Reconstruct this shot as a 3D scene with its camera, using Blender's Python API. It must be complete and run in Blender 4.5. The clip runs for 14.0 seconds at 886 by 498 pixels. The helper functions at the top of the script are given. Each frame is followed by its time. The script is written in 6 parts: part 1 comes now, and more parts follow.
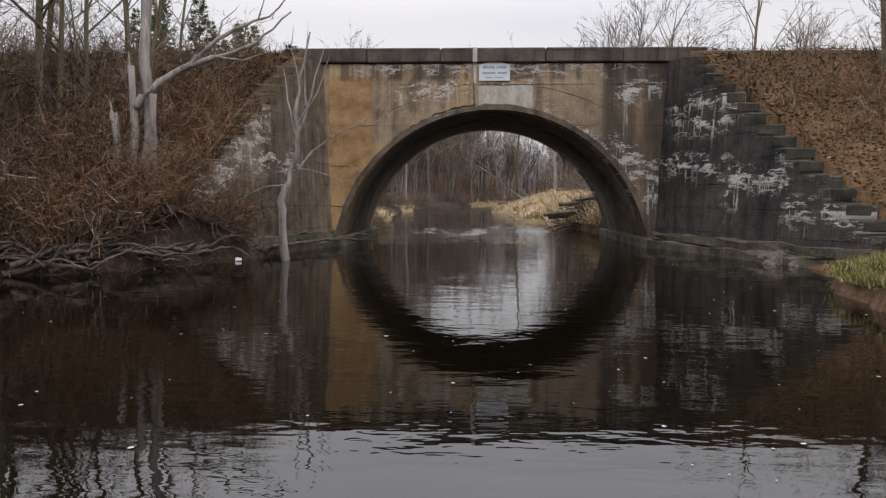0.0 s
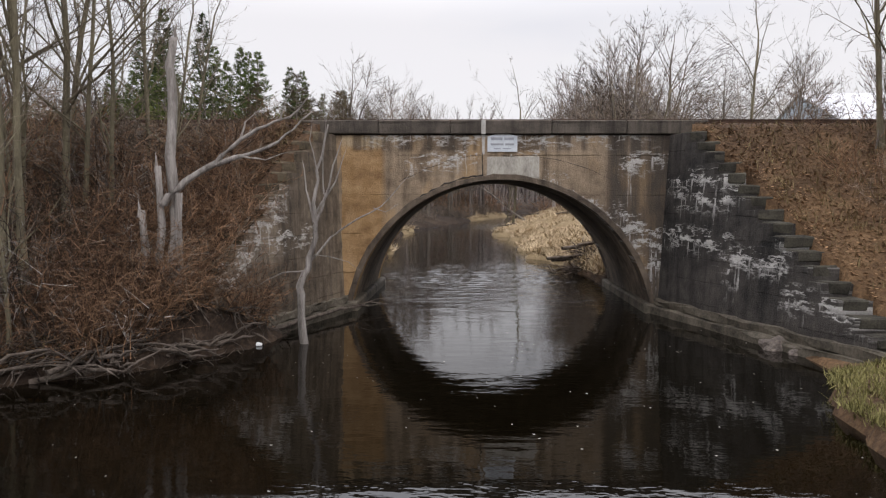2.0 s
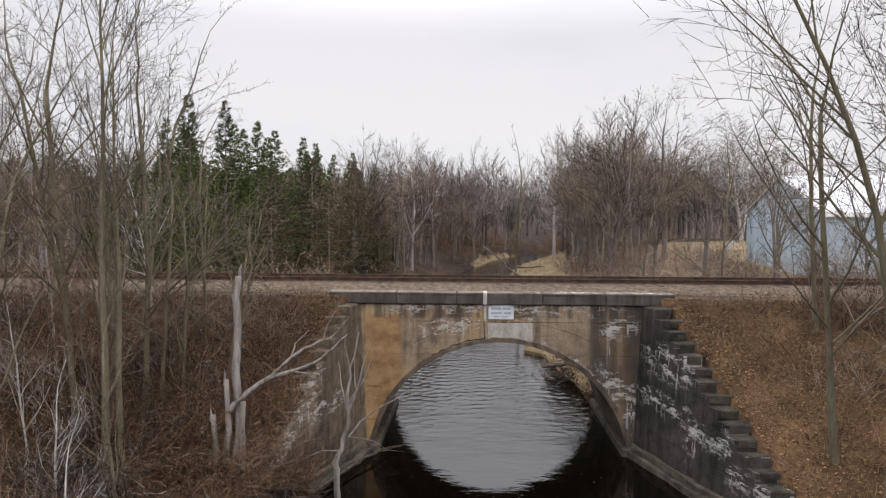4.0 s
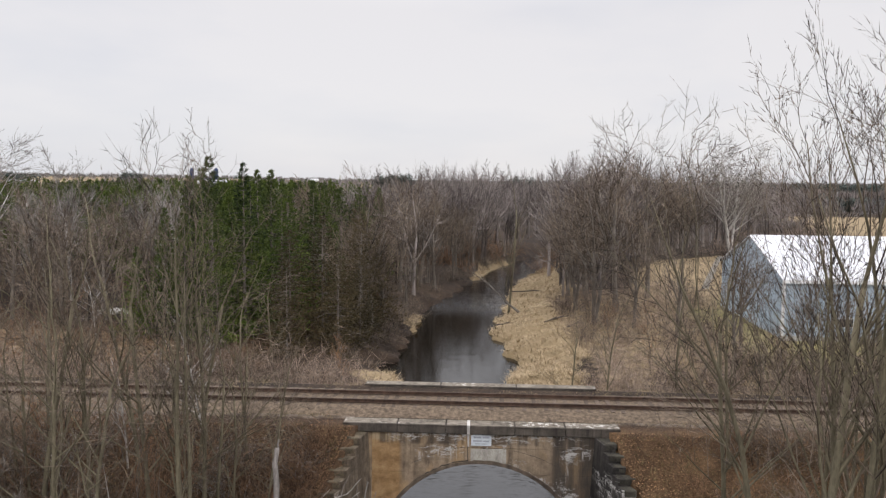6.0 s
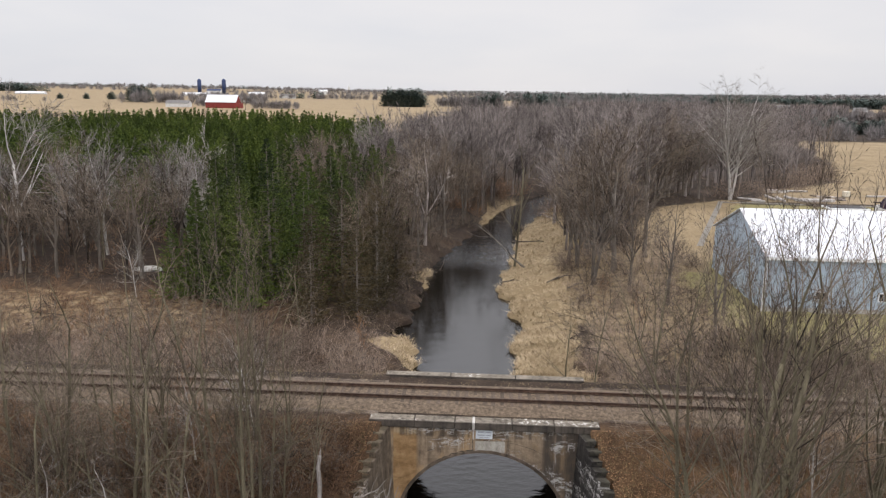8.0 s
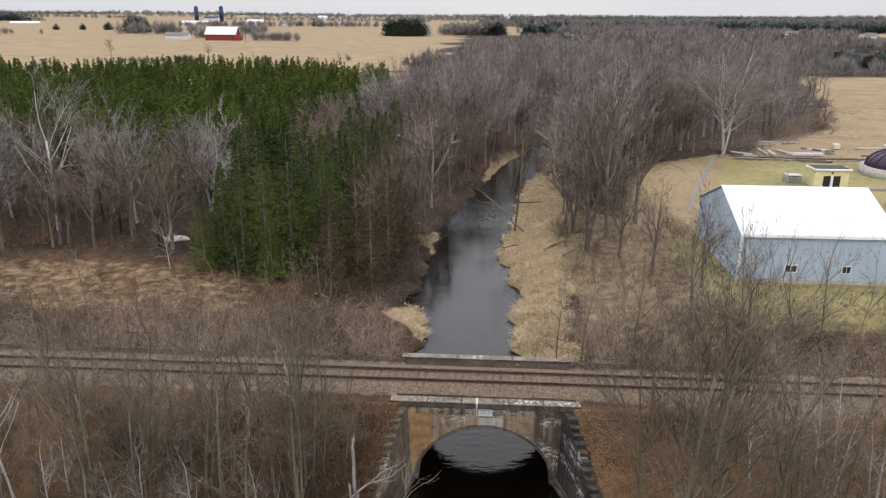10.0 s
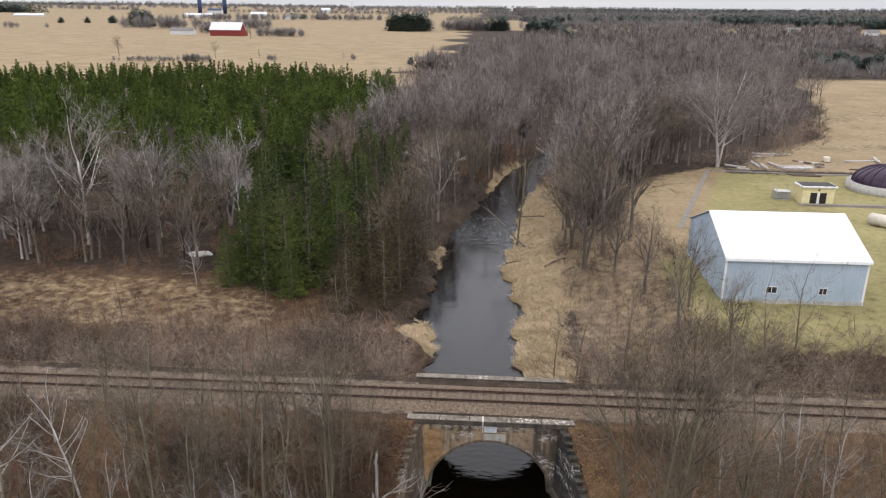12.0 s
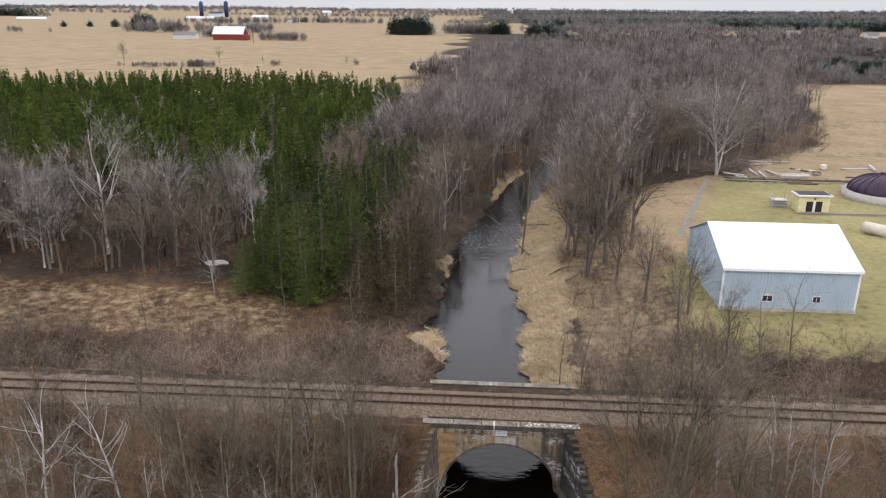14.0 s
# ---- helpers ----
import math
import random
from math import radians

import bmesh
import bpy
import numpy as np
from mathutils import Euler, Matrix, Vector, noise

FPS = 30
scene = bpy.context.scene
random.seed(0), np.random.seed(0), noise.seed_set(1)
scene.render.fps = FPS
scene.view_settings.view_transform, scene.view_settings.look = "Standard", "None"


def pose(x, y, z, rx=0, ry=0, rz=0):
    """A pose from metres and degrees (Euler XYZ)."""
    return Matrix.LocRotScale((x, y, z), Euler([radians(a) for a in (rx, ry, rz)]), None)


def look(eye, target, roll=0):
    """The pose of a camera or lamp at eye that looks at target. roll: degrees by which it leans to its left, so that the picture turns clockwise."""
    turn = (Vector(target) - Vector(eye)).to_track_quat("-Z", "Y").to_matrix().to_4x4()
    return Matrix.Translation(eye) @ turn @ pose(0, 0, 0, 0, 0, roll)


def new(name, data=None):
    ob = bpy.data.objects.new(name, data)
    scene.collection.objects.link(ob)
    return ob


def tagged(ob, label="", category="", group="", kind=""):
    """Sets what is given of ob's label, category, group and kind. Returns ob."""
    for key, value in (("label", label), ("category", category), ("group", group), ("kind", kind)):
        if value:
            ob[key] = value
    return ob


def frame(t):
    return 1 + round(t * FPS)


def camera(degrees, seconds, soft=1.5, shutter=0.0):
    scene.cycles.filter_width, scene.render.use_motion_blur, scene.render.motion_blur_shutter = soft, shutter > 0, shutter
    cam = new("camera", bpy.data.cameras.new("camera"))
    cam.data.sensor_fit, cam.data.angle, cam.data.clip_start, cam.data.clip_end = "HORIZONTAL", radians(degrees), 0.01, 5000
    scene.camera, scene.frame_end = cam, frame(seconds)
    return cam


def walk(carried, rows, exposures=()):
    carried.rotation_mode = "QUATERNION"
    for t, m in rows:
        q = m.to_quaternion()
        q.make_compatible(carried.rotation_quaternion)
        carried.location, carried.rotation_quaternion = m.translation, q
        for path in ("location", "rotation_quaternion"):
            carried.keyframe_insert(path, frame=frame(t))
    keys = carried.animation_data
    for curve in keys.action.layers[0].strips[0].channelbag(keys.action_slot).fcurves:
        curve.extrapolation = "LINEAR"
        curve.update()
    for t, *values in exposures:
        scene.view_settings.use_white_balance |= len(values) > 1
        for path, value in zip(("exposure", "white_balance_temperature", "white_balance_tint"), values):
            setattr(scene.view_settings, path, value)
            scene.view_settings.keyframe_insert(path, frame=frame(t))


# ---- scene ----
cam = camera(62.4, 14.0, 1.25)
PATH = [
    (0, (-0.605, -22.779, 1.501), (-0.686, -20.786, 1.361), 0.2),
    (0.5, (-0.639, -22.763, 1.463), (-0.722, -20.77, 1.324), 0.3),
    (1, (-0.697, -22.732, 1.569), (-0.781, -20.738, 1.431), 0.3),
    (1.5, (-0.781, -22.885, 2.349), (-0.866, -20.891, 2.21), 0.2),
    (2, (-0.981, -23.33, 3.58), (-1.054, -21.336, 3.444), 0.2),
    (2.5, (-1.022, -24.095, 4.876), (-1.099, -22.101, 4.75), 0.1),
    (3, (-1.029, -25.004, 6.222), (-1.109, -23.009, 6.106), 0.2),
    (3.5, (-1.03, -26.076, 7.635), (-1.111, -24.081, 7.526), 0.2),
    (4, (-1.035, -27.285, 9.03), (-1.117, -25.29, 8.932), 0.3),
    (6.5, (-0.154, -34.576, 19.102), (-0.251, -32.589, 18.892), 0.8),
    (7, (-0.092, -35.807, 20.712), (-0.198, -33.826, 20.459), 0.8),
    (7.5, (-0.134, -36.949, 22.416), (-0.246, -34.98, 22.08), 0.6),
    (8, (-0.204, -37.976, 24.019), (-0.318, -36.023, 23.601), 0.8),
    (8.5, (-0.258, -39.091, 25.458), (-0.366, -37.154, 24.973), 0.6),
    (11, (-0.125, -46.998, 34.211), (-0.251, -45.104, 33.579), 0.2),
    (11.5, (-0.37, -48.153, 35.301), (-0.492, -46.259, 34.669), 0.4),
    (12, (-0.56, -49.148, 36.216), (-0.683, -47.254, 35.585), 0.5),
    (12.5, (-0.686, -50.092, 37.023), (-0.811, -48.198, 36.394), 0.3),
    (13, (-0.833, -51.086, 37.612), (-0.961, -49.192, 36.983), 0.3),
    (13.5, (-1.079, -51.862, 38.057), (-1.207, -49.968, 37.428), 0.5),
    (14, (-1.404, -52.389, 38.401), (-1.529, -50.494, 37.774), 0.4),
]
walk(cam, [(t, look(eye, target, roll)) for t, eye, target, roll in PATH], ((0.0, 0.05, 6560, 14), (1.5, 0.08, 6560, 14), (2.5, 0.14, 6580, 14), (4.2, 0.06, 6600, 14), (6.5, 0.0, 6600, 13), (14.0, -0.03, 6420, 14)))

# ---- light: a bright overcast sky and a wide, weak sun ----
SUN_EL, SUN_AZ = 48.0, 150.0
world = bpy.data.worlds.new("overcast")
scene.world = world
world.use_nodes = True
wn, wl = world.node_tree.nodes, world.node_tree.links
wn.clear()
w_out = wn.new("ShaderNodeOutputWorld")
w_bg = wn.new("ShaderNodeBackground")
w_sky = wn.new("ShaderNodeTexSky")
w_sky.sky_type = "NISHITA"
w_sky.sun_disc = False
w_sky.sun_elevation, w_sky.sun_rotation = radians(SUN_EL), radians(SUN_AZ)
w_coord = wn.new("ShaderNodeTexCoord")
w_map = wn.new("ShaderNodeMapping")
w_map.inputs["Scale"].default_value = (1.0, 1.0, 3.5)
w_noise = wn.new("ShaderNodeTexNoise")
w_noise.inputs["Scale"].default_value = 1.6
w_noise.inputs["Detail"].default_value = 5.0
w_ramp = wn.new("ShaderNodeValToRGB")
w_ramp.color_ramp.elements[0].position, w_ramp.color_ramp.elements[0].color = 0.3, (0.72, 0.76, 0.83, 1)
w_ramp.color_ramp.elements[1].position, w_ramp.color_ramp.elements[1].color = 0.62, (0.90, 0.90, 0.91, 1)
w_scale = wn.new("ShaderNodeVectorMath")
w_scale.operation = "SCALE"
w_scale.inputs["Scale"].default_value = 0.10
w_mix = wn.new("ShaderNodeMix")
w_mix.data_type = "RGBA"
w_mix.inputs["Factor"].default_value = 0.9
wl.new(w_coord.outputs["Generated"], w_map.inputs["Vector"])
wl.new(w_map.outputs["Vector"], w_noise.inputs["Vector"])
wl.new(w_noise.outputs["Fac"], w_ramp.inputs["Fac"])
wl.new(w_sky.outputs["Color"], w_scale.inputs[0])
wl.new(w_scale.outputs["Vector"], w_mix.inputs["A"])
wl.new(w_ramp.outputs["Color"], w_mix.inputs["B"])
w_up = wn.new("ShaderNodeSeparateXYZ")
w_lift = wn.new("ShaderNodeMapRange")
w_lift.interpolation_type = "SMOOTHSTEP"
for key, value in (("From Min", 0.22), ("From Max", 0.44), ("To Min", 0.95), ("To Max", 2.5)):
    w_lift.inputs[key].default_value = value
wl.new(w_coord.outputs["Generated"], w_up.inputs[0])
wl.new(w_up.outputs["Z"], w_lift.inputs["Value"])
wl.new(w_lift.outputs["Result"], w_bg.inputs["Strength"])
wl.new(w_mix.outputs["Result"], w_bg.inputs["Color"])
wl.new(w_bg.outputs["Background"], w_out.inputs["Surface"])

sun = new("sun", bpy.data.lights.new("sun", "SUN"))
sun.data.energy, sun.data.angle, sun.data.color = 0.5, radians(18), (1.0, 0.96, 0.9)
sun.matrix_world = look((0, 0, 0), (-math.sin(radians(SUN_AZ)) * math.cos(radians(SUN_EL)), -math.cos(radians(SUN_AZ)) * math.cos(radians(SUN_EL)), -math.sin(radians(SUN_EL))))


# ---- materials ----
def material(name, rough=0.85):
    m = bpy.data.materials.new(name)
    m.use_nodes = True
    b = m.node_tree.nodes["Principled BSDF"]
    b.inputs["Roughness"].default_value = rough
    b.inputs["Specular IOR Level"].default_value = 0.25
    return m, m.node_tree.nodes, m.node_tree.links, b


def coords(N, L, scale=(1, 1, 1), kind="Object"):
    if kind == "World":
        src = N.new("ShaderNodeNewGeometry").outputs["Position"]
    else:
        src = N.new("ShaderNodeTexCoord").outputs[kind]
    mp = N.new("ShaderNodeMapping")
    mp.inputs["Scale"].default_value = scale
    L.new(src, mp.inputs["Vector"])
    return mp.outputs["Vector"]


def noise_tex(N, L, vec, scale, detail=4, rough=0.6):
    n = N.new("ShaderNodeTexNoise")
    n.inputs["Scale"].default_value, n.inputs["Detail"].default_value, n.inputs["Roughness"].default_value = scale, detail, rough
    L.new(vec, n.inputs["Vector"])
    return n.outputs["Fac"]


def ramp(N, L, fac, stops):
    r = N.new("ShaderNodeValToRGB")
    els = r.color_ramp.elements
    while len(els) < len(stops):
        els.new(0.5)
    for e, (p, c) in zip(els, stops):
        e.position, e.color = p, (c, c, c, 1) if isinstance(c, (int, float)) else (*c, 1)
    L.new(fac, r.inputs["Fac"])
    return r.outputs["Color"]


def mix(N, L, fac, a, b, blend="MIX"):
    m = N.new("ShaderNodeMix")
    m.data_type, m.blend_type = "RGBA", blend
    for key, v in (("Factor", fac), ("A", a), ("B", b)):
        sock = m.inputs[key]
        if isinstance(v, tuple):
            sock.default_value = (*v, 1)
        elif isinstance(v, (int, float)):
            sock.default_value = v
        else:
            L.new(v, sock)
    return m.outputs["Result"]


def calc(N, L, op, a, b=0.0, clamp=False):
    m = N.new("ShaderNodeMath")
    m.operation, m.use_clamp = op, clamp
    for i, v in enumerate((a, b)):
        if isinstance(v, (int, float)):
            m.inputs[i].default_value = v
        else:
            L.new(v, m.inputs[i])
    return m.outputs["Value"]


def bump(N, L, b, height, strength=0.5, dist=0.02):
    n = N.new("ShaderNodeBump")
    n.inputs["Strength"].default_value, n.inputs["Distance"].default_value = strength, dist
    L.new(height, n.inputs["Height"])
    L.new(n.outputs["Normal"], b.inputs["Normal"])


def plain(name, dark, light, scale=3.0, rough=0.85, stretch=(1, 1, 1), relief=0.3, kind="Object", metal=0.0, vary=0.25):
    """Two-scale mottled surface, each object a little lighter or darker."""
    m, N, L, b = material(name, rough)
    v = coords(N, L, stretch, kind)
    big, fine = noise_tex(N, L, v, scale), noise_tex(N, L, v, scale * 9, 3)
    f = calc(N, L, "ADD", calc(N, L, "MULTIPLY", big, 0.65), calc(N, L, "MULTIPLY", fine, 0.35))
    c = ramp(N, L, f, [(0.35, dark), (0.65, light)])
    rnd = N.new("ShaderNodeObjectInfo").outputs["Random"]
    tone = calc(N, L, "ADD", calc(N, L, "MULTIPLY", rnd, vary), 1 - vary / 2)
    tint = N.new("ShaderNodeVectorMath")
    tint.operation = "SCALE"
    L.new(c, tint.inputs[0])
    L.new(tone, tint.inputs["Scale"])
    L.new(tint.outputs["Vector"], b.inputs["Base Color"])
    b.inputs["Metallic"].default_value = metal
    if relief:
        bump(N, L, b, fine, relief, 0.03)
    return m


def islands(name, dark, light, rough=0.85):
    """For joined twigs, needles and blades: each island its own tone, with slow drifts over the ground."""
    m, N, L, b = material(name, rough)
    g = N.new("ShaderNodeNewGeometry")
    drift = noise_tex(N, L, g.outputs["Position"], 0.12, 2)
    f = calc(N, L, "ADD", calc(N, L, "MULTIPLY", g.outputs["Random Per Island"], 0.50), calc(N, L, "MULTIPLY", ramp(N, L, drift, [(0.3, 0.0), (0.7, 1.0)]), 0.50))
    L.new(ramp(N, L, f, [(0.26, dark), (0.88, light)]), b.inputs["Base Color"])
    return m


def lime_runs(N, L, run, z, bands):
    """Lime that bled from joints: for each band (start, z, end, z, reach) a blotched crust, thin veins and drips below it."""
    def spread_noise(kx, kz, scale, detail, rough):
        both = N.new("ShaderNodeCombineXYZ")
        L.new(calc(N, L, "MULTIPLY", run, kx), both.inputs["X"])
        L.new(calc(N, L, "MULTIPLY", z, kz), both.inputs["Y"])
        return noise_tex(N, L, both.outputs["Vector"], scale, detail, rough)

    drips = spread_noise(1.0, 0.05, 7.5, 4, 0.7)
    blots = spread_noise(0.6, 1.2, 3.0, 6, 0.74)
    wavy = spread_noise(0.32, 1.0, 1.9, 6, 0.66)
    vein = ramp(N, L, calc(N, L, "ABSOLUTE", calc(N, L, "SUBTRACT", wavy, 0.5)), [(0.0, 1.0), (0.012, 1.0), (0.024, 0.0)])
    frayed = calc(N, L, "ADD", run, calc(N, L, "MULTIPLY", calc(N, L, "SUBTRACT", calc(N, L, "ADD", blots, drips), 1.0), 1.6))
    streak = ramp(N, L, drips, [(0.57, 0.0), (0.63, 1.0)])
    patch = ramp(N, L, blots, [(0.50, 0.0), (0.54, 1.0)])
    crust, near = None, None
    for a, za, b, zb, reach in bands:
        u = calc(N, L, "DIVIDE", calc(N, L, "SUBTRACT", frayed, a), b - a)
        line = calc(N, L, "ADD", calc(N, L, "ADD", calc(N, L, "MULTIPLY", u, zb - za), za), calc(N, L, "MULTIPLY", calc(N, L, "SUBTRACT", wavy, 0.5), 0.6))
        depth = calc(N, L, "SUBTRACT", line, z)
        short = ramp(N, L, calc(N, L, "ADD", calc(N, L, "MULTIPLY", depth, 0.5), 0.25), [(0.235, 0.0), (0.25, 1.0), (0.30, 0.85), (0.25 + 0.10 * reach + 0.05, 0.0)])
        long = ramp(N, L, calc(N, L, "ADD", calc(N, L, "MULTIPLY", calc(N, L, "DIVIDE", depth, reach), 0.5), 0.25), [(0.24, 0.0), (0.26, 0.95), (0.50, 0.6), (0.75, 0.0)])
        ends = ramp(N, L, u, [(0.0, 0.0), (0.12, 1.0), (0.85, 1.0), (1.0, 0.0)])
        one = calc(N, L, "MULTIPLY", ends, calc(N, L, "MAXIMUM", calc(N, L, "MULTIPLY", short, patch), calc(N, L, "MULTIPLY", long, streak)))
        crust = one if crust is None else calc(N, L, "MAXIMUM", crust, one)
        wide = calc(N, L, "MULTIPLY", ends, ramp(N, L, calc(N, L, "ADD", calc(N, L, "MULTIPLY", depth, 0.5), 0.5), [(0.30, 0.0), (0.42, 1.0), (0.60, 1.0), (0.78, 0.0)]))
        near = wide if near is None else calc(N, L, "MAXIMUM", near, wide)
    lines = calc(N, L, "MULTIPLY", calc(N, L, "MULTIPLY", vein, near), ramp(N, L, blots, [(0.44, 0.0), (0.54, 1.0)]))
    return calc(N, L, "MAXIMUM", crust, lines)


def old_concrete(name, dark, light, tan=False, courses=0.62, run_axis="X", bands=(), joint_dark=0.35, pale=(0.50, 0.48, 0.45)):
    """Weathered concrete cast in lifts: mottling, dark runs, lime that bled out at the joints."""
    m, N, L, b = material(name, 0.9)
    v = coords(N, L)
    big, mid, fine = noise_tex(N, L, v, 0.5, 5), noise_tex(N, L, v, 2.6, 6, 0.68), noise_tex(N, L, v, 24, 4)
    base = ramp(N, L, calc(N, L, "ADD", calc(N, L, "MULTIPLY", big, 0.55), calc(N, L, "MULTIPLY", mid, 0.45)), [(0.36, dark), (0.64, light)])
    runs = noise_tex(N, L, coords(N, L, (2.4, 2.4, 0.14)), 1.0, 6, 0.7)
    base = mix(N, L, ramp(N, L, runs, [(0.46, 0.0), (0.70, 0.75)]), base, tuple(0.40 * c for c in dark))
    sep = N.new("ShaderNodeSeparateXYZ")
    L.new(v, sep.inputs[0])
    wob = calc(N, L, "ADD", sep.outputs["Z"], calc(N, L, "MULTIPLY", mid, 0.10))
    saw = calc(N, L, "FRACT", calc(N, L, "DIVIDE", wob, courses))
    joint = calc(N, L, "MULTIPLY", ramp(N, L, saw, [(0.0, 1.0), (0.03, 0.0)]), ramp(N, L, noise_tex(N, L, v, 1.1, 3), [(0.42, 0.0), (0.6, 1.0)]))
    base = mix(N, L, calc(N, L, "MULTIPLY", joint, joint_dark), base, (0.018, 0.014, 0.011))
    if tan:
        shifted = calc(N, L, "ADD", sep.outputs["X"], calc(N, L, "MULTIPLY", mid, 0.16))
        inside = calc(N, L, "MULTIPLY", calc(N, L, "GREATER_THAN", shifted, -5.0), ramp(N, L, calc(N, L, "ADD", calc(N, L, "MULTIPLY", shifted, 0.5), 2.4), [(0.52, 1.0), (0.62, 0.0)]))
        ochre = ramp(N, L, noise_tex(N, L, coords(N, L, (1.0, 1.0, 1.5)), 1.3, 6, 0.65), [(0.3, (0.16, 0.088, 0.036)), (0.5, (0.36, 0.215, 0.095)), (0.7, (0.54, 0.36, 0.18))])
        ochre = mix(N, L, ramp(N, L, calc(N, L, "DIVIDE", sep.outputs["Z"], 6.0), [(0.86, 0.0), (0.885, 1.0)]), ochre, (0.48, 0.38, 0.25))
        base = mix(N, L, calc(N, L, "MULTIPLY", inside, 0.85), base, ochre)
        dim = calc(N, L, "MULTIPLY", ramp(N, L, calc(N, L, "ADD", calc(N, L, "DIVIDE", shifted, 10.0), calc(N, L, "MULTIPLY", big, 0.10)), [(0.36, 0.0), (0.41, 1.0)]), ramp(N, L, runs, [(0.36, 0.15), (0.56, 0.75)]))
        base = mix(N, L, dim, base, (0.085, 0.068, 0.054))
        warm = ramp(N, L, noise_tex(N, L, coords(N, L, (1.0, 1.0, 0.55)), 0.75, 5, 0.6), [(0.50, 0.0), (0.62, 0.6)])
        base = mix(N, L, warm, base, (0.50, 0.33, 0.17))
        east = calc(N, L, "MULTIPLY", ramp(N, L, calc(N, L, "DIVIDE", shifted, 10.0), [(0.345, 0.0), (0.365, 1.0)]), ramp(N, L, runs, [(0.36, 0.45), (0.60, 0.85)]))
        base = mix(N, L, east, base, (0.075, 0.062, 0.050))
        high = calc(N, L, "MULTIPLY", ramp(N, L, calc(N, L, "DIVIDE", sep.outputs["Z"], 6.0), [(0.84, 0.0), (0.86, 1.0)]), ramp(N, L, noise_tex(N, L, coords(N, L, (1.6, 1.0, 0.05)), 1.0, 3), [(0.44, 0.0), (0.56, 1.0)]))
        base = mix(N, L, calc(N, L, "MULTIPLY", high, 0.7), base, (0.045, 0.036, 0.03))
    if bands:
        lime = lime_runs(N, L, sep.outputs[run_axis], sep.outputs["Z"], bands)
        base = mix(N, L, calc(N, L, "MULTIPLY", lime, 0.92), base, mix(N, L, ramp(N, L, mid, [(0.35, 0.0), (0.65, 1.0)]), pale, tuple(min(1.3 * k, 0.72) for k in pale)))
    base = mix(N, L, 0.35, base, ramp(N, L, fine, [(0.3, 0.3), (0.7, 0.95)]), "MULTIPLY")
    L.new(base, b.inputs["Base Color"])
    h = calc(N, L, "SUBTRACT", calc(N, L, "ADD", fine, calc(N, L, "MULTIPLY", mid, 1.5)), calc(N, L, "MULTIPLY", joint, 1.2))
    bump(N, L, b, h, 0.7, 0.04)
    return m


WING_LIME = ((0.1, 4.25, -3.2, 4.15, 0.5), (-2.4, 4.1, -5.4, 3.95, 0.9), (-0.4, 3.75, -3.4, 3.6, 0.8), (-2.45, 3.75, -3.0, 3.7, 2.0), (0.2, 2.55, -3.4, 2.45, 0.75), (-2.6, 2.1, -5.6, 2.0, 0.55),
             (-4.9, 2.6, -7.4, 2.3, 1.0), (-3.1, 1.65, -3.6, 1.65, 1.5), (-5.1, 1.3, -8.2, 1.1, 0.7), (-6.6, 2.0, -8.4, 1.7, 0.8))
FACE_LIME = ((3.7, 3.35, 5.0, 2.2, 0.9), (4.0, 2.9, 5.15, 2.0, 2.0), (4.1, 2.75, 5.15, 2.45, 1.7), (4.3, 2.3, 5.15, 2.1, 1.5), (4.5, 1.7, 5.2, 1.6, 1.2), (3.6, 4.75, 5.3, 4.9, 0.4), (4.0, 4.75, 4.5, 4.7, 1.9), (3.0, 3.40, 4.1, 2.35, 0.5), (3.75, 2.75, 5.05, 2.2, 2.0), (-3.1, 4.68, -0.6, 4.97, 0.32), (-1.3, 4.95, -0.6, 4.97, 0.65), (0.4, 4.95, 1.4, 4.90, 0.8), (-4.8, 5.64, 5.0, 5.64, 0.35), (1.6, 4.3, 3.2, 3.4, 0.25))
LEFT_LIME = ((-2.9, 4.3, -7.2, 1.5, 0.8), (-2.8, 4.0, -6.8, 1.3, 0.8), (-2.9, 3.6, -6.2, 1.3, 0.7), (-3.1, 4.8, -7.8, 1.9, 0.8), (-3.0, 4.6, -7.6, 1.7, 1.2), (-3.8, 3.6, -6.8, 2.0, 1.4), (-1.5, 2.6, -4.5, 2.5, 0.4))
M_FACE = old_concrete("face_concrete", (0.12, 0.087, 0.060), (0.46, 0.35, 0.24), True, 1.25, "X", FACE_LIME)
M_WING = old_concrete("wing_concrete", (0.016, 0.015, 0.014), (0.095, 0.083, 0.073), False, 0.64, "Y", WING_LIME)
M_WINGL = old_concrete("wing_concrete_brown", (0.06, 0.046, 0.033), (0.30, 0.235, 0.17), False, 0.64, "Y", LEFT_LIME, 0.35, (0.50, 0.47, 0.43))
M_VAULT = old_concrete("vault_concrete", (0.055, 0.043, 0.034), (0.22, 0.17, 0.125), False, 0.9)
M_CAP = old_concrete("cap_concrete", (0.05, 0.042, 0.036), (0.16, 0.135, 0.11), False, 3.0)
M_CAPTOP, N_, L_, B_ = material("cap_top", 0.92)
v_ = coords(N_, L_)
n1_, n2_, n3_ = noise_tex(N_, L_, v_, 0.8, 5), noise_tex(N_, L_, v_, 4.0, 6, 0.7), noise_tex(N_, L_, v_, 22.0, 3)
c_ = ramp(N_, L_, calc(N_, L_, "ADD", calc(N_, L_, "MULTIPLY", n1_, 0.4), calc(N_, L_, "MULTIPLY", n2_, 0.6)), [(0.36, (0.06, 0.05, 0.038)), (0.62, (0.26, 0.225, 0.18))])
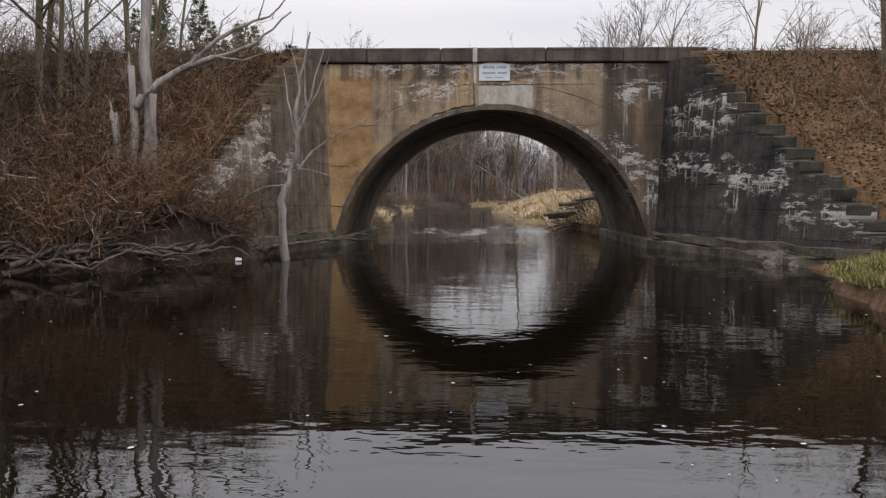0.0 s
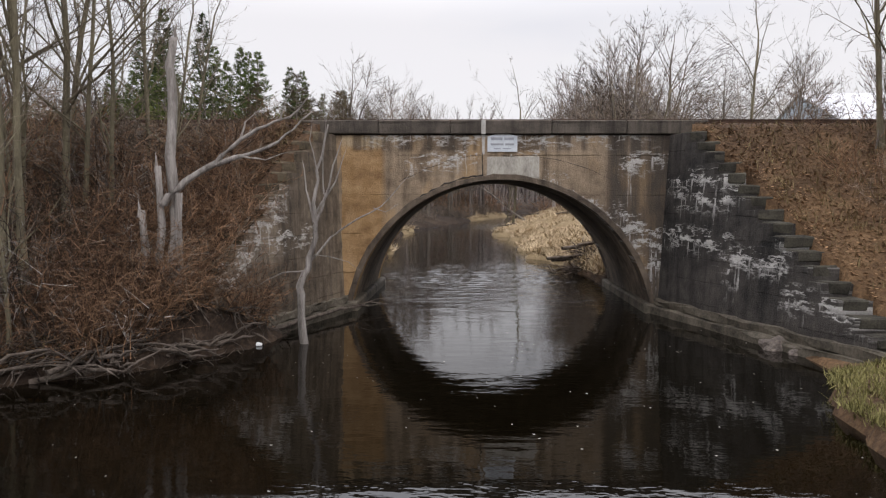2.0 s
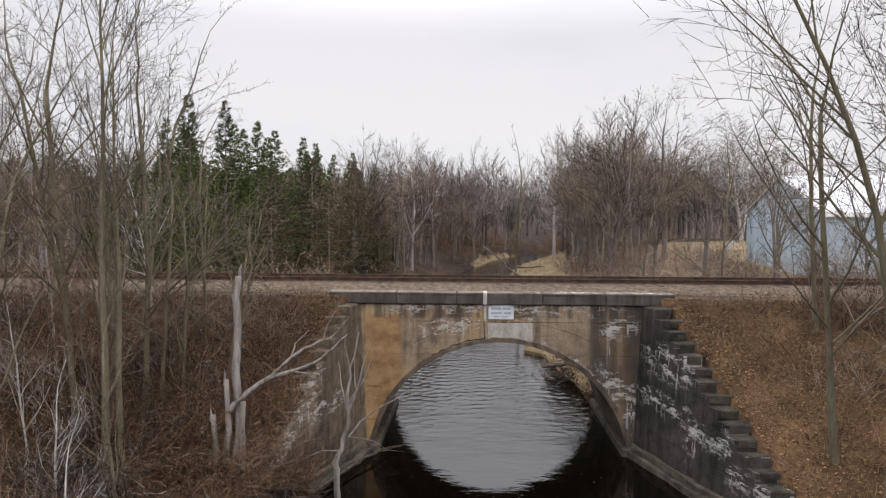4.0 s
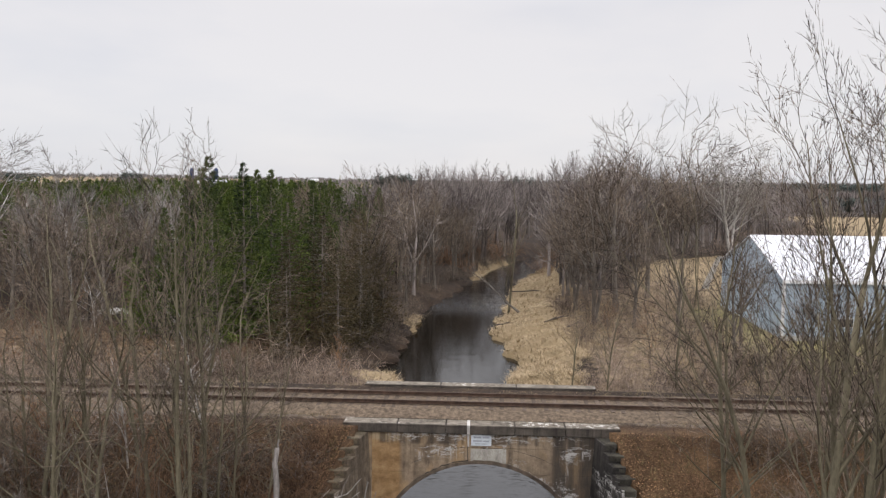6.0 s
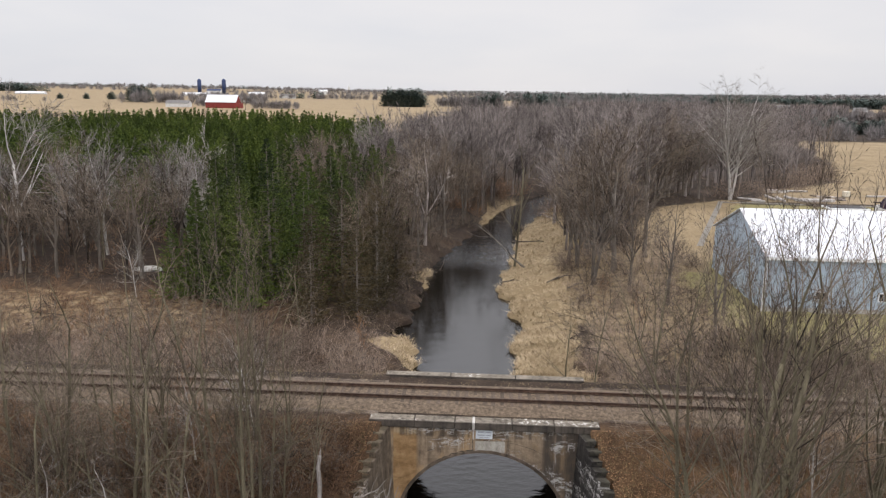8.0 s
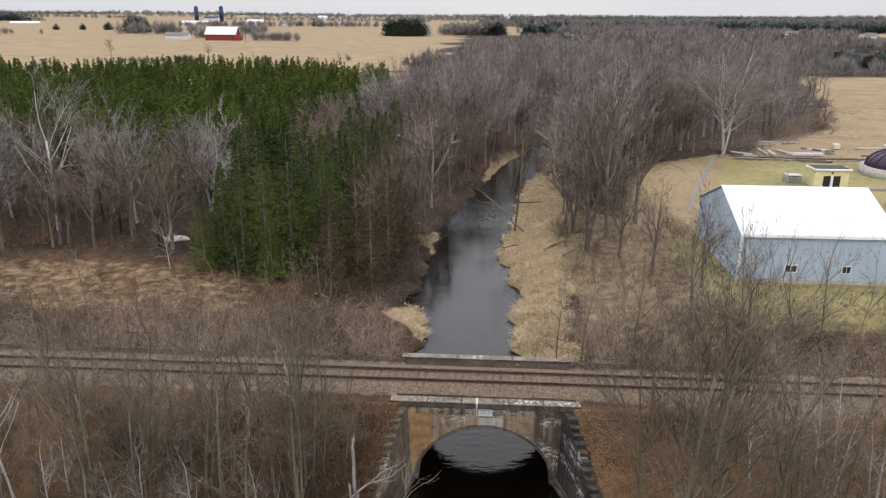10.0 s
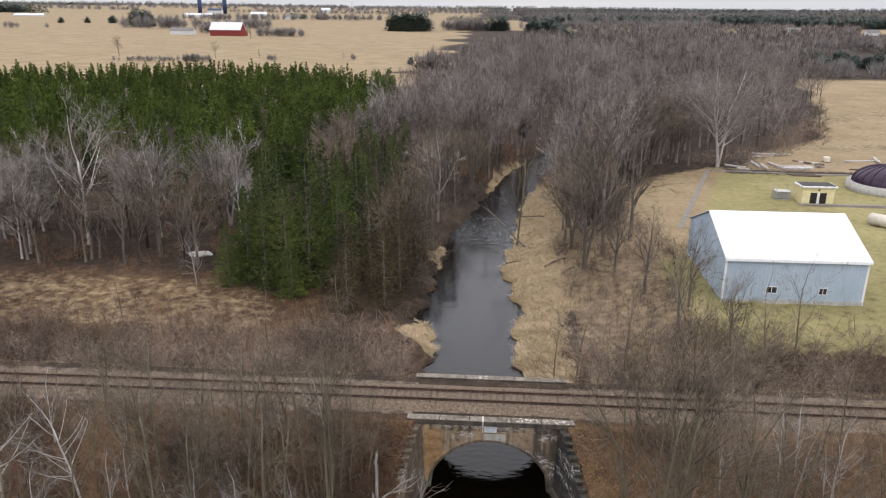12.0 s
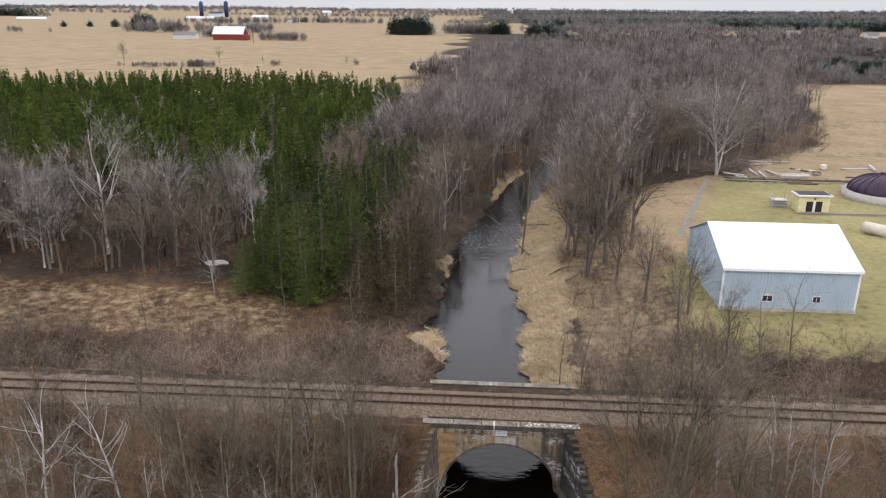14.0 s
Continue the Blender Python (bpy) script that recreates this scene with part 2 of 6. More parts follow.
crust_ = calc(N_, L_, "MULTIPLY", ramp(N_, L_, noise_tex(N_, L_, v_, 0.45, 2), [(0.50, 0.0), (0.60, 1.0)]), ramp(N_, L_, n2_, [(0.54, 0.0), (0.60, 0.8)]))
L_.new(mix(N_, L_, crust_, c_, (0.62, 0.60, 0.56)), B_.inputs["Base Color"])
bump(N_, L_, B_, n3_, 0.6, 0.02)
M_STEPL = plain("step_mossy", (0.03, 0.025, 0.016), (0.15, 0.12, 0.08), 2.4, 0.92, relief=0.6)
M_STEP = plain("step_stone", (0.016, 0.015, 0.012), (0.080, 0.072, 0.054), 2.4, 0.92, relief=0.6)
M_LIME = plain("lime_white", (0.32, 0.30, 0.27), (0.62, 0.60, 0.57), 3.5, 0.9, relief=0.5)
M_FOOT = plain("footing_concrete", (0.032, 0.027, 0.020), (0.155, 0.132, 0.10), 1.6, 0.8, relief=0.6)
M_BARK = plain("bark_grey", (0.075, 0.062, 0.05), (0.19, 0.165, 0.14), 2.5, 0.95, (1, 1, 0.25), 0.6)
M_BARKG = plain("bark_mossy", (0.075, 0.064, 0.042), (0.20, 0.172, 0.112), 2.5, 0.95, (1, 1, 0.25), 0.6)
M_BARKW = plain("bark_pale", (0.26, 0.24, 0.22), (0.60, 0.565, 0.53), 3.0, 0.9, (1, 1, 0.35), 0.4)
M_DEAD = plain("weathered_wood", (0.11, 0.095, 0.083), (0.38, 0.345, 0.315), 3.0, 0.9, (2.5, 2.5, 0.2), 0.7)
M_DRIFT = plain("driftwood", (0.03, 0.022, 0.017), (0.17, 0.138, 0.112), 3.0, 0.9, (1.2, 1.2, 1.2), 0.7)
M_TWIG = islands("twigs_brown", (0.022, 0.016, 0.012), (0.28, 0.220, 0.166))
M_BUD = islands("twigs_violet_grey", (0.055, 0.045, 0.041), (0.36, 0.31, 0.285))
M_TWIGR = islands("twigs_reddish", (0.034, 0.018, 0.010), (0.33, 0.195, 0.112))
M_BRUSH = islands("brush_violet_grey", (0.036, 0.025, 0.018), (0.41, 0.310, 0.240))
M_TWIGP = islands("twigs_pale", (0.12, 0.105, 0.095), (0.52, 0.48, 0.44))
M_NEEDLE = islands("needles", (0.012, 0.024, 0.006), (0.125, 0.155, 0.034))
M_NEEDLEY = islands("needles_yellow_green", (0.026, 0.045, 0.007), (0.138, 0.182, 0.031))
M_CEDAR = islands("foliage_bronze", (0.035, 0.028, 0.013), (0.12, 0.088, 0.042))
M_REED = islands("dry_reeds", (0.24, 0.175, 0.10), (0.60, 0.475, 0.31))
M_LEAF = islands("fallen_leaves", (0.07, 0.039, 0.020), (0.36, 0.21, 0.108))
M_VERGE = islands("verge_grass", (0.10, 0.075, 0.04), (0.40, 0.31, 0.19))
M_GRASS = islands("dry_grass", (0.055, 0.045, 0.020), (0.27, 0.20, 0.10))
M_MOSS = islands("mossy_grass", (0.075, 0.068, 0.022), (0.29, 0.26, 0.10))
M_RAIL = plain("rusty_rail", (0.035, 0.022, 0.016), (0.11, 0.068, 0.048), 4, 0.65, metal=0.2)
M_TIE = plain("tie_wood", (0.055, 0.040, 0.03), (0.17, 0.13, 0.10), 4, 0.95, (1, 3, 3), 0.6, vary=0.6)
M_SIDING = plain("pale_siding", (0.34, 0.42, 0.49), (0.44, 0.52, 0.60), 0.8, 0.55, (1, 1, 0.3), 0.0)
M_ROOFW = plain("white_metal_roof", (0.54, 0.55, 0.57), (0.62, 0.63, 0.65), 0.7, 0.45, relief=0.0)
M_TRIM = plain("white_trim", (0.68, 0.69, 0.70), (0.80, 0.80, 0.80), 2.0, 0.5, relief=0.0)
M_YELLOW = plain("yellow_wall", (0.60, 0.53, 0.28), (0.74, 0.67, 0.40), 1.5, 0.7, relief=0.1)
M_DARK = plain("dark_opening", (0.012, 0.011, 0.010), (0.035, 0.03, 0.027), 2.0, 0.6, relief=0.0)
M_DOME = plain("dome_cover", (0.020, 0.010, 0.022), (0.055, 0.032, 0.06), 1.0, 0.4, relief=0.1)
M_GREY = plain("grey_concrete", (0.32, 0.31, 0.28), (0.52, 0.50, 0.46), 2.0, 0.9)
M_RED = plain("barn_red", (0.15, 0.025, 0.022), (0.25, 0.05, 0.042), 1.0, 0.8, relief=0.0)
M_BLUE = plain("silo_blue", (0.016, 0.028, 0.075), (0.03, 0.05, 0.12), 1.0, 0.5, relief=0.0)
M_HOUSE = plain("house_wall", (0.5, 0.5, 0.5), (0.68, 0.68, 0.66), 0.7, 0.8, relief=0.0)
M_SHING = plain("shingle_grey", (0.12, 0.115, 0.11), (0.22, 0.21, 0.20), 2.0, 0.9)
M_ROCK = plain("river_rock", (0.06, 0.05, 0.045), (0.24, 0.20, 0.17), 3.0, 0.85, relief=0.8)
M_WHITE = plain("white_plastic", (0.66, 0.66, 0.66), (0.82, 0.82, 0.82), 4.0, 0.5, relief=0.0)
M_LETTER = plain("letter_grey", (0.24, 0.25, 0.27), (0.36, 0.37, 0.40), 4.0, 0.6, relief=0.0)
M_TANK = plain("tank_cream", (0.55, 0.50, 0.40), (0.70, 0.65, 0.54), 1.5, 0.5, relief=0.0)
M_FOAM = plain("foam", (0.28, 0.26, 0.22), (0.46, 0.43, 0.38), 3.0, 0.7, relief=0.0)
# distance haze is put into the colour: far trees paled, far needles tinted blue
M_FARHAZE = islands("far_trees", (0.13, 0.12, 0.12), (0.30, 0.275, 0.26))
M_PINEHAZE = islands("far_needles_hazed", (0.045, 0.065, 0.06), (0.12, 0.145, 0.12))
M_BIRCH = plain("birch_bark", (0.34, 0.32, 0.30), (0.62, 0.595, 0.565), 3.0, 0.9, (1, 1, 0.35), 0.4)
M_GLASS, N_, L_, B_ = material("window_glass", 0.05)
B_.inputs["Base Color"].default_value = (0.02, 0.025, 0.03, 1)
B_.inputs["Specular IOR Level"].default_value = 0.6

# ground: leaf litter, dry grass, lawn and gravel by the masks of the sheet
M_GROUND, N_, L_, B_ = material("ground", 0.95)
v_ = coords(N_, L_, kind="World")
n1_, n2_, n3_ = noise_tex(N_, L_, v_, 0.09, 5), noise_tex(N_, L_, v_, 0.9, 5), noise_tex(N_, L_, v_, 9.0, 4, 0.7)
f_ = calc(N_, L_, "ADD", calc(N_, L_, "MULTIPLY", n1_, 0.35), calc(N_, L_, "ADD", calc(N_, L_, "MULTIPLY", n2_, 0.3), calc(N_, L_, "MULTIPLY", n3_, 0.35)))
# soil, its colour darkened for the shade under trees and brush
shaded_soil_ = ramp(N_, L_, f_, [(0.36, (0.010, 0.0065, 0.004)), (0.5, (0.031, 0.020, 0.013)), (0.66, (0.105, 0.070, 0.045))])
litter_ = ramp(N_, L_, f_, [(0.36, (0.022, 0.0125, 0.0065)), (0.5, (0.082, 0.047, 0.024)), (0.66, (0.225, 0.137, 0.070))])
straw_ = ramp(N_, L_, f_, [(0.36, (0.15, 0.107, 0.057)), (0.5, (0.25, 0.185, 0.105)), (0.66, (0.35, 0.27, 0.165))])
lawn_ = ramp(N_, L_, f_, [(0.36, (0.15, 0.125, 0.052)), (0.5, (0.235, 0.205, 0.088)), (0.66, (0.34, 0.285, 0.14))])
gravel_ = ramp(N_, L_, calc(N_, L_, "ADD", calc(N_, L_, "MULTIPLY", n3_, 0.6), calc(N_, L_, "MULTIPLY", n2_, 0.4)), [(0.36, (0.065, 0.049, 0.038)), (0.64, (0.21, 0.165, 0.128))])
at_ = N_.new("ShaderNodeVertexColor")
at_.layer_name = "cover"
sp_ = N_.new("ShaderNodeSeparateColor")
L_.new(at_.outputs["Color"], sp_.inputs["Color"])


def edged(sock):
    return ramp(N_, L_, calc(N_, L_, "ADD", sock, calc(N_, L_, "MULTIPLY", calc(N_, L_, "SUBTRACT", n2_, 0.5), 0.9)), [(0.35, 0.0), (0.65, 1.0)])


c_ = mix(N_, L_, at_.outputs["Alpha"], shaded_soil_, litter_)
c_ = mix(N_, L_, edged(sp_.outputs["Red"]), c_, straw_)
c_ = mix(N_, L_, edged(sp_.outputs["Green"]), c_, lawn_)
c_ = mix(N_, L_, edged(sp_.outputs["Blue"]), c_, gravel_)
L_.new(c_, B_.inputs["Base Color"])
bump(N_, L_, B_, n3_, 0.8, 0.08)

# water: dark, peaty, quick through the arch
M_WATER, N_, L_, B_ = material("river_water", 0.008)
B_.inputs["IOR"].default_value = 1.34
B_.inputs["Specular IOR Level"].default_value = 0.5
v_ = coords(N_, L_, (0.5, 1.0, 1.0), "World")
s_ = N_.new("ShaderNodeSeparateXYZ")
L_.new(N_.new("ShaderNodeNewGeometry").outputs["Position"], s_.inputs[0])
run_ = calc(N_, L_, "ADD", s_.outputs["Y"], calc(N_, L_, "MULTIPLY", noise_tex(N_, L_, v_, 0.35, 3), 2.4))
quick_ = ramp(N_, L_, calc(N_, L_, "DIVIDE", calc(N_, L_, "ADD", run_, 10.0), 40.0), [(0.0, 0.05), (0.20, 0.05), (0.30, 0.10), (0.33, 0.22), (0.55, 0.20), (0.72, 0.12), (0.95, 0.08)])
far_ = ramp(N_, L_, calc(N_, L_, "DIVIDE", s_.outputs["Y"], 120.0), [(0.50, 0.0), (0.56, 0.55), (0.64, 0.5), (0.70, 0.12)])
quick_ = calc(N_, L_, "ADD", quick_, far_)
rip_ = calc(N_, L_, "ADD", noise_tex(N_, L_, v_, 3.0, 3, 0.55), calc(N_, L_, "MULTIPLY", noise_tex(N_, L_, v_, 0.8, 1, 0.5), 1.6))
bn_ = N_.new("ShaderNodeBump")
bn_.inputs["Distance"].default_value = 0.10
L_.new(quick_, bn_.inputs["Strength"])
L_.new(rip_, bn_.inputs["Height"])
L_.new(bn_.outputs["Normal"], B_.inputs["Normal"])
foam_ = noise_tex(N_, L_, coords(N_, L_, (0.8, 2.2, 1.0), "World"), 2.2, 6, 0.75)
where_ = calc(N_, L_, "MULTIPLY", far_, 1.3)
foam_ = calc(N_, L_, "MULTIPLY", ramp(N_, L_, foam_, [(0.52, 0.0), (0.66, 0.75)]), where_)
L_.new(mix(N_, L_, foam_, (0.0026, 0.0019, 0.0009), (0.50, 0.53, 0.57)), B_.inputs["Base Color"])
L_.new(ramp(N_, L_, calc(N_, L_, "DIVIDE", s_.outputs["Y"], 40.0), [(0.0, 0.01), (0.3, 0.03), (0.6, 0.09)]), B_.inputs["Roughness"])


# ---- mesh tools ----
def tri_mesh(name, V, T, mat):
    """A large mesh of triangles from arrays."""
    V, T = np.asarray(V, np.float32), np.asarray(T, np.int32)
    me = bpy.data.meshes.new(name)
    me.vertices.add(len(V))
    me.vertices.foreach_set("co", V.ravel())
    me.loops.add(T.size)
    me.loops.foreach_set("vertex_index", T.ravel())
    me.polygons.add(len(T))
    me.polygons.foreach_set("loop_start", np.arange(0, T.size, 3, dtype=np.int32))
    me.polygons.foreach_set("loop_total", np.full(len(T), 3, np.int32))
    me.materials.append(mat)
    me.update(calc_edges=True)
    return me


def part_of(name, me, parent, label=""):
    ob = new(name, me)
    ob.parent = parent
    if label:
        tagged(ob, label)
    return ob


def part(name, bm, mat, parent, label="", smooth=False):
    me = bpy.data.meshes.new(name)
    bm.to_mesh(me)
    bm.free()
    me.materials.append(mat)
    if smooth:
        me.polygons.foreach_set("use_smooth", [True] * len(me.polygons))
    return part_of(name, me, parent, label)


def block(bm, x0, x1, y0, y1, z0, z1, bevel=0.0, rough=0.0, seed=0):
    """A box between limits, with worn edges."""
    r = random.Random(seed)
    vs = bmesh.ops.create_cube(bm, size=1.0)["verts"]
    for v in vs:
        v.co = Vector(((x0 + x1) / 2 + v.co.x * (x1 - x0), (y0 + y1) / 2 + v.co.y * (y1 - y0), (z0 + z1) / 2 + v.co.z * (z1 - z0)))
        v.co += Vector([r.uniform(-rough, rough) for _ in range(3)])
    if bevel:
        es = list({e for v in vs for e in v.link_edges})
        bmesh.ops.bevel(bm, geom=es, offset=bevel, segments=1, affect="EDGES")


def boxed(x0, x1, y0, y1, z0, z1, bevel=0.0, rough=0.0, seed=0):
    bm = bmesh.new()
    block(bm, x0, x1, y0, y1, z0, z1, bevel, rough, seed)
    return bm


def thing(name, label, category, at=(0, 0, 0), group="", kind="", turn=0.0):
    ob = tagged(new(name), label, category, group, kind)
    ob.matrix_world = pose(*at, 0, 0, turn)
    return ob


class Wood:
    """Collects tapered tubes as triangles."""

    def __init__(self):
        self.V, self.T = [], []

    def tube(self, pts, radii, sides):
        n0 = len(self.V)
        rings = []
        for i, p in enumerate(pts):
            d = (pts[min(i + 1, len(pts) - 1)] - pts[max(i - 1, 0)]).normalized()
            a = d.orthogonal().normalized()
            b = d.cross(a)
            if i == len(pts) - 1 and radii[i] < 0.012:
                rings.append([len(self.V)])
                self.V.append(tuple(p))
                continue
            ring = []
            for k in range(sides):
                w = 2 * math.pi * k / sides
                ring.append(len(self.V))
                self.V.append(tuple(p + radii[i] * (math.cos(w) * a + math.sin(w) * b)))
            rings.append(ring)
        for r0, r1 in zip(rings, rings[1:]):
            for k in range(sides):
                k2 = (k + 1) % sides
                if len(r1) == 1:
                    self.T.append((r0[k], r0[k2], r1[0]))
                else:
                    self.T.append((r0[k], r0[k2], r1[k2]))
                    self.T.append((r0[k], r1[k2], r1[k]))
        if len(rings[-1]) > 1:
            c = rings[-1]
            for k in range(1, sides - 1):
                self.T.append((c[0], c[k], c[k + 1]))


    def sliver(self, p, q, width):
        """A twig too fine for a tube."""
        a = (q - p).normalized().orthogonal() * width
        n = len(self.V)
        self.V += [tuple(p + a), tuple(p - a), tuple(q)]
        self.T += [(n, n + 1, n + 2)]


def wander(r, p, d, length, steps, bend, lift):
    pts = [p.copy()]
    d = d.normalized()
    for _ in range(steps):
        d = (d + Vector((r.gauss(0, bend), r.gauss(0, bend), r.gauss(0, bend) + lift))).normalized()
        p = p + d * (length / steps)
        pts.append(p.copy())
    return pts


def along(pts, f):
    k = min(int(f * (len(pts) - 1)), len(pts) - 2)
    u = f * (len(pts) - 1) - k
    return pts[k].lerp(pts[k + 1], u), (pts[k + 1] - pts[k]).normalized()


def side_way(r, d, angle):
    a = d.orthogonal().normalized()
    w = r.uniform(0, 2 * math.pi)
    o = math.cos(w) * a + math.sin(w) * d.cross(a)
    return (d * math.cos(angle) + o * math.sin(angle)).normalized()


def grow_tree(seed, height, girth, limbs=12, boughs=6, twigs=6, sprays=0, clear=0.3, spread=0.75, stems=1, twig=0.012, lean=0.05, lift=0.08, sides=7, coarse=False, fork=0.2, course=None):
    """A bare tree: stem and limbs in one mesh, boughs and twigs in the other."""
    r = random.Random(seed)
    stem, crown = Wood(), Wood()
    for s in range(stems):
        d = Vector((r.gauss(0, lean), r.gauss(0, lean), 1))
        if stems > 1:
            w = 2 * math.pi * s / stems + r.random()
            d = Vector((fork * math.cos(w), fork * math.sin(w), 1))
        h = height * r.uniform(0.82, 1.0) if s else height
        main = wander(r, Vector((0.12 * s, 0.08 * s, -0.3)), d, h, 9, 0.042, 0.03)
        if course:
            main = [Vector(p) for p in course]
            main = [along(main, i / 9)[0] for i in range(10)]
        g = girth * (1 if s == 0 else r.uniform(0.6, 0.9))
        stem.tube(main, [g * (1 - 0.93 * (i / 9) ** 0.85) * (1.35 if i == 0 else 1) for i in range(10)], sides)
        for i in range(limbs):
            f = clear + (0.97 - clear) * ((i + r.random()) / limbs)
            p, dd = along(main, f)
            rad = g * (1 - 0.93 * f ** 0.85) * r.uniform(0.35, 0.62)
            round_ = math.sin(math.pi * min(1.0, 0.14 + 0.80 * (f - clear) / (1 - clear)))
            ln = height * (0.10 + 0.30 * round_) * r.uniform(0.75, 1.25) * (0.6 + spread * 0.5)
            limb = wander(r, p, side_way(r, dd, spread * r.uniform(0.65, 1.25)), ln, 4, 0.11, lift)
            stem.tube(limb, [rad, rad * 0.75, rad * 0.52, rad * 0.33, rad * 0.14], 4)
            for j in range(boughs):
                f2 = 0.15 + 0.83 * (j + r.random()) / boughs
                p2, d2 = along(limb, f2)
                l2 = ln * (1.05 - 0.6 * f2) * r.uniform(0.35, 0.65)
                r2 = max(rad * (1 - 0.8 * f2) * 0.55, twig * 1.3)
                bough = wander(r, p2, side_way(r, d2, r.uniform(0.45, 1.0)), l2, 2 if coarse else 3, 0.14, lift)
                crown.tube([bough[0], bough[-1]] if coarse else bough, [r2, 0.004] if coarse else [r2, r2 * 0.7, r2 * 0.45, 0.004], 3)
                if coarse:
                    bough = [bough[0], bough[-1]]
                for k in range(twigs):
                    p3, d3 = along(bough, 0.12 + 0.86 * (k + r.random()) / twigs)
                    l3 = l2 * r.uniform(0.25, 0.55)
                    tw = wander(r, p3, side_way(r, d3, r.uniform(0.4, 0.95)), l3, 1 if coarse else 2, 0.12, lift)
                    if coarse:
                        crown.sliver(tw[0], tw[1], twig)
                    else:
                        crown.tube(tw, [twig, twig * 0.7, 0.004], 3)
                    for _ in range(sprays):
                        p4, d4 = along(tw, r.uniform(0.2, 0.95))
                        crown.sliver(p4, p4 + (side_way(r, d4, r.uniform(0.4, 0.9)) + Vector((0, 0, lift))) * l3 * r.uniform(0.35, 0.65), twig * 0.8)
    return stem, crown


def grow_forked(seed, height, girth, clear=0.4, angle=0.55, kids=(5, 4, 4, 4, 4), shrink=0.68, lift=0.06, twig=0.010, bole=0.45, stems=1, fork=0.15, sides=6, thin=0.62, cheap=False):
    """A bare tree that forks again and again: bole and limbs in one mesh, boughs and twigs in the other."""
    r = random.Random(seed)
    stem, crown = Wood(), Wood()

    def shoot(p, d, ln, rad, level):
        if level == len(kids):
            crown.sliver(p, p + (d + Vector((0, 0, lift))) * ln, twig)
            return
        n = (5, 3, 2, 1, 1, 1)[level] if cheap else (6, 4, 3, 2, 1, 1)[level]
        pts = wander(r, p, d, ln, n, (0.035, 0.10, 0.13, 0.15, 0.15, 0.15)[level], lift if level else 0.03)
        end = max(rad * (0.55 if level == 0 else 0.30), 0.006)
        radii = [rad + (end - rad) * i / n for i in range(n + 1)]
        if level == 0:
            radii[0] *= 1.3
        if cheap and level > 2:
            crown.sliver(pts[0], pts[-1], max(rad, twig * 1.2))
        else:
            (stem if level < 2 else crown).tube(pts, radii, (sides, 4 if cheap else 5, 3 if cheap else 4, 3, 3, 3)[level])
        k, start = kids[level], clear if level == 0 else 0.22
        for i in range(k):
            f = 0.995 if i == k - 1 else start + (0.98 - start) * (i + r.random()) / k
            q, dd = along(pts, f)
            turn = angle * r.uniform(0.65, 1.3) * (0.35 if i == k - 1 else 1.0)
            size = ln * shrink * r.uniform(0.75, 1.15) * (1.1 - 0.35 * f if level else 1.0)
            shoot(q, side_way(r, dd, turn), size, max((rad + (end - rad) * f) * r.uniform(0.8, 1.1) * (thin if i < k - 1 else 0.9), 0.006), level + 1)

    for k in range(stems):
        w = 2 * math.pi * k / stems + r.random()
        lean = Vector((fork * math.cos(w), fork * math.sin(w), 1)) if stems > 1 else Vector((r.gauss(0, 0.04), r.gauss(0, 0.04), 1))
        shoot(Vector((0.15 * k, 0.1 * k, -0.3)), lean, height * bole * (1 if k == 0 else r.uniform(0.8, 0.95)), girth * (1 if k == 0 else r.uniform(0.65, 0.9)), 0)
    tall = max(v[2] for v in stem.V + crown.V)
    for wood in (stem, crown):
        wood.V = [tuple(c * height / tall for c in v) for v in wood.V]
    return stem, crown


def grow_shrub(seed, height, stems=14, twigs=9, sprays=2, twig=0.009):
    r = random.Random(seed)
    out = Wood()
    for s in range(stems):
        w = r.uniform(0, 2 * math.pi)
        lean = r.uniform(0.15, 1.25)
        p = Vector((r.gauss(0, 0.35), r.gauss(0, 0.35), -0.1))
        h = height * r.uniform(0.55, 1.05)
        main = wander(r, p, Vector((lean * math.cos(w), lean * math.sin(w), 1)), h, 4, 0.20, 0.02)
        out.tube(main, [twig * 1.8, twig * 1.4, twig * 1.1, twig * 0.8, 0.003], 3)
        for k in range(twigs):
            p2, d2 = along(main, 0.15 + 0.83 * (k + r.random()) / twigs)
            l2 = h * r.uniform(0.16, 0.40)
            tw = wander(r, p2, side_way(r, d2, r.uniform(0.5, 1.4)), l2, 1, 0.2, 0.0)
            out.tube(tw, [twig, 0.003], 3)
            for _ in range(sprays):
                p3, d3 = along(tw, r.uniform(0.15, 0.95))
                out.sliver(p3, p3 + side_way(r, d3, r.uniform(0.4, 1.0)) * l2 * r.uniform(0.3, 0.7), twig * 0.8)
    return np.array(out.V), np.array(out.T)


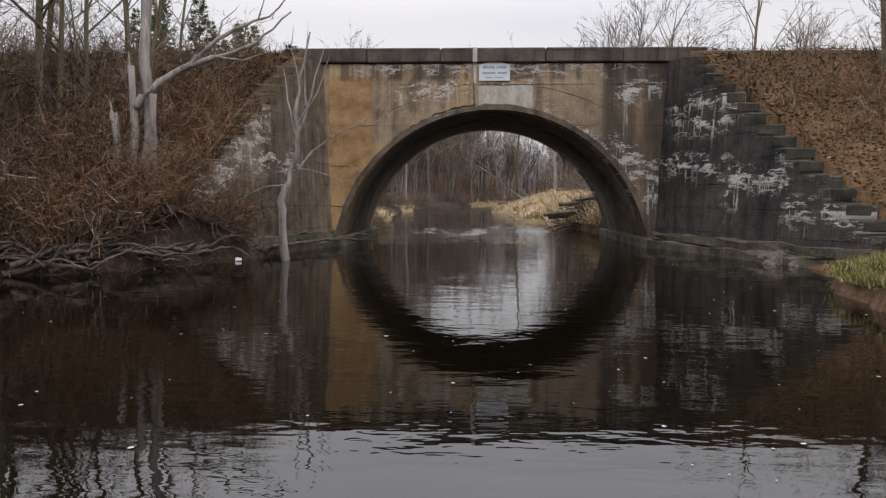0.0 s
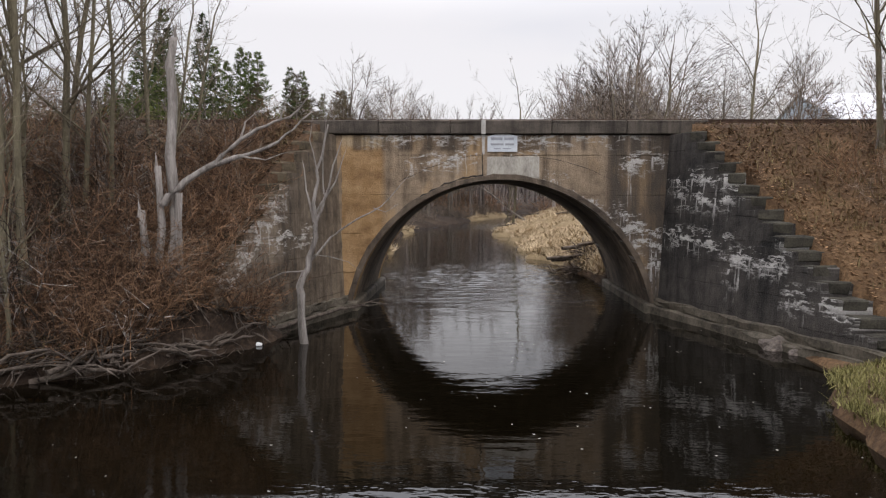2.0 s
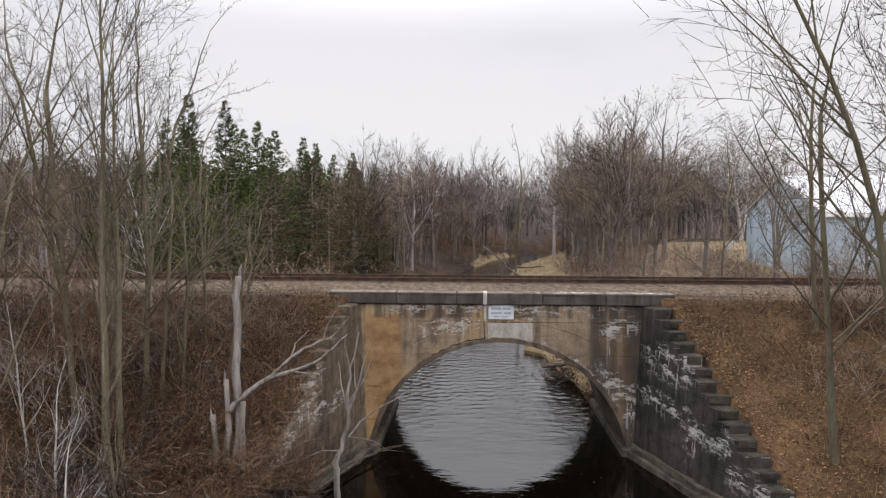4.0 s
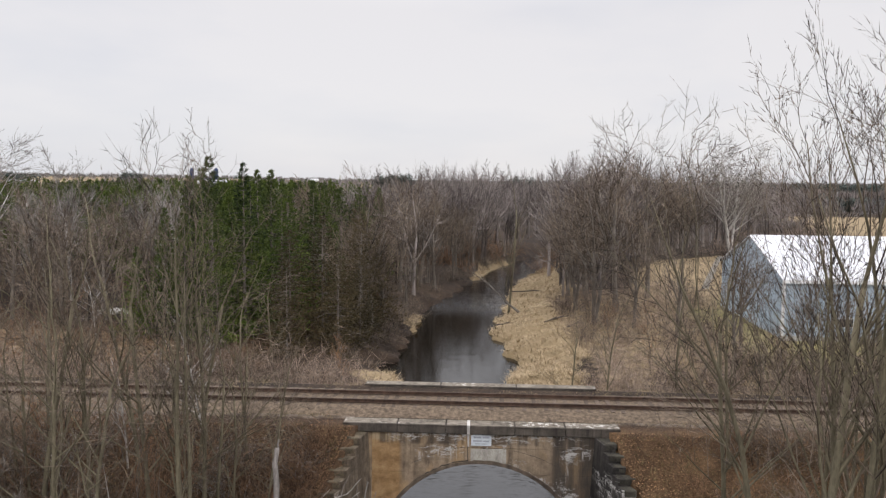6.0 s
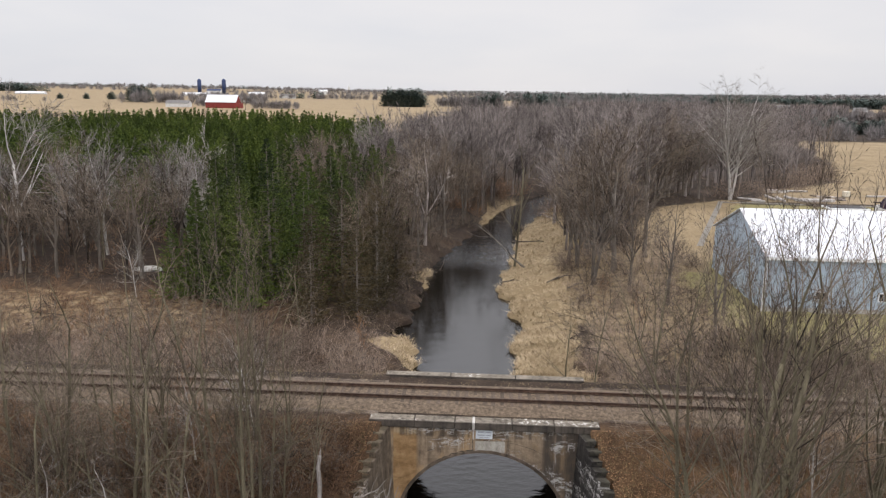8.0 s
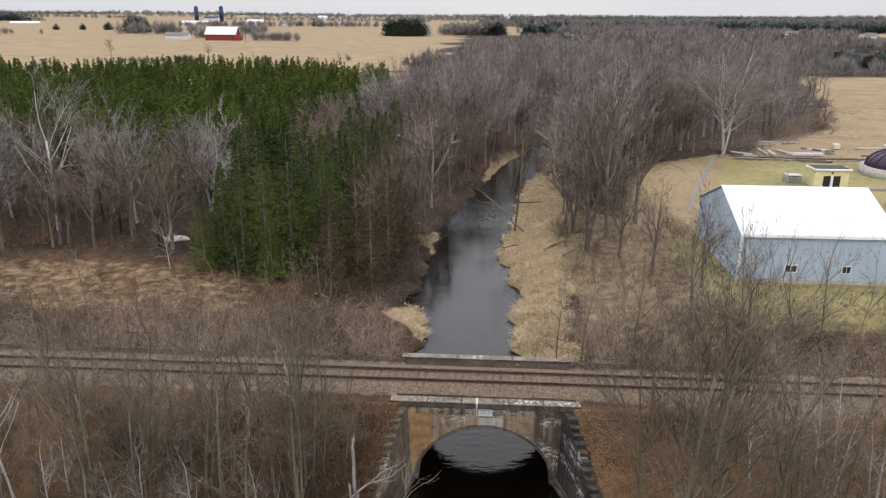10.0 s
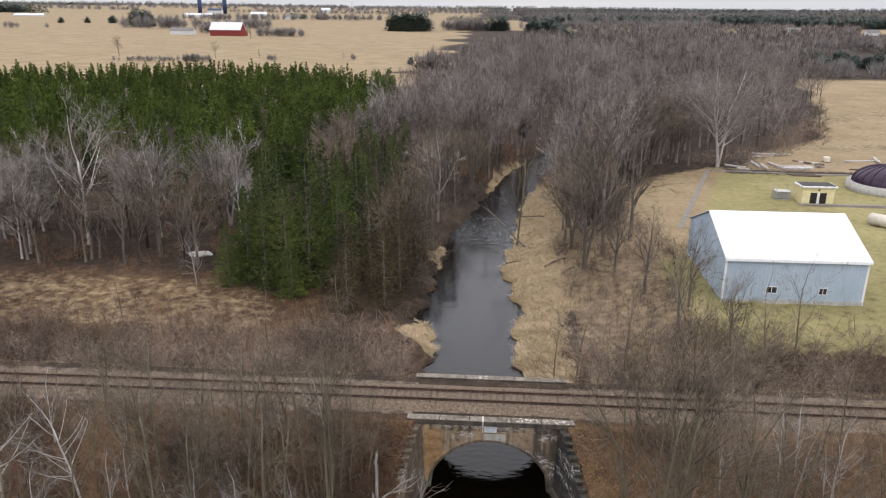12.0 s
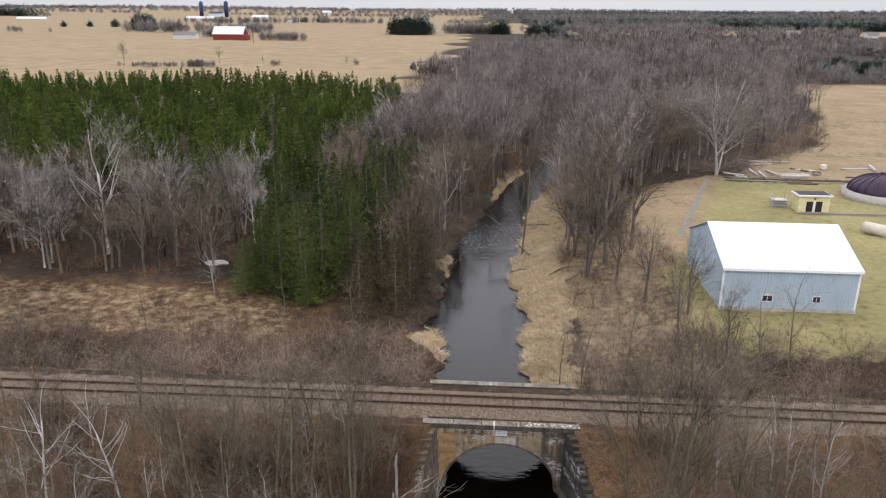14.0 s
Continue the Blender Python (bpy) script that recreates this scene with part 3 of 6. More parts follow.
def grow_conifer(seed, height, width, arms=170, tufts=12, tuft=0.42, base=0.05, fine=True, taper=0.8):
    """A conifer: trunk, and upcurved boughs of uneven length set with small pointed sprays of needles."""
    r = random.Random(seed)
    stem, V, T = Wood(), [], []
    stem.tube([Vector((0, 0, -0.3)), Vector((0, 0, height * 0.5)), Vector((0, 0, height * 0.98))], [height * 0.013, height * 0.008, 0.01], 6)
    lopsided = r.uniform(0, 6.3)
    for i in range(arms):
        f = min(0.995, base + (1 - base) * (i // 8 + 0.5 + r.gauss(0, 0.32)) / (arms / 8))
        w = r.uniform(0, 2 * math.pi)
        o = Vector((math.cos(w), math.sin(w), 0))
        full = min(1.0, (f - base) * 6 + 0.7)
        ln = (width * full * (1 - f) ** taper * (1 + 0.10 * math.cos(w - lopsided))) * r.choice((0.5, 0.75, 0.9, 1.0, 1.25)) + 0.10
        droop, hook = r.uniform(-0.12, 0.12) + 0.30 * f, r.uniform(0.05, 0.30)
        if fine and i % 2 == 0:
            stem.tube([Vector((0, 0, f * height)), Vector((0, 0, f * height)) + o * ln * 0.75 + Vector((0, 0, ln * 0.75 * (droop - 0.2)))], [0.03, 0.012], 3)
        for k in range(tufts):
            u = 1 - (1 - 0.2) * (r.random() ** 1.4)
            p = Vector((0, 0, f * height)) + o * ln * u + Vector((0, 0, ln * (u * (droop - 0.28) + hook * u * u)))
            side = o.cross(Vector((0, 0, 1)))
            p += side * r.gauss(0, 0.13) * ln * u + Vector((0, 0, r.gauss(0, 0.05) * (0.5 + ln)))
            d = (o * r.uniform(0.2, 1.0) + side * r.gauss(0, 0.5) + Vector((0, 0, r.gauss(0.35, 0.35)))).normalized()
            s = d.orthogonal().normalized()
            s.rotate(Matrix.Rotation(r.uniform(0, 6.3), 3, d))
            small = 0.45 + 0.65 * (1 - f) if fine else 0.5 + 0.7 * (1 - f)
            s *= tuft * small * r.uniform(0.16, 0.28)
            tip = p + d * tuft * small * r.uniform(0.7, 1.4)
            n = len(V)
            if fine:
                V += [tuple(p - s), tuple(p + s), tuple(tip), tuple(p + d * tuft * 0.35 + s.cross(d) * 0.9)]
                T += [(n, n + 3, n + 2), (n + 1, n + 2, n + 3)]
            else:
                V += [tuple(p - s * 1.4), tuple(p + s * 1.4), tuple(tip)]
                T += [(n, n + 1, n + 2)]
    return stem, (np.array(V), np.array(T))


def strewn(kinds, spots):
    """Joins copies of (V, T) kinds: spots are rows of kind, x, y, z, turn, scale, and z-scale."""
    VV, TT, n = [], [], 0
    for k, x, y, z, turn, s, sz in spots:
        V, T = kinds[k]
        c, q = math.cos(turn) * s, math.sin(turn) * s
        W = np.empty_like(V)
        W[:, 0], W[:, 1], W[:, 2] = V[:, 0] * c - V[:, 1] * q + x, V[:, 0] * q + V[:, 1] * c + y, V[:, 2] * sz + z
        VV.append(W)
        TT.append(T + n)
        n += len(V)
    return np.concatenate(VV), np.concatenate(TT)


# ---- ground: one sheet from the river to the horizon ----
def smooth(a, b, v):
    u = np.clip((v - a) / (b - a), 0, 1)
    return u * u * (3 - 2 * u)


def river_left(y):
    y = np.asarray(y, float)
    return 0.35 * np.sin(y * 0.9) * smooth(14, 20, y) + 0.3 * np.sin(y * 2.1 + 1) * smooth(14, 20, y) + np.interp(y, [-120, -40, -14, -9.8, -8.8, -7.2, -5.6, -4.4, 0, 7.3, 12, 19, 28, 32, 37, 48, 64, 85, 110, 136, 160, 200],
                     [-34, -26, -15, -9.6, -8.0, -6.9, -6.0, -5.75, -4.7, -4.7, -5.8, -6.6, -6.2, -9.8, -8.0, -7.8, -7.4, -2.9, 1.8, 11, 28, 70])


def river_right(y):
    y = np.asarray(y, float)
    return 0.45 * np.sin(y * 0.7 + 2) * smooth(14, 20, y) + 0.3 * np.sin(y * 1.7) * smooth(14, 20, y) + np.interp(y, [-120, -40, -14, -11, -8, -5.5, 0, 7.3, 12, 19, 28, 34, 51, 65, 90, 117, 130, 150, 170, 210],
                     [16, 12, 4.8, 5.2, 6.6, 6.6, 4.7, 4.7, 4.4, 3.4, 2.5, 4.1, 1.6, 3.6, 6.2, 14, 19, 30, 48, 90])


def lumps(x, y):
    return (np.sin(x * 0.9 + 1.3 * np.sin(y * 0.7)) * np.cos(y * 0.8 + 0.9 * np.sin(x * 0.55)) * 0.6
            + np.sin(x * 2.3 + 2.0 * np.sin(y * 1.7)) * np.cos(y * 2.1 + x * 0.6) * 0.4)


def wing_x(y):
    """Outer line of the wing walls' river faces."""
    return 4.95 + 0.305 * np.clip(-y, 0, 9)


def ground_z(x, y):
    x, y = np.asarray(x, float), np.asarray(y, float)
    off = np.maximum(river_left(y) - x, x - river_right(y))
    plain_z = 1.3 + 0.9 * smooth(10, 60, y) + 1.0 * smooth(60, 300, y) + 3.0 * smooth(250, 800, y)
    plain_z = plain_z + 2.1 * smooth(11, 23, x) * smooth(8, 24, y) * (1 - smooth(110, 170, y))
    hills = 24 * smooth(900, 3200, np.hypot(x, y)) * (0.65 + 0.35 * np.sin(x * 0.0021 + 1.0) * np.cos(y * 0.0013))
    z = plain_z + hills + 0.12 * lumps(x, y)
    z = np.where(off < 6, np.minimum(z, 0.25 + 0.32 * np.clip(off, 0, 6) + 0.10 * lumps(x * 1.5, y * 1.5)), z)
    # railway bank: flat top, steep by the wings, gentler away from them
    steep = np.interp(np.abs(x), [8, 15], [0.69, 0.46])
    bank = np.where(y < 0.5, 5.93 - steep * (-0.4 - y), np.where(y > 6.9, 5.9 - 0.62 * (y - 6.9), 5.93))
    bank = np.minimum(bank, 5.93) + 0.07 * lumps(x, y) * ((y < -0.5) | (y > 7.2))
    bank = np.where(y > 7.3, np.minimum(bank, 0.3 + 0.95 * np.clip(off, 0, 20)), bank)
    z = np.maximum(z, bank)
    # the stream cuts the bank between the wings
    z = np.where((x > 0) & (y > -9.2) & (y < -6) & (x < wing_x(y) + 0.3), np.minimum(z, 0.06 + 0.24 * np.clip(off, 0, 4)), z)
    z = np.where((x < 0) & (y > -9) & (y < 0.3) & (-x < wing_x(y) + 0.5), np.minimum(z, 0.02 + 0.42 * (-4.3 - y) + 0.12 * lumps(x, y)), z)
    gap = np.where((y > -9) & (y < 0.3), (np.abs(x) < wing_x(y) + np.where(x > 0, 0.66, 0.3)) & ((x > 0) & ((y > -6.5) | (x > wing_x(y) + 0.1)) | (y > -4.3)), False) | ((y >= 0.3) & (y < 7.2) & (np.abs(x) < 6.0))
    z = np.where(gap, -1.1, z)
    return np.where(off < 0, np.maximum(-1.1, -0.9 * np.clip(-off, 0, 2) - 0.05), z)


def wood_edge(y):
    """Where the wood gives way to the field beside the yard."""
    return np.interp(y, [42, 57, 81, 95, 107, 120, 158, 240, 600], [16, 19, 25, 31, 47, 60, 86, 120, 212])


def axis(fine0, fine1, step, lo, hi, grow=1.09):
    mids = list(np.arange(fine0, fine1 + 1e-6, step))
    a, s = mids[-1], step
    while a < hi:
        s *= grow
        a += s
        mids.append(min(a, hi))
    a, s = mids[0], step
    while a > lo:
        s *= grow
        a -= s
        mids.insert(0, max(a, lo))
    return np.array(mids)


gx, gy = axis(-13, 13, 0.3, -3000, 3000, 1.055), axis(-13, 44, 0.4, -140, 4300, 1.045)
GX, GY = np.meshgrid(gx, gy)
GZ = ground_z(GX, GY)
nx, ny = len(gx), len(gy)
idx = np.arange(nx * ny).reshape(ny, nx)
a_, b_, c2_, d_ = idx[:-1, :-1].ravel(), idx[:-1, 1:].ravel(), idx[1:, 1:].ravel(), idx[1:, :-1].ravel()
g_me = tri_mesh("ground", np.stack([GX, GY, GZ], -1).reshape(-1, 3), np.concatenate([np.stack([a_, b_, c2_], 1), np.stack([a_, c2_, d_], 1)]), M_GROUND)
g_me.polygons.foreach_set("use_smooth", [True] * len(g_me.polygons))
OFF = np.maximum(river_left(GY) - GX, GX - river_right(GY))
REED_W = np.interp(GY, [12, 18, 30, 45, 67, 100, 125], [3, 5, 6, 11, 11, 6, 3])
MOUND = 0.02 + 2.6 * np.exp(-((GY - 26.5) / 3.0) ** 2) + 1.2 * np.exp(-((GY - 55) / 4.0) ** 2) + 1.0 * np.exp(-((GY - 104) / 8.0) ** 2)
straw = smooth(13, 17, GY) * (1 - smooth(115, 135, GY)) * np.where(GX > 0, 1 - smooth(0.7, 1.15, OFF / REED_W), (1 - smooth(0.8, 2.2, OFF / MOUND)) * (MOUND > 0.3))
straw = np.maximum(straw, 0.42 * smooth(21, 25, GY) * (1 - smooth(37, 43, GY)) * (1 - smooth(-28, -20, GX)))
straw = np.maximum(straw, smooth(232, 246, GY + 0.15 * GX + 5 * np.sin(GX * 0.13)) * (1 - smooth(-50, -22, GX + 12 * np.sin(GY * 0.06) + 8 * np.sin(GY * 0.17 + 1))))
straw = np.maximum(straw, (0.72 + 0.22 * lumps(GX * 0.05, GY * 0.16)) * smooth(-3, 5, GX - wood_edge(GY) + 3 * np.sin(GY * 0.11)) * smooth(101, 106, GY) * (1 - smooth(320, 350, GY)))
straw = np.maximum(straw, smooth(84, 90, GX) * smooth(20, 60, GY) * (1 - smooth(100, 110, GY)))
straw = np.maximum(straw, 0.9 * smooth(900, 1000, GY) * (1 - smooth(1500, 1900, GY)) * (np.sin(GX * 0.004) * np.sin(GY * 0.003) > -0.2))
straw = np.maximum(straw, 0.58 * smooth(8, 11, GX) * (1 - smooth(24, 30, GX)) * smooth(10, 14, GY) * (1 - smooth(56, 75, GY)))
straw = np.maximum(straw, 0.35 * smooth(7.5, 9, GY) * (1 - smooth(11, 14, GY)) * (np.abs(GX) > 8))
straw = np.maximum(straw, 0.84 * smooth(-4, 3, GX - wood_edge(GY)) * (GX < 48) * smooth(40, 50, GY) * (1 - smooth(112, 122, GY)))
lawn = 0.72 * np.where(GY > 46, smooth(0, 4, GX - np.interp(GY, [46, 60, 69, 103], [23, 28.6, 31.8, 44.3])), smooth(18, 24, GX)) * (1 - smooth(80, 95, GX)) * smooth(17, 23, GY) * (1 - smooth(99, 104, GY))
lawn = np.maximum(lawn, 0.25 * smooth(4.0, 5.0, GX) * (1 - smooth(8.5, 10, GX)) * (1 - smooth(-9.5, -8.2, GY)) * smooth(-16, -13, GY))
gravel = smooth(0.3, 0.9, GY) * (1 - smooth(5.7, 6.3, GY)) * 0.6
drive = (np.abs(GY - 76.5) < 1.2) & (GX > 52) & (GX < 90)
gravel = np.maximum(gravel, 0.9 * drive)
gravel = np.maximum(gravel, 0.36 * smooth(46, 52, GX) * (1 - smooth(86, 92, GX)) * smooth(100, 103, GY) * (1 - smooth(118, 122, GY)))
leafy = smooth(-16, -12, GY) * (1 - smooth(0, 2, GY)) * smooth(4, 6, GX) * (1 - smooth(24, 40, GX))
leafy = np.maximum(leafy, 0.75 * smooth(-16, -12, GY) * (1 - smooth(0, 2, GY)))
leafy = np.maximum(leafy, 0.4 * smooth(6, 9, GY) * (1 - smooth(18, 30, GY)))
leafy = np.maximum(leafy, 0.9 * smooth(17, 22, GY) * (1 - smooth(36, 44, GY)) * (1 - smooth(-24, -14, GX)))
leafy = leafy * np.where((GX < 0) & (GY < -4), smooth(0.8, 2.4, OFF), 1)
cover = np.stack([straw, lawn, gravel, leafy], -1).reshape(-1, 4)
g_me.color_attributes.new("cover", "FLOAT_COLOR", "POINT").data.foreach_set("color", cover.ravel().astype(np.float32))
ground = tagged(new("ground", g_me), "brown leaf-littered ground with dry grass, lawn and fields", "ground", kind="structure")

def chop(x, y):
    """Short steep waves where the stream runs quick through the arch and just above it."""
    q = np.random.RandomState(5)
    h = 0 * x
    for _ in range(22):
        k, turn = 2 * math.pi / q.uniform(0.26, 0.8), q.normal(0, 1.1)
        h = h + np.sin(k * (math.sin(turn) * x + math.cos(turn) * y) + q.uniform(0, 6.3) + 1.2 * np.sin(0.9 * x + q.uniform(0, 6)) + 0.8 * np.sin(0.7 * y + q.uniform(0, 6))) / k
    edge = y - 0.9 * np.sin(x * 1.1 + 0.5) - 0.5 * np.sin(x * 2.3)
    return h * np.interp(edge, [0.6, 2.0, 6.5, 9, 14, 22], [0.0, 0.004, 0.009, 0.022, 0.016, 0.0])


w_x = np.concatenate([np.linspace(-60, -8, 14), np.arange(-7, 6.01, 0.11), np.linspace(7, 95, 30)])
w_y = np.concatenate([np.linspace(-140, -20, 30), np.linspace(-18, -0.5, 24), np.arange(-0.4, 22.01, 0.075), np.linspace(23, 215, 60)])
WX, WY = np.meshgrid(w_x, w_y)
idx = np.arange(WX.size).reshape(WX.shape)
a_, b_, c2_, d_ = idx[:-1, :-1].ravel(), idx[:-1, 1:].ravel(), idx[1:, 1:].ravel(), idx[1:, :-1].ravel()
water = tagged(new("water", tri_mesh("water", np.stack([WX, WY, chop(WX, WY)], -1).reshape(-1, 3), np.concatenate([np.stack([a_, b_, c2_], 1), np.stack([a_, c2_, d_], 1)]), M_WATER)),
               "dark peaty river, calm pool below a riffle", "river", kind="structure")
water.data.polygons.foreach_set("use_smooth", [True] * len(water.data.polygons))

# ---- the bridge ----
ZC, RAD, HALF, DEEP = -0.63, 4.85, 5.3, 7.25


def arch_z(x):
    return ZC + math.sqrt(max(RAD * RAD - x * x, 0.0)) if abs(x) < 4.80 else -1.2


bridge = thing("arch_bridge", "weathered stained concrete railway arch bridge over the river", "bridge")


def arch_xs(n=40):
    a0 = math.asin(4.79 / RAD)
    return [RAD * math.sin(a0 * (2 * i / n - 1)) for i in range(n + 1)]


def spandrel(y0, y1, top):
    """The wall over the arch, between its two faces."""
    bm = bmesh.new()
    xs = [-HALF, -4.80] + arch_xs() + [4.80, HALF]
    rows = []
    for x in xs:
        zb = arch_z(x) if abs(x) < 4.795 else -1.2
        rows.append([bm.verts.new((x, y, z)) for y, z in ((y0, zb), (y0, top), (y1, top), (y1, zb))])
    for p, q in zip(rows, rows[1:]):
        for k in range(4):
            bm.faces.new((p[k], q[k], q[(k + 1) % 4], p[(k + 1) % 4]))
    bm.faces.new(rows[0])
    bm.faces.new(rows[-1][::-1])
    bmesh.ops.recalc_face_normals(bm, faces=bm.faces)
    return bm


part("front_wall", spandrel(0.0, 0.7, 5.60), M_FACE, bridge, "tan and brown streaked concrete face")
part("rear_wall", spandrel(DEEP - 0.7, DEEP, 5.60), M_FACE, bridge)

bm = bmesh.new()
rows = []
for x in arch_xs(48):
    r_out = 1.16
    rows.append([bm.verts.new((x, 0.702, arch_z(x))), bm.verts.new((x, DEEP - 0.702, arch_z(x))), bm.verts.new((x * r_out, DEEP - 0.702, (arch_z(x) - ZC) * r_out + ZC)), bm.verts.new((x * r_out, 0.702, (arch_z(x) - ZC) * r_out + ZC))])
for p, q in zip(rows, rows[1:]):
    for k in range(4):
        bm.faces.new((p[k], q[k], q[(k + 1) % 4], p[(k + 1) % 4]))
bmesh.ops.recalc_face_normals(bm, faces=bm.faces)
part("vault", bm, M_VAULT, bridge, "dark damp concrete vault", True)
for sgn in (-1, 1):
    part("abutment", boxed(min(sgn * 4.82, sgn * 6.3), max(sgn * 4.82, sgn * 6.3), 0.702, DEEP - 0.702, -1.2, 5.55), M_VAULT, bridge)
part("deck_fill", boxed(-6.4, 6.4, 0.66, DEEP - 0.66, 5.2, 5.9, 0.05), M_GROUND, bridge, "gravelly fill behind the parapets")


def arch_ring(seed):
    """The proud ring of the arch, its crown broken on one side by a spalled crack."""
    r = random.Random(seed)
    bm = bmesh.new()
    rows = []
    n = 56
    a0 = math.asin(4.79 / RAD)
    for i in range(n + 1):
        a = a0 * (2 * i / n - 1)
        thick = 0.15 + 0.012 * math.sin(i * 1.7) + r.uniform(-0.012, 0.012)
        if -0.55 < a < -0.1:
            thick = 0.12 + r.uniform(-0.02, 0.02)
        rows.append([bm.verts.new((rr * math.sin(a), y, ZC + rr * math.cos(a))) for rr, y in ((RAD - 0.015, -0.045), (RAD + thick, -0.035), (RAD + thick + 0.03, 0.02), (RAD - 0.015, 0.02))])
    for p, q in zip(rows, rows[1:]):
        for k in range(4):
            bm.faces.new((p[k], q[k], q[(k + 1) % 4], p[(k + 1) % 4]))
    bmesh.ops.recalc_face_normals(bm, faces=bm.faces)
    return bm


part("arch_ring", arch_ring(4), M_VAULT, bridge, "dark chipped lip of the arch")


def crack(name, a0, a1, r0, r1, width, seed, mat):
    """A thin raised or sunk line on the face that follows the arch."""
    r = random.Random(seed)
    w = Wood()
    pts = []
    for i in range(15):
        u = i / 14
        a, rr = a0 + (a1 - a0) * u, r0 + (r1 - r0) * u + r.gauss(0, 0.025)
        pts.append(Vector((rr * math.sin(a), -0.002, ZC + rr * math.cos(a))))
    w.tube(pts, [width * r.uniform(0.4, 1.2) for _ in pts], 4)
    return part_of(name, tri_mesh(name, w.V, w.T, mat), bridge)


crack("crack", -0.60, -0.11, 5.72, 5.66, 0.012, 1, M_DARK)
crack("crack", 0.0, 0.66, 5.55, 5.98, 0.012, 2, M_DARK)
crack("crack", -0.55, -0.12, 4.98, 5.02, 0.03, 3, M_DARK)
part("keystone_panel", boxed(-0.45, 1.2, -0.02, 0.05, 4.24, 4.93, 0.01, 0.01, 3), plain("pale_panel", (0.22, 0.20, 0.17), (0.50, 0.47, 0.41), 2.2, 0.9, (1, 1, 0.5)), bridge, "pale limy concrete panel at the crown")
crack("crack", -0.118, -0.105, 4.95, 5.75, 0.022, 6, M_DARK)
part("crown_joint", boxed(-0.61, -0.53, -0.012, 0.05, 5.0, 5.62, 0.0, 0.008, 2), M_LIME, bridge, "white vertical lime streak")


def parapet(name, y0, y1, top, cuts):
    """A heavy cap in cast lengths, each with its joints."""
    for i, (x0, x1) in enumerate(zip(cuts, cuts[1:])):
        cap = part(name, boxed(x0 + 0.008, x1 - 0.008, y0, y1, top - 0.43, top, 0.03, 0.008, i + 1), M_CAP, bridge, "dark stained concrete cap" if i == 0 else "")
        part("cap_top", boxed(x0 + 0.04, x1 - 0.04, y0 + 0.04, y1 - 0.04, top - 0.02, top + 0.006, 0.004, 0.0), M_CAPTOP, cap, "pale lichened top")


CUTS = [-6.45, -3.9, -1.62, -0.56, 1.57, 3.9, 6.42]
parapet("cap_length", -0.12, 0.66, 6.06, CUTS)
parapet("cap_length", DEEP - 0.62, DEEP + 0.12, 6.02, [-6.45, -2.2, 2.0, 6.42])
part("cap_stripe", boxed(-0.64, -0.50, -0.128, 0.664, 5.63, 6.07, 0.006), M_LIME, bridge, "white lime stripe over the cap joint")


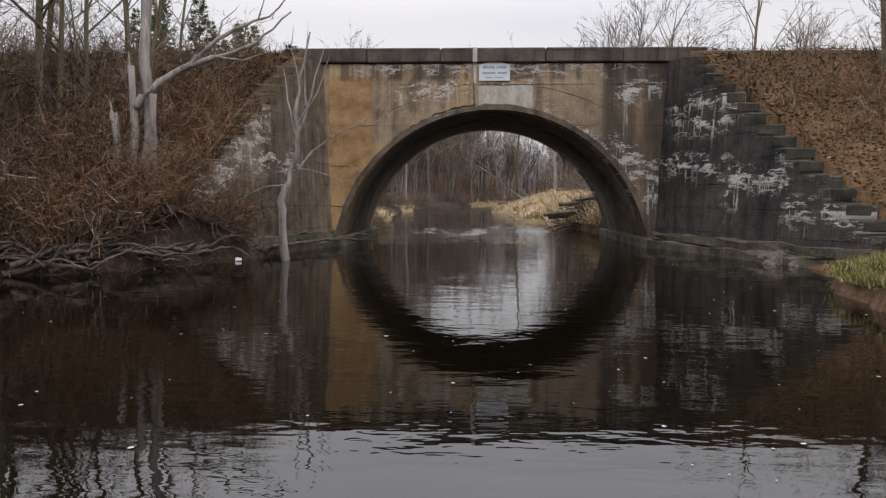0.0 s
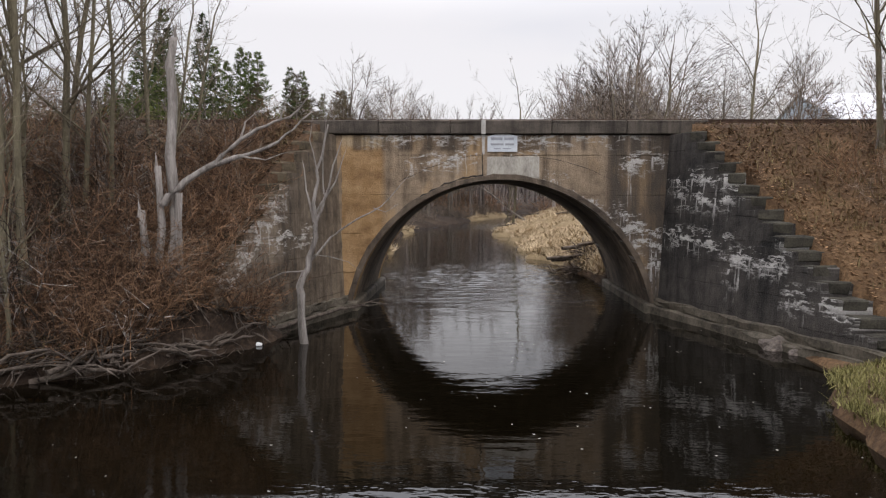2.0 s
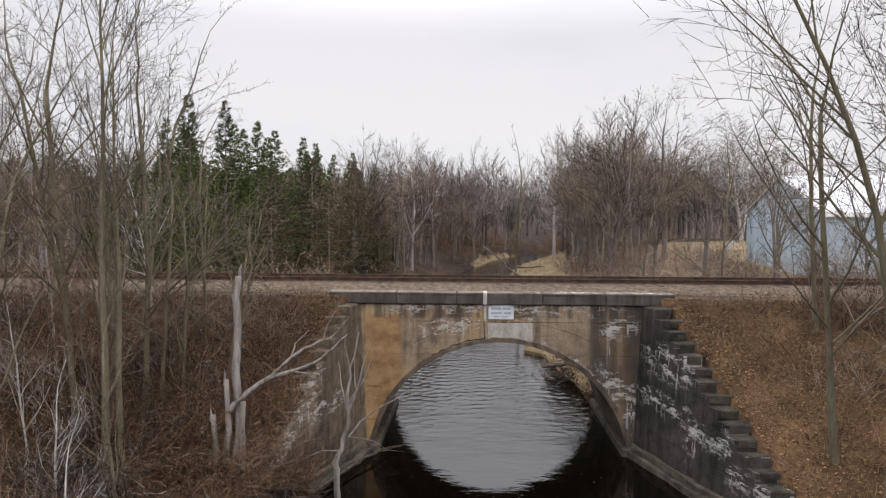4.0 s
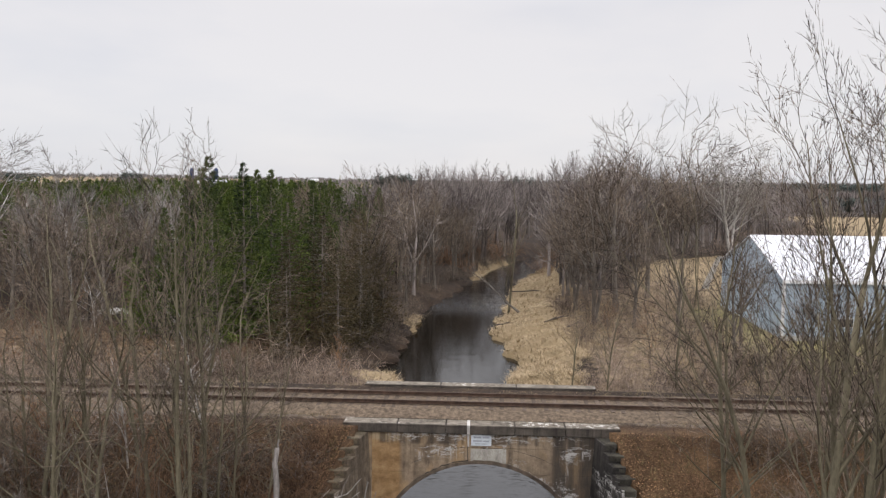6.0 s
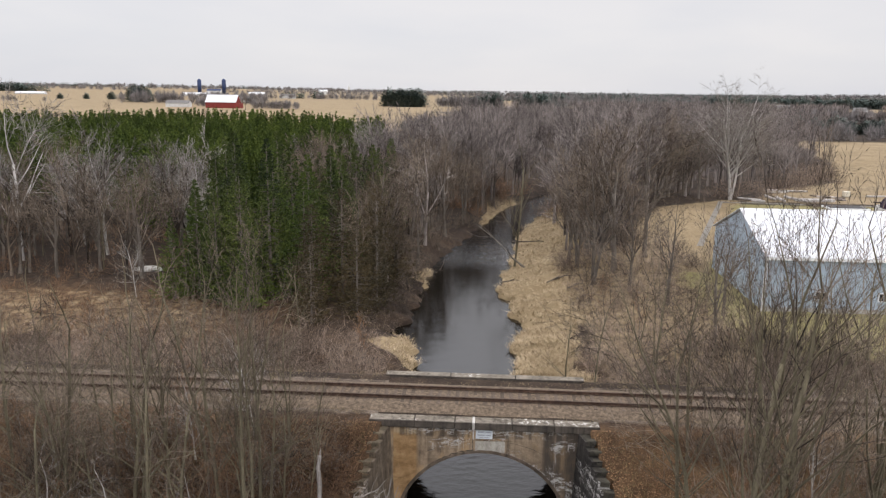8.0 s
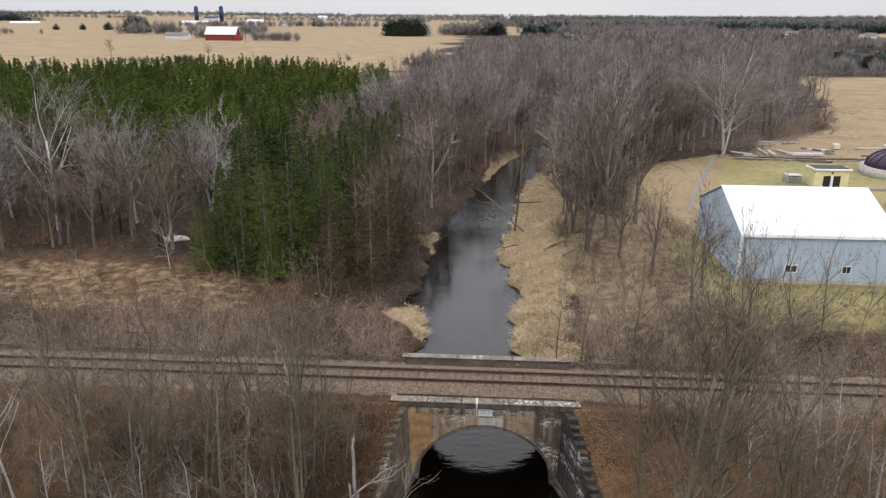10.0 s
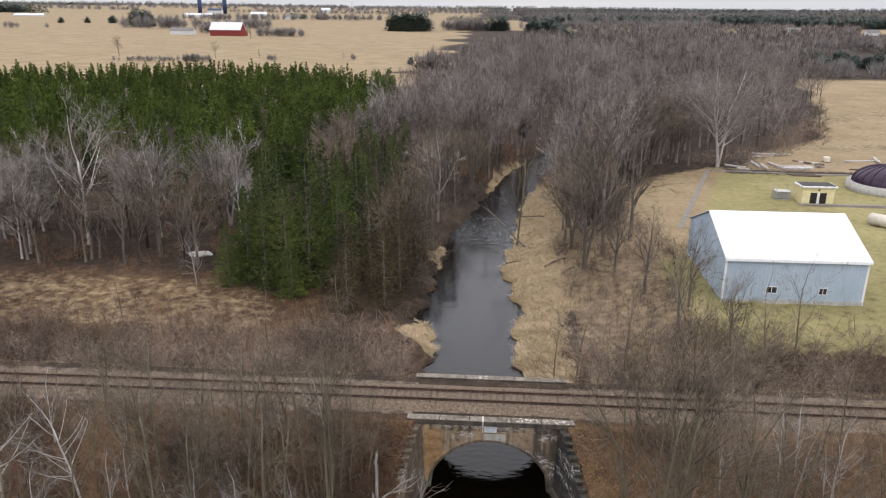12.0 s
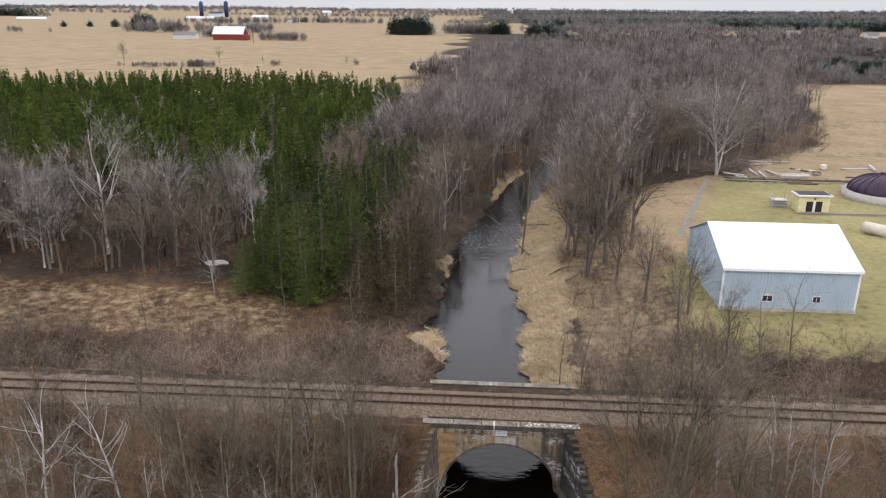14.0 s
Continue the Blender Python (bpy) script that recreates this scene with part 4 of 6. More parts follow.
def wing(sgn, mat, label, n=16):
    """A wing wall that flares from the arch, its top falling in steps."""
    bm = bmesh.new()
    run, rise = 0.467, 0.325
    tops = [(0.12, 5.62)] + [(-0.95 - run * i, 5.60 - rise * i) for i in range(n)]

    def spot(y, z, side):
        x = wing_x(y) + 0.05 * z if side == 0 else wing_x(y) + 0.80
        return (sgn * x, y, z)

    prof = []
    for (ya, za), (yb, zb) in zip(tops, tops[1:]):
        prof += [(ya, zb), (yb, zb)]
    prof = [(tops[0][0], 5.60)] + prof[1:]
    base_y = prof[-1][0]
    front = [[bm.verts.new(spot(y, z, s)) for y, z in prof] for s in (0, 1)]
    foot = [[bm.verts.new(spot(y, -1.2, s)) for y, z in prof] for s in (0, 1)]
    for i in range(len(prof) - 1):
        for s in (0, 1):
            if abs(prof[i][0] - prof[i + 1][0]) > 1e-6:
                bm.faces.new((front[s][i], front[s][i + 1], foot[s][i + 1], foot[s][i]))
        bm.faces.new((front[0][i], front[0][i + 1], front[1][i + 1], front[1][i]))
    bm.faces.new((front[0][-1], foot[0][-1], foot[1][-1], front[1][-1]))
    bm.faces.new((front[0][0], foot[0][0], foot[1][0], front[1][0]))
    bmesh.ops.remove_doubles(bm, verts=bm.verts, dist=1e-5)
    bmesh.ops.recalc_face_normals(bm, faces=bm.faces)
    wall = part("wing_wall", bm, mat, bridge, label)
    for i in range(n):
        ya = tops[i][0] if i else 0.12
        yb, zt = tops[i + 1]
        if ya - yb < 0.05:
            continue
        r = random.Random(i + 50)
        bm = bmesh.new()
        block(bm, 0.03 + r.uniform(0, 0.09), 0.72 + r.uniform(-0.16, 0.12), yb - 0.015, ya - 0.02, zt - 0.26, zt + 0.025 + r.uniform(-0.015, 0.015), 0.04, 0.03, i)
        for v in bm.verts:
            v.co.x = sgn * (wing_x(v.co.y) + 0.05 * v.co.z + v.co.x)
        if sgn < 0:
            bmesh.ops.reverse_faces(bm, faces=bm.faces)
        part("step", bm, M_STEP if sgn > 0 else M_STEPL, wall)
    bm = bmesh.new()
    far = -9.2 if sgn > 0 else -5.0
    block(bm, -0.28, 0.2, far, -0.05, -1.2, 0.24, 0.05)
    block(bm, -0.10, 0.2, far + 0.2, -0.05, 0.2, 0.48, 0.04)
    bmesh.ops.subdivide_edges(bm, edges=[e for e in bm.edges if abs(e.verts[0].co.y - e.verts[1].co.y) > 2], cuts=14)
    r = random.Random(7)
    for v in bm.verts:
        v.co.x = sgn * (wing_x(v.co.y) + v.co.x) + r.gauss(0, 0.03)
        v.co.z += r.gauss(0, 0.03)
    if sgn < 0:
        bmesh.ops.reverse_faces(bm, faces=bm.faces)
    part("footing", bm, M_FOOT, wall, "worn concrete ledge at the waterline")
    return wall


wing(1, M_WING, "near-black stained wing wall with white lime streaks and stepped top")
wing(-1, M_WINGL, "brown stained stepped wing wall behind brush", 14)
for sgn in (-1, 1):
    bm = bmesh.new()
    block(bm, -0.22, 0.3, -0.2, DEEP + 0.1, -1.2, 0.30, 0.06, 0.01, 5)
    for v in bm.verts:
        v.co.x = sgn * (4.76 + v.co.x)
    bmesh.ops.recalc_face_normals(bm, faces=bm.faces)
    part("pier_footing", bm, M_FOOT, bridge)
    x0, x1 = sorted((sgn * 4.98, sgn * 6.3))
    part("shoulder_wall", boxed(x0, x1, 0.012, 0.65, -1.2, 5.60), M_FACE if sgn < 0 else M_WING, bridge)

# name plate: its lettering is too faint to read
plate = thing("name_plate", "white arched name plate with worn dark lettering on the bridge", "sign", (0.03, -0.03, 5.08))
bm = bmesh.new()
outline = [(-0.47, 0.0), (0.47, 0.0), (0.47, 0.48)] + [(0.47 - 0.94 * i / 8, 0.48 + 0.09 * math.sin(math.pi * i / 8)) for i in range(1, 8)] + [(-0.47, 0.48)]
f = bm.faces.new([bm.verts.new((x, -0.012, z)) for x, z in outline])
ext = bmesh.ops.extrude_face_region(bm, geom=[f])
bmesh.ops.translate(bm, vec=(0, 0.05, 0), verts=[v for v in ext["geom"] if isinstance(v, bmesh.types.BMVert)])
bmesh.ops.recalc_face_normals(bm, faces=bm.faces)
part("panel", bm, plain("plate_white", (0.50, 0.54, 0.58), (0.66, 0.69, 0.71), 4.0, 0.6), plate)
for z, h, words in ((0.36, 0.085, (0.36, 0.30)), (0.20, 0.06, (0.40, 0.28)), (0.08, 0.03, (0.22, 0.26))):
    x = -sum(words) / 2 - 0.03
    for w in words:
        part("letter_bar", boxed(x, x + w, -0.017, -0.008, z, z + h), M_LETTER, plate)
        x += w + 0.06

# ---- railway: sleepers, rails and loose ballast on the bank ----
track = thing("railway_track", "rusty single railway track on weathered sleepers and thin ballast", "railway")
for y in (2.62, 4.13):
    bm = bmesh.new()
    prof = [(-0.07, 6.20), (0.07, 6.20), (0.07, 6.215), (0.012, 6.235), (0.012, 6.32), (0.035, 6.335), (0.035, 6.375), (-0.035, 6.375), (-0.035, 6.335), (-0.012, 6.32), (-0.012, 6.235), (-0.07, 6.215)]
    n = 60
    rings = []
    for i in range(n + 1):
        x = -130 + 260 * i / n
        rings.append([bm.verts.new((x, y + p - 0.00012 * x * x, z)) for p, z in prof])
    for p, q in zip(rings, rings[1:]):
        for k in range(len(prof)):
            bm.faces.new((p[k], q[k], q[(k + 1) % len(prof)], p[(k + 1) % len(prof)]))
    bmesh.ops.recalc_face_normals(bm, faces=bm.faces)
    part("rail", bm, M_RAIL, track, "rusty steel rail")
bm = bmesh.new()
rows = []
for i in range(131):
    x = -130 + 2 * i
    rows.append([bm.verts.new((x, y - 0.00012 * x * x + 0.05 * math.sin(i * 1.9 + k), z + 0.012 * math.sin(i * 2.7 + 2 * k))) for k, (y, z) in enumerate(((1.1, 5.86), (1.75, 6.10), (2.2, 6.165), (3.0, 6.15), (3.4, 6.16), (3.8, 6.15), (4.6, 6.165), (5.0, 6.10), (5.7, 5.86)))])
for p, q in zip(rows, rows[1:]):
    for k in range(8):
        bm.faces.new((p[k], q[k], q[k + 1], p[k + 1]))
bmesh.ops.recalc_face_normals(bm, faces=bm.faces)
part("ballast", bm, plain("ballast", (0.05, 0.037, 0.026), (0.205, 0.152, 0.105), 5.0, 0.95, relief=0.9, kind="World"), track, "dirty brown ballast with dry weeds", True)
tie_me = [None] * 3
for k in range(3):
    bm = boxed(-0.115, 0.115, -1.3, 1.3, -0.16, 0.0, 0.02, 0.014, k + 20)
    tie_me[k] = bpy.data.meshes.new("tie")
    bm.to_mesh(tie_me[k])
    bm.free()
    tie_me[k].materials.append(M_TIE)
r = random.Random(11)
for i in range(-148, 149):
    x = i * 0.54
    ob = part_of("tie", tie_me[i % 3], track)
    ob.matrix_basis = pose(x, 3.375 - 0.00012 * x * x + r.gauss(0, 0.03), 6.172 + r.gauss(0, 0.012), 0, 0, r.gauss(0, 1.2))


# ---- trees and brush ----
def put_down(x, y, sink=0.0):
    return float(ground_z(x, y)) - sink


TREES = {}


def tree_kind(key, bark, twig_mat, label, category="tree", group="", **how):
    """Keeps the two meshes of a kind of tree, to be set out by plant()."""
    stem, crown = grow_forked(**how) if "kids" in how else grow_tree(**how)
    TREES[key] = (tri_mesh("trunk", stem.V, stem.T, bark), tri_mesh("crown", crown.V, crown.T, twig_mat), label, category, group)


def conifer_kind(key, bark, needles, label, group="", **how):
    stem, (V, T) = grow_conifer(**how)
    TREES[key] = (tri_mesh("trunk", stem.V, stem.T, bark), tri_mesh("crown", V, T, needles), label, "tree", group)


def plant(key, x, y, size=1.0, turn=None, z=None, name="bare_tree", lean=0.0):
    me_t, me_c, label, category, group = TREES[key]
    ob = tagged(new(name), label, category, group)
    for n, me in (("trunk", me_t), ("crown", me_c)):
        part_of(n, me, ob)
    w = random.Random(int(x * 71 + y * 131)).uniform(0, 360) if turn is None else turn
    ob.matrix_world = pose(x, y, put_down(x, y) if z is None else z, 0, lean, w) @ Matrix.Diagonal((size, size, size, 1))
    return ob


# near trees, finely twigged
for k in range(3):
    tree_kind(f"near{k}", M_BARKG, M_TWIG, "tall bare grey-barked tree with fine upswept twigs", group="bare trees by the river", seed=30 + k, height=19, girth=0.14, clear=0.30, angle=0.50, kids=(9, 5, 4, 4, 3), shrink=0.54, lift=0.09, twig=0.008, bole=0.64, stems=1 + (k == 1), fork=0.06, thin=0.56)
for k in range(2):
    tree_kind(f"slim{k}", M_BARKG, M_TWIG, "slim bare tree with mossy bark", group="bare trees by the river", seed=50 + k, height=12, girth=0.095, clear=0.25, angle=0.78, kids=(10, 4, 4, 4), shrink=0.46, lift=0.035, twig=0.007, bole=0.74, thin=0.5)
tree_kind("white0", M_BIRCH, M_TWIGP, "white-barked bare tree on the railway bank", group="white bare trees", seed=61, height=12, girth=0.12, clear=0.28, angle=0.78, kids=(12, 5, 4, 3, 3), shrink=0.44, lift=0.045, twig=0.012, bole=0.8, thin=0.5)
# trees of the middle distance
for k in range(4):
    tree_kind(f"mid{k}", M_BARK, M_TWIG, "bare grey-brown woodland tree with a wide forking crown", group="bare woodland trees", seed=80 + k, height=15, girth=0.21, clear=0.42, angle=0.58, kids=(6, 5, 4, 4, 3), shrink=0.66, lift=0.07, twig=0.011, bole=0.42, stems=1 + (k == 2), thin=0.6, cheap=True)
for k in range(3):
    tree_kind(f"pale{k}", M_BARKW, M_TWIGP, "pale bare tree with upswept branches at the wood's edge", group="pale bare trees", seed=95 + k, height=18, girth=0.15, clear=0.34, angle=0.70, kids=(9, 5, 5, 4, 3), shrink=0.62, lift=0.09, twig=0.013, bole=0.40, stems=1 + k % 2 * 2, thin=0.55, cheap=True)
for k in range(2):
    tree_kind(f"sap{k}", M_BARK, M_TWIGR, "thin reddish bare sapling", group="saplings", seed=110 + k, height=6.5, girth=0.045, clear=0.12, angle=0.5, kids=(12, 5, 5, 2), shrink=0.50, lift=0.08, twig=0.008, bole=0.66, stems=1, fork=0.25, sides=4, thin=0.5, cheap=True)
for k in range(3):
    conifer_kind(f"pine{k}", M_BARK, M_NEEDLE if k else M_NEEDLEY, "dark green conifer with drooping branches", "conifers", seed=130 + k, height=15, width=3.5, arms=288, tufts=13, tuft=0.50, base=0.02, taper=0.95)
conifer_kind("cedar0", M_BARK, M_CEDAR, "bronze-brown evergreen beside the river", "conifers", seed=140, height=11, width=2.8, arms=220, tufts=14, tuft=0.40, base=0.02, taper=0.6)

tree_kind("ashen", M_BARKW, M_TWIGP, "small ash-grey bare tree with crooked branches on the bank", group="grey bare trees", seed=66, height=9, girth=0.075, clear=0.25, angle=0.75, kids=(8, 4, 4, 4), shrink=0.52, lift=0.05, twig=0.007, bole=0.6, sides=5, thin=0.5)

# foreground on the downstream banks
for key, x, y, size, turn in (("near1", -19.5, -8.3, 0.72, 110), ("slim0", -11.1, -5.4, 1.1, 0), ("near0", -15.5, -6.0, 0.72, 70), ("slim1", -13.5, -9.5, 1.1, 200), ("near2", -18.5, -3.0, 0.62, 10),
                              ("slim0", 9.3, -6.4, 1.2, 40), ("near0", 10.0, -11.8, 1.14, 150), ("near1", 11.1, -11.5, 1.17, 260), ("near2", 12.3, -11.2, 1.2, 300), ("near0", 15.2, -11.0, 1.12, 20), ("slim0", 10.8, -1.8, 1.0, 90), ("near0", 16.5, -6.0, 0.7, 30), ("slim1", 13.8, -4.0, 1.1, 30)):
    plant(key, x, y, size, turn)
tree_kind("bowed", M_BARKG, M_TWIG, "tall mossy tree with a trunk that bows over the river", group="bare trees by the river", seed=71, height=17, girth=0.15, limbs=15, boughs=6, twigs=6, sprays=1, clear=0.3, spread=0.6, twig=0.009, lift=0.08,
          course=[(0, 0, -0.3), (0.0, 0, 3.5), (-0.3, 0, 7.0), (-1.3, 0, 10.2), (-2.8, 0, 13.2), (-3.8, 0, 16.0)])
tree_kind("straight", M_BARKG, M_TWIG, "tall straight mossy tree beside the river", group="bare trees by the river", seed=73, height=18, girth=0.15, limbs=14, boughs=6, twigs=6, sprays=1, clear=0.3, spread=0.5, twig=0.009, lift=0.12,
          course=[(0, 0, -0.3), (0.05, 0.1, 4), (0.0, 0.0, 8.0), (0.12, 0.1, 12.0), (0.05, 0.1, 15), (0.2, 0, 18.0)])
plant("straight", -10.9, -8.3, 0.86, 0)
plant("straight", -10.55, -8.0, 0.72, 140)
plant("bowed", 8.7, -10.2, 1.0, 0)
for x, y, size, turn in ((-28.3, -8.0, 0.92, 40), (-34.2, -8.0, 1.0, 160), (-12.5, -1.6, 0.55, 10)):
    plant("white0", x, y, size, turn, name="white_tree")
r = random.Random(5)
for i in range(50):
    x, y = r.uniform(-46, -10), r.uniform(-14, -1)
    plant(r.choice(("slim0", "slim1", "sap0", "sap1", "sap0")), x, y, r.uniform(0.55, 0.9), name="bare_sapling" if i % 2 else "bare_tree")
for i in range(22):
    x, y = r.uniform(10, 40), r.uniform(-13, -1.2)
    plant(r.choice(("slim0", "slim1", "sap0", "sap1")), x, y, r.uniform(0.45, 0.8))

for i, (x, y, size) in enumerate(((-12.6, -6.5, 1.2), (-14.2, -4.2, 1.15), (-15.0, -9.0, 1.1), (-16.8, -7.0, 1.25), (-17.6, -4.8, 1.1), (-20.5, -6.5, 1.2), (-22.5, -9.5, 1.1), (-12.0, -3.4, 1.0), (-24.0, -5.0, 1.2), (-19.0, -10.5, 1.05))):
    plant(("slim0", "slim1")[i % 2], x, y, size)
q = random.Random(25)
for i in range(6):
    plant(q.choice(("slim0", "slim1")), q.uniform(-14, -7.6), q.uniform(-5.5, -1.0), q.uniform(0.5, 0.78))
q = random.Random(15)
for i in range(5):
    plant(q.choice(("near0", "near2", "slim1")), q.uniform(-25, -10), q.uniform(-11, -4.5), q.uniform(0.58, 0.72))
for i in range(40):
    plant(q.choice(("slim0", "slim1", "sap0", "sap1")), q.uniform(-48, -10.5), q.uniform(-14, -2), q.uniform(0.6, 0.95))
for i in range(34):
    plant(q.choice(("slim0", "slim1", "sap0", "sap1")), q.uniform(11, 44), q.uniform(-13, -1.5), q.uniform(0.55, 0.9))
for i in range(34):
    plant(r.choice(("sap0", "sap1", "slim0")), r.uniform(-70, -10), r.uniform(10, 25), r.uniform(0.55, 1.0), name="bare_sapling")
for key, x, y, size in (("mid0", 20.0, 24.0, 0.7), ("mid3", 22.5, 30.0, 0.72), ("mid1", 24.5, 21.0, 0.6), ("mid0", 18.5, 35.0, 0.8), ("mid3", 16.0, 42.0, 0.85), ("sap0", 26.0, 26.5, 1.0), ("sap1", 21.0, 17.0, 1.0), ("sap0", 14.0, 26.0, 1.0), ("sap1", 12.0, 33.0, 0.9), ("sap0", 15.5, 18.0, 0.9)):
    plant(key, x, y, size)

for i in range(15):
    plant("ashen", r.uniform(-42, -10.5), r.uniform(-13, -2.5), r.uniform(0.5, 0.85), name="grey_tree")
for i in range(9):
    plant("ashen", r.uniform(13, 42), r.uniform(-13, -2.5), r.uniform(0.5, 0.8), name="grey_tree")
q = random.Random(57)
for i in range(14):
    plant("ashen", q.uniform(20, 42), q.uniform(-12, -0.5), q.uniform(0.75, 1.1), name="grey_tree")

# upstream: by the river, and the wood's edges
for key, x, y, size in (("slim0", 6.1, 14.3, 0.75), ("slim1", 7.9, 12.0, 0.8), ("slim0", 12.3, 12.4, 1.0), ("mid0", 15.8, 51.0, 1.32), ("mid3", 20.0, 54.0, 1.36), ("mid2", 11.8, 55.0, 1.05), ("mid2", 13.5, 72.0, 1.1), ("slim0", 3.9, 61.0, 1.65),
                        ("near2", 21.0, 10.0, 0.5), ("near0", 18.0, 14.0, 0.45), ("slim1", 26.0, 15.0, 1.0), ("slim0", 30.0, 18.0, 1.0), ("slim1", 4.7, 90.0, 1.2), ("mid0", 11.0, 58.0, 0.8)):
    plant(key, x, y, size)
plant("pale1", 47.5, 107, 1.5, name="pale_tree")
for key, x, y, size in (("pale0", -59.6, 50.3, 1.3), ("pale2", -50.6, 55, 1.1), ("pale1", -42, 62, 1.0), ("pale2", -38.8, 57, 0.85), ("slim1", -47, 47, 1.0), ("pale2", -66, 44, 0.8), ("pale1", -74, 52, 0.95), ("pale0", -84, 56, 1.0), ("pale2", -70, 56, 0.95), ("pale1", -32.5, 118, 0.75), ("pale0", -28.4, 130, 0.85), ("pale2", -66, 46, 0.9), ("pale2", -36, 95, 0.8), ("pale1", -57, 60, 0.8)):
    plant(key, x, y, size, name="pale_tree")
plant("white0", -37.9, 36.6, 0.62, 80, name="white_tree")
for key, x, y, size in (("pine0", -19.4, 37.5, 0.92), ("pine2", -25.6, 35.5, 0.98), ("pine1", -30, 41, 1.05), ("pine1", -23.5, 38.5, 1.14), ("pine2", -27.3, 39.5, 1.18), ("pine0", -20.5, 44, 1.0), ("pine1", -31, 47, 1.1), ("pine2", -28.5, 36, 0.8), ("pine0", -31.5, 38.5, 0.85), ("pine1", -18, 51, 0.95), ("pine2", -24, 50, 1.1), ("pine1", -33, 55, 1.0), ("pine0", -21, 60, 0.95), ("pine2", -28, 58, 1.1), ("pine1", -16.5, 66, 0.95), ("pine2", -22, 70, 1.0), ("pine0", -24.5, 33.5, 0.55), ("pine1", -33, 42, 0.75), ("pine0", -33.5, 36.5, 0.6), ("pine2", -33, 49, 0.9), ("pine0", -25, 45.5, 1.05), ("pine1", -20, 54, 1.0), ("pine1", -95, 84, 1.15), ("pine0", -101, 88, 1.1), ("pine2", -92, 92, 1.2),
                        ("pine0", -82.5, 64, 1.3), ("pine0", -86, 68, 1.25), ("pine0", -79, 70, 1.15), ("pine0", -88.5, 62, 1.1), ("pine0", -53, 75, 0.9), ("pine0", -46, 77, 1.0), ("pine0", -40.5, 75, 0.85), ("pine0", -49, 82, 0.95), ("pine0", -42, 83, 0.95), ("pine0", -22, 88, 0.75), ("pine1", -17.5, 92, 0.9)):
    plant(key, x, y, size, name="conifer")
r = random.Random(91)
for i in range(8):
    plant(r.choice(("pine0", "pine1", "pine2")), r.uniform(-36, -15), r.uniform(62, 88), r.uniform(0.75, 1.0), name="conifer")
for x, y, size in ((-15.5, 38, 1.1), (-12.6, 44, 1.05), (-13, 33, 0.9), (-17, 30, 0.8), (-11.6, 37, 0.8), (-11.2, 50, 0.9), (-14, 50, 1.1), (-18, 35, 1.0)):
    plant("cedar0", x, y, size, name="evergreen")


def near_edge(x):
    """Front of the pine plantation."""
    return float(np.interp(x, [-250, -150, -95, -65, -55, -38, -32, -27, -24], [130, 104, 86, 74, 67, 68, 104, 150, 400]))


def in_wood(x, y):
    """Where the wood stands: both sides of the stream, clear of the yard, the fields and the plantation."""
    if y < 42 or river_left(y) - 2.5 < x < river_right(y) + (9 if y < 110 else 2):
        return False
    if x > 0:
        return x < wood_edge(y) - 3
    return not (-40 < x < -12 and y < 75) and x > -115 and y < near_edge(x) - 2


r = random.Random(9)
count = 0
while count < 115:
    y = 42 + 75 * r.random() ** 1.2
    x = r.uniform(-90, 45)
    if not in_wood(x, y):
        continue
    plant(r.choice(("mid0", "mid1", "mid2", "mid3", "mid0", "mid1", "slim1", "sap1")) if x < 0 else r.choice(("mid0", "mid1", "mid2", "mid3")), x, y, r.uniform(0.9, 1.25) if x > -12 else r.uniform(0.7, 1.05))
    count += 1


r = random.Random(93)
for i in range(26):
    y = r.uniform(44, 112)
    plant(r.choice(("mid0", "mid1", "mid3")), float(river_left(y)) - r.uniform(1.5, 8.5), y, r.uniform(0.65, 0.95))
for i in range(10):
    plant(r.choice(("slim0", "slim1")), r.uniform(15, 44), r.uniform(-14, -2), r.uniform(0.65, 0.95))


# far woods, plantation and thickets: past counting
def low_tree(seed):
    stem, crown = grow_forked(seed, 15, 0.19, clear=0.35, angle=0.6, kids=(6, 4, 4, 5), shrink=0.66, lift=0.06, twig=0.020, bole=0.42, sides=4, cheap=True)
    V = np.concatenate([np.array(stem.V), np.array(crown.V)])
    return V, np.concatenate([np.array(stem.T), np.array(crown.T) + len(stem.V)])


lows = [low_tree(s) for s in (201, 202, 203)]
spots = []
while len(spots) < 600:
    if len(spots) < 100:
        x, y = r.uniform(-125, -9), r.uniform(42, 86)
        if x > river_left(y) - 2 or -38 < x < -13 and y < 72 or y > near_edge(x) - 3:
            continue
    elif len(spots) < 140:
        x, y = r.uniform(5, 30), r.uniform(62, 110)
        if x < river_right(y) + 5 or x > wood_edge(y) - 2:
            continue
    else:
        y = 105 + 330 * r.random() ** 1.4
        x = r.uniform(-90, 200)
        edge = float(wood_edge(y)) + 4 * math.sin(y * 0.09) + r.gauss(-3, 2)
        if x < -12 and y > 235 or x > edge or y > near_edge(x) - 2 or river_left(y) - 1.5 < x < river_right(y) + 1.5:
            continue
    s = r.uniform(0.95, 1.32) if x > -12 else r.uniform(0.72, 1.05)
    spots.append((r.randrange(3), x, y, put_down(x, y), r.uniform(0, 6.3), s, s * 1.05))
while len(spots) < 690:
    x, y = (r.uniform(-28, 12), r.uniform(112, 165)) if len(spots) < 660 else (r.uniform(17, 36), r.uniform(106, 126))
    if river_left(y) - 1.5 < x < river_right(y) + 1.5:
        continue
    s = r.uniform(1.0, 1.25)
    spots.append((r.randrange(3), x, y, put_down(x, y), r.uniform(0, 6.3), s, s * 1.05))
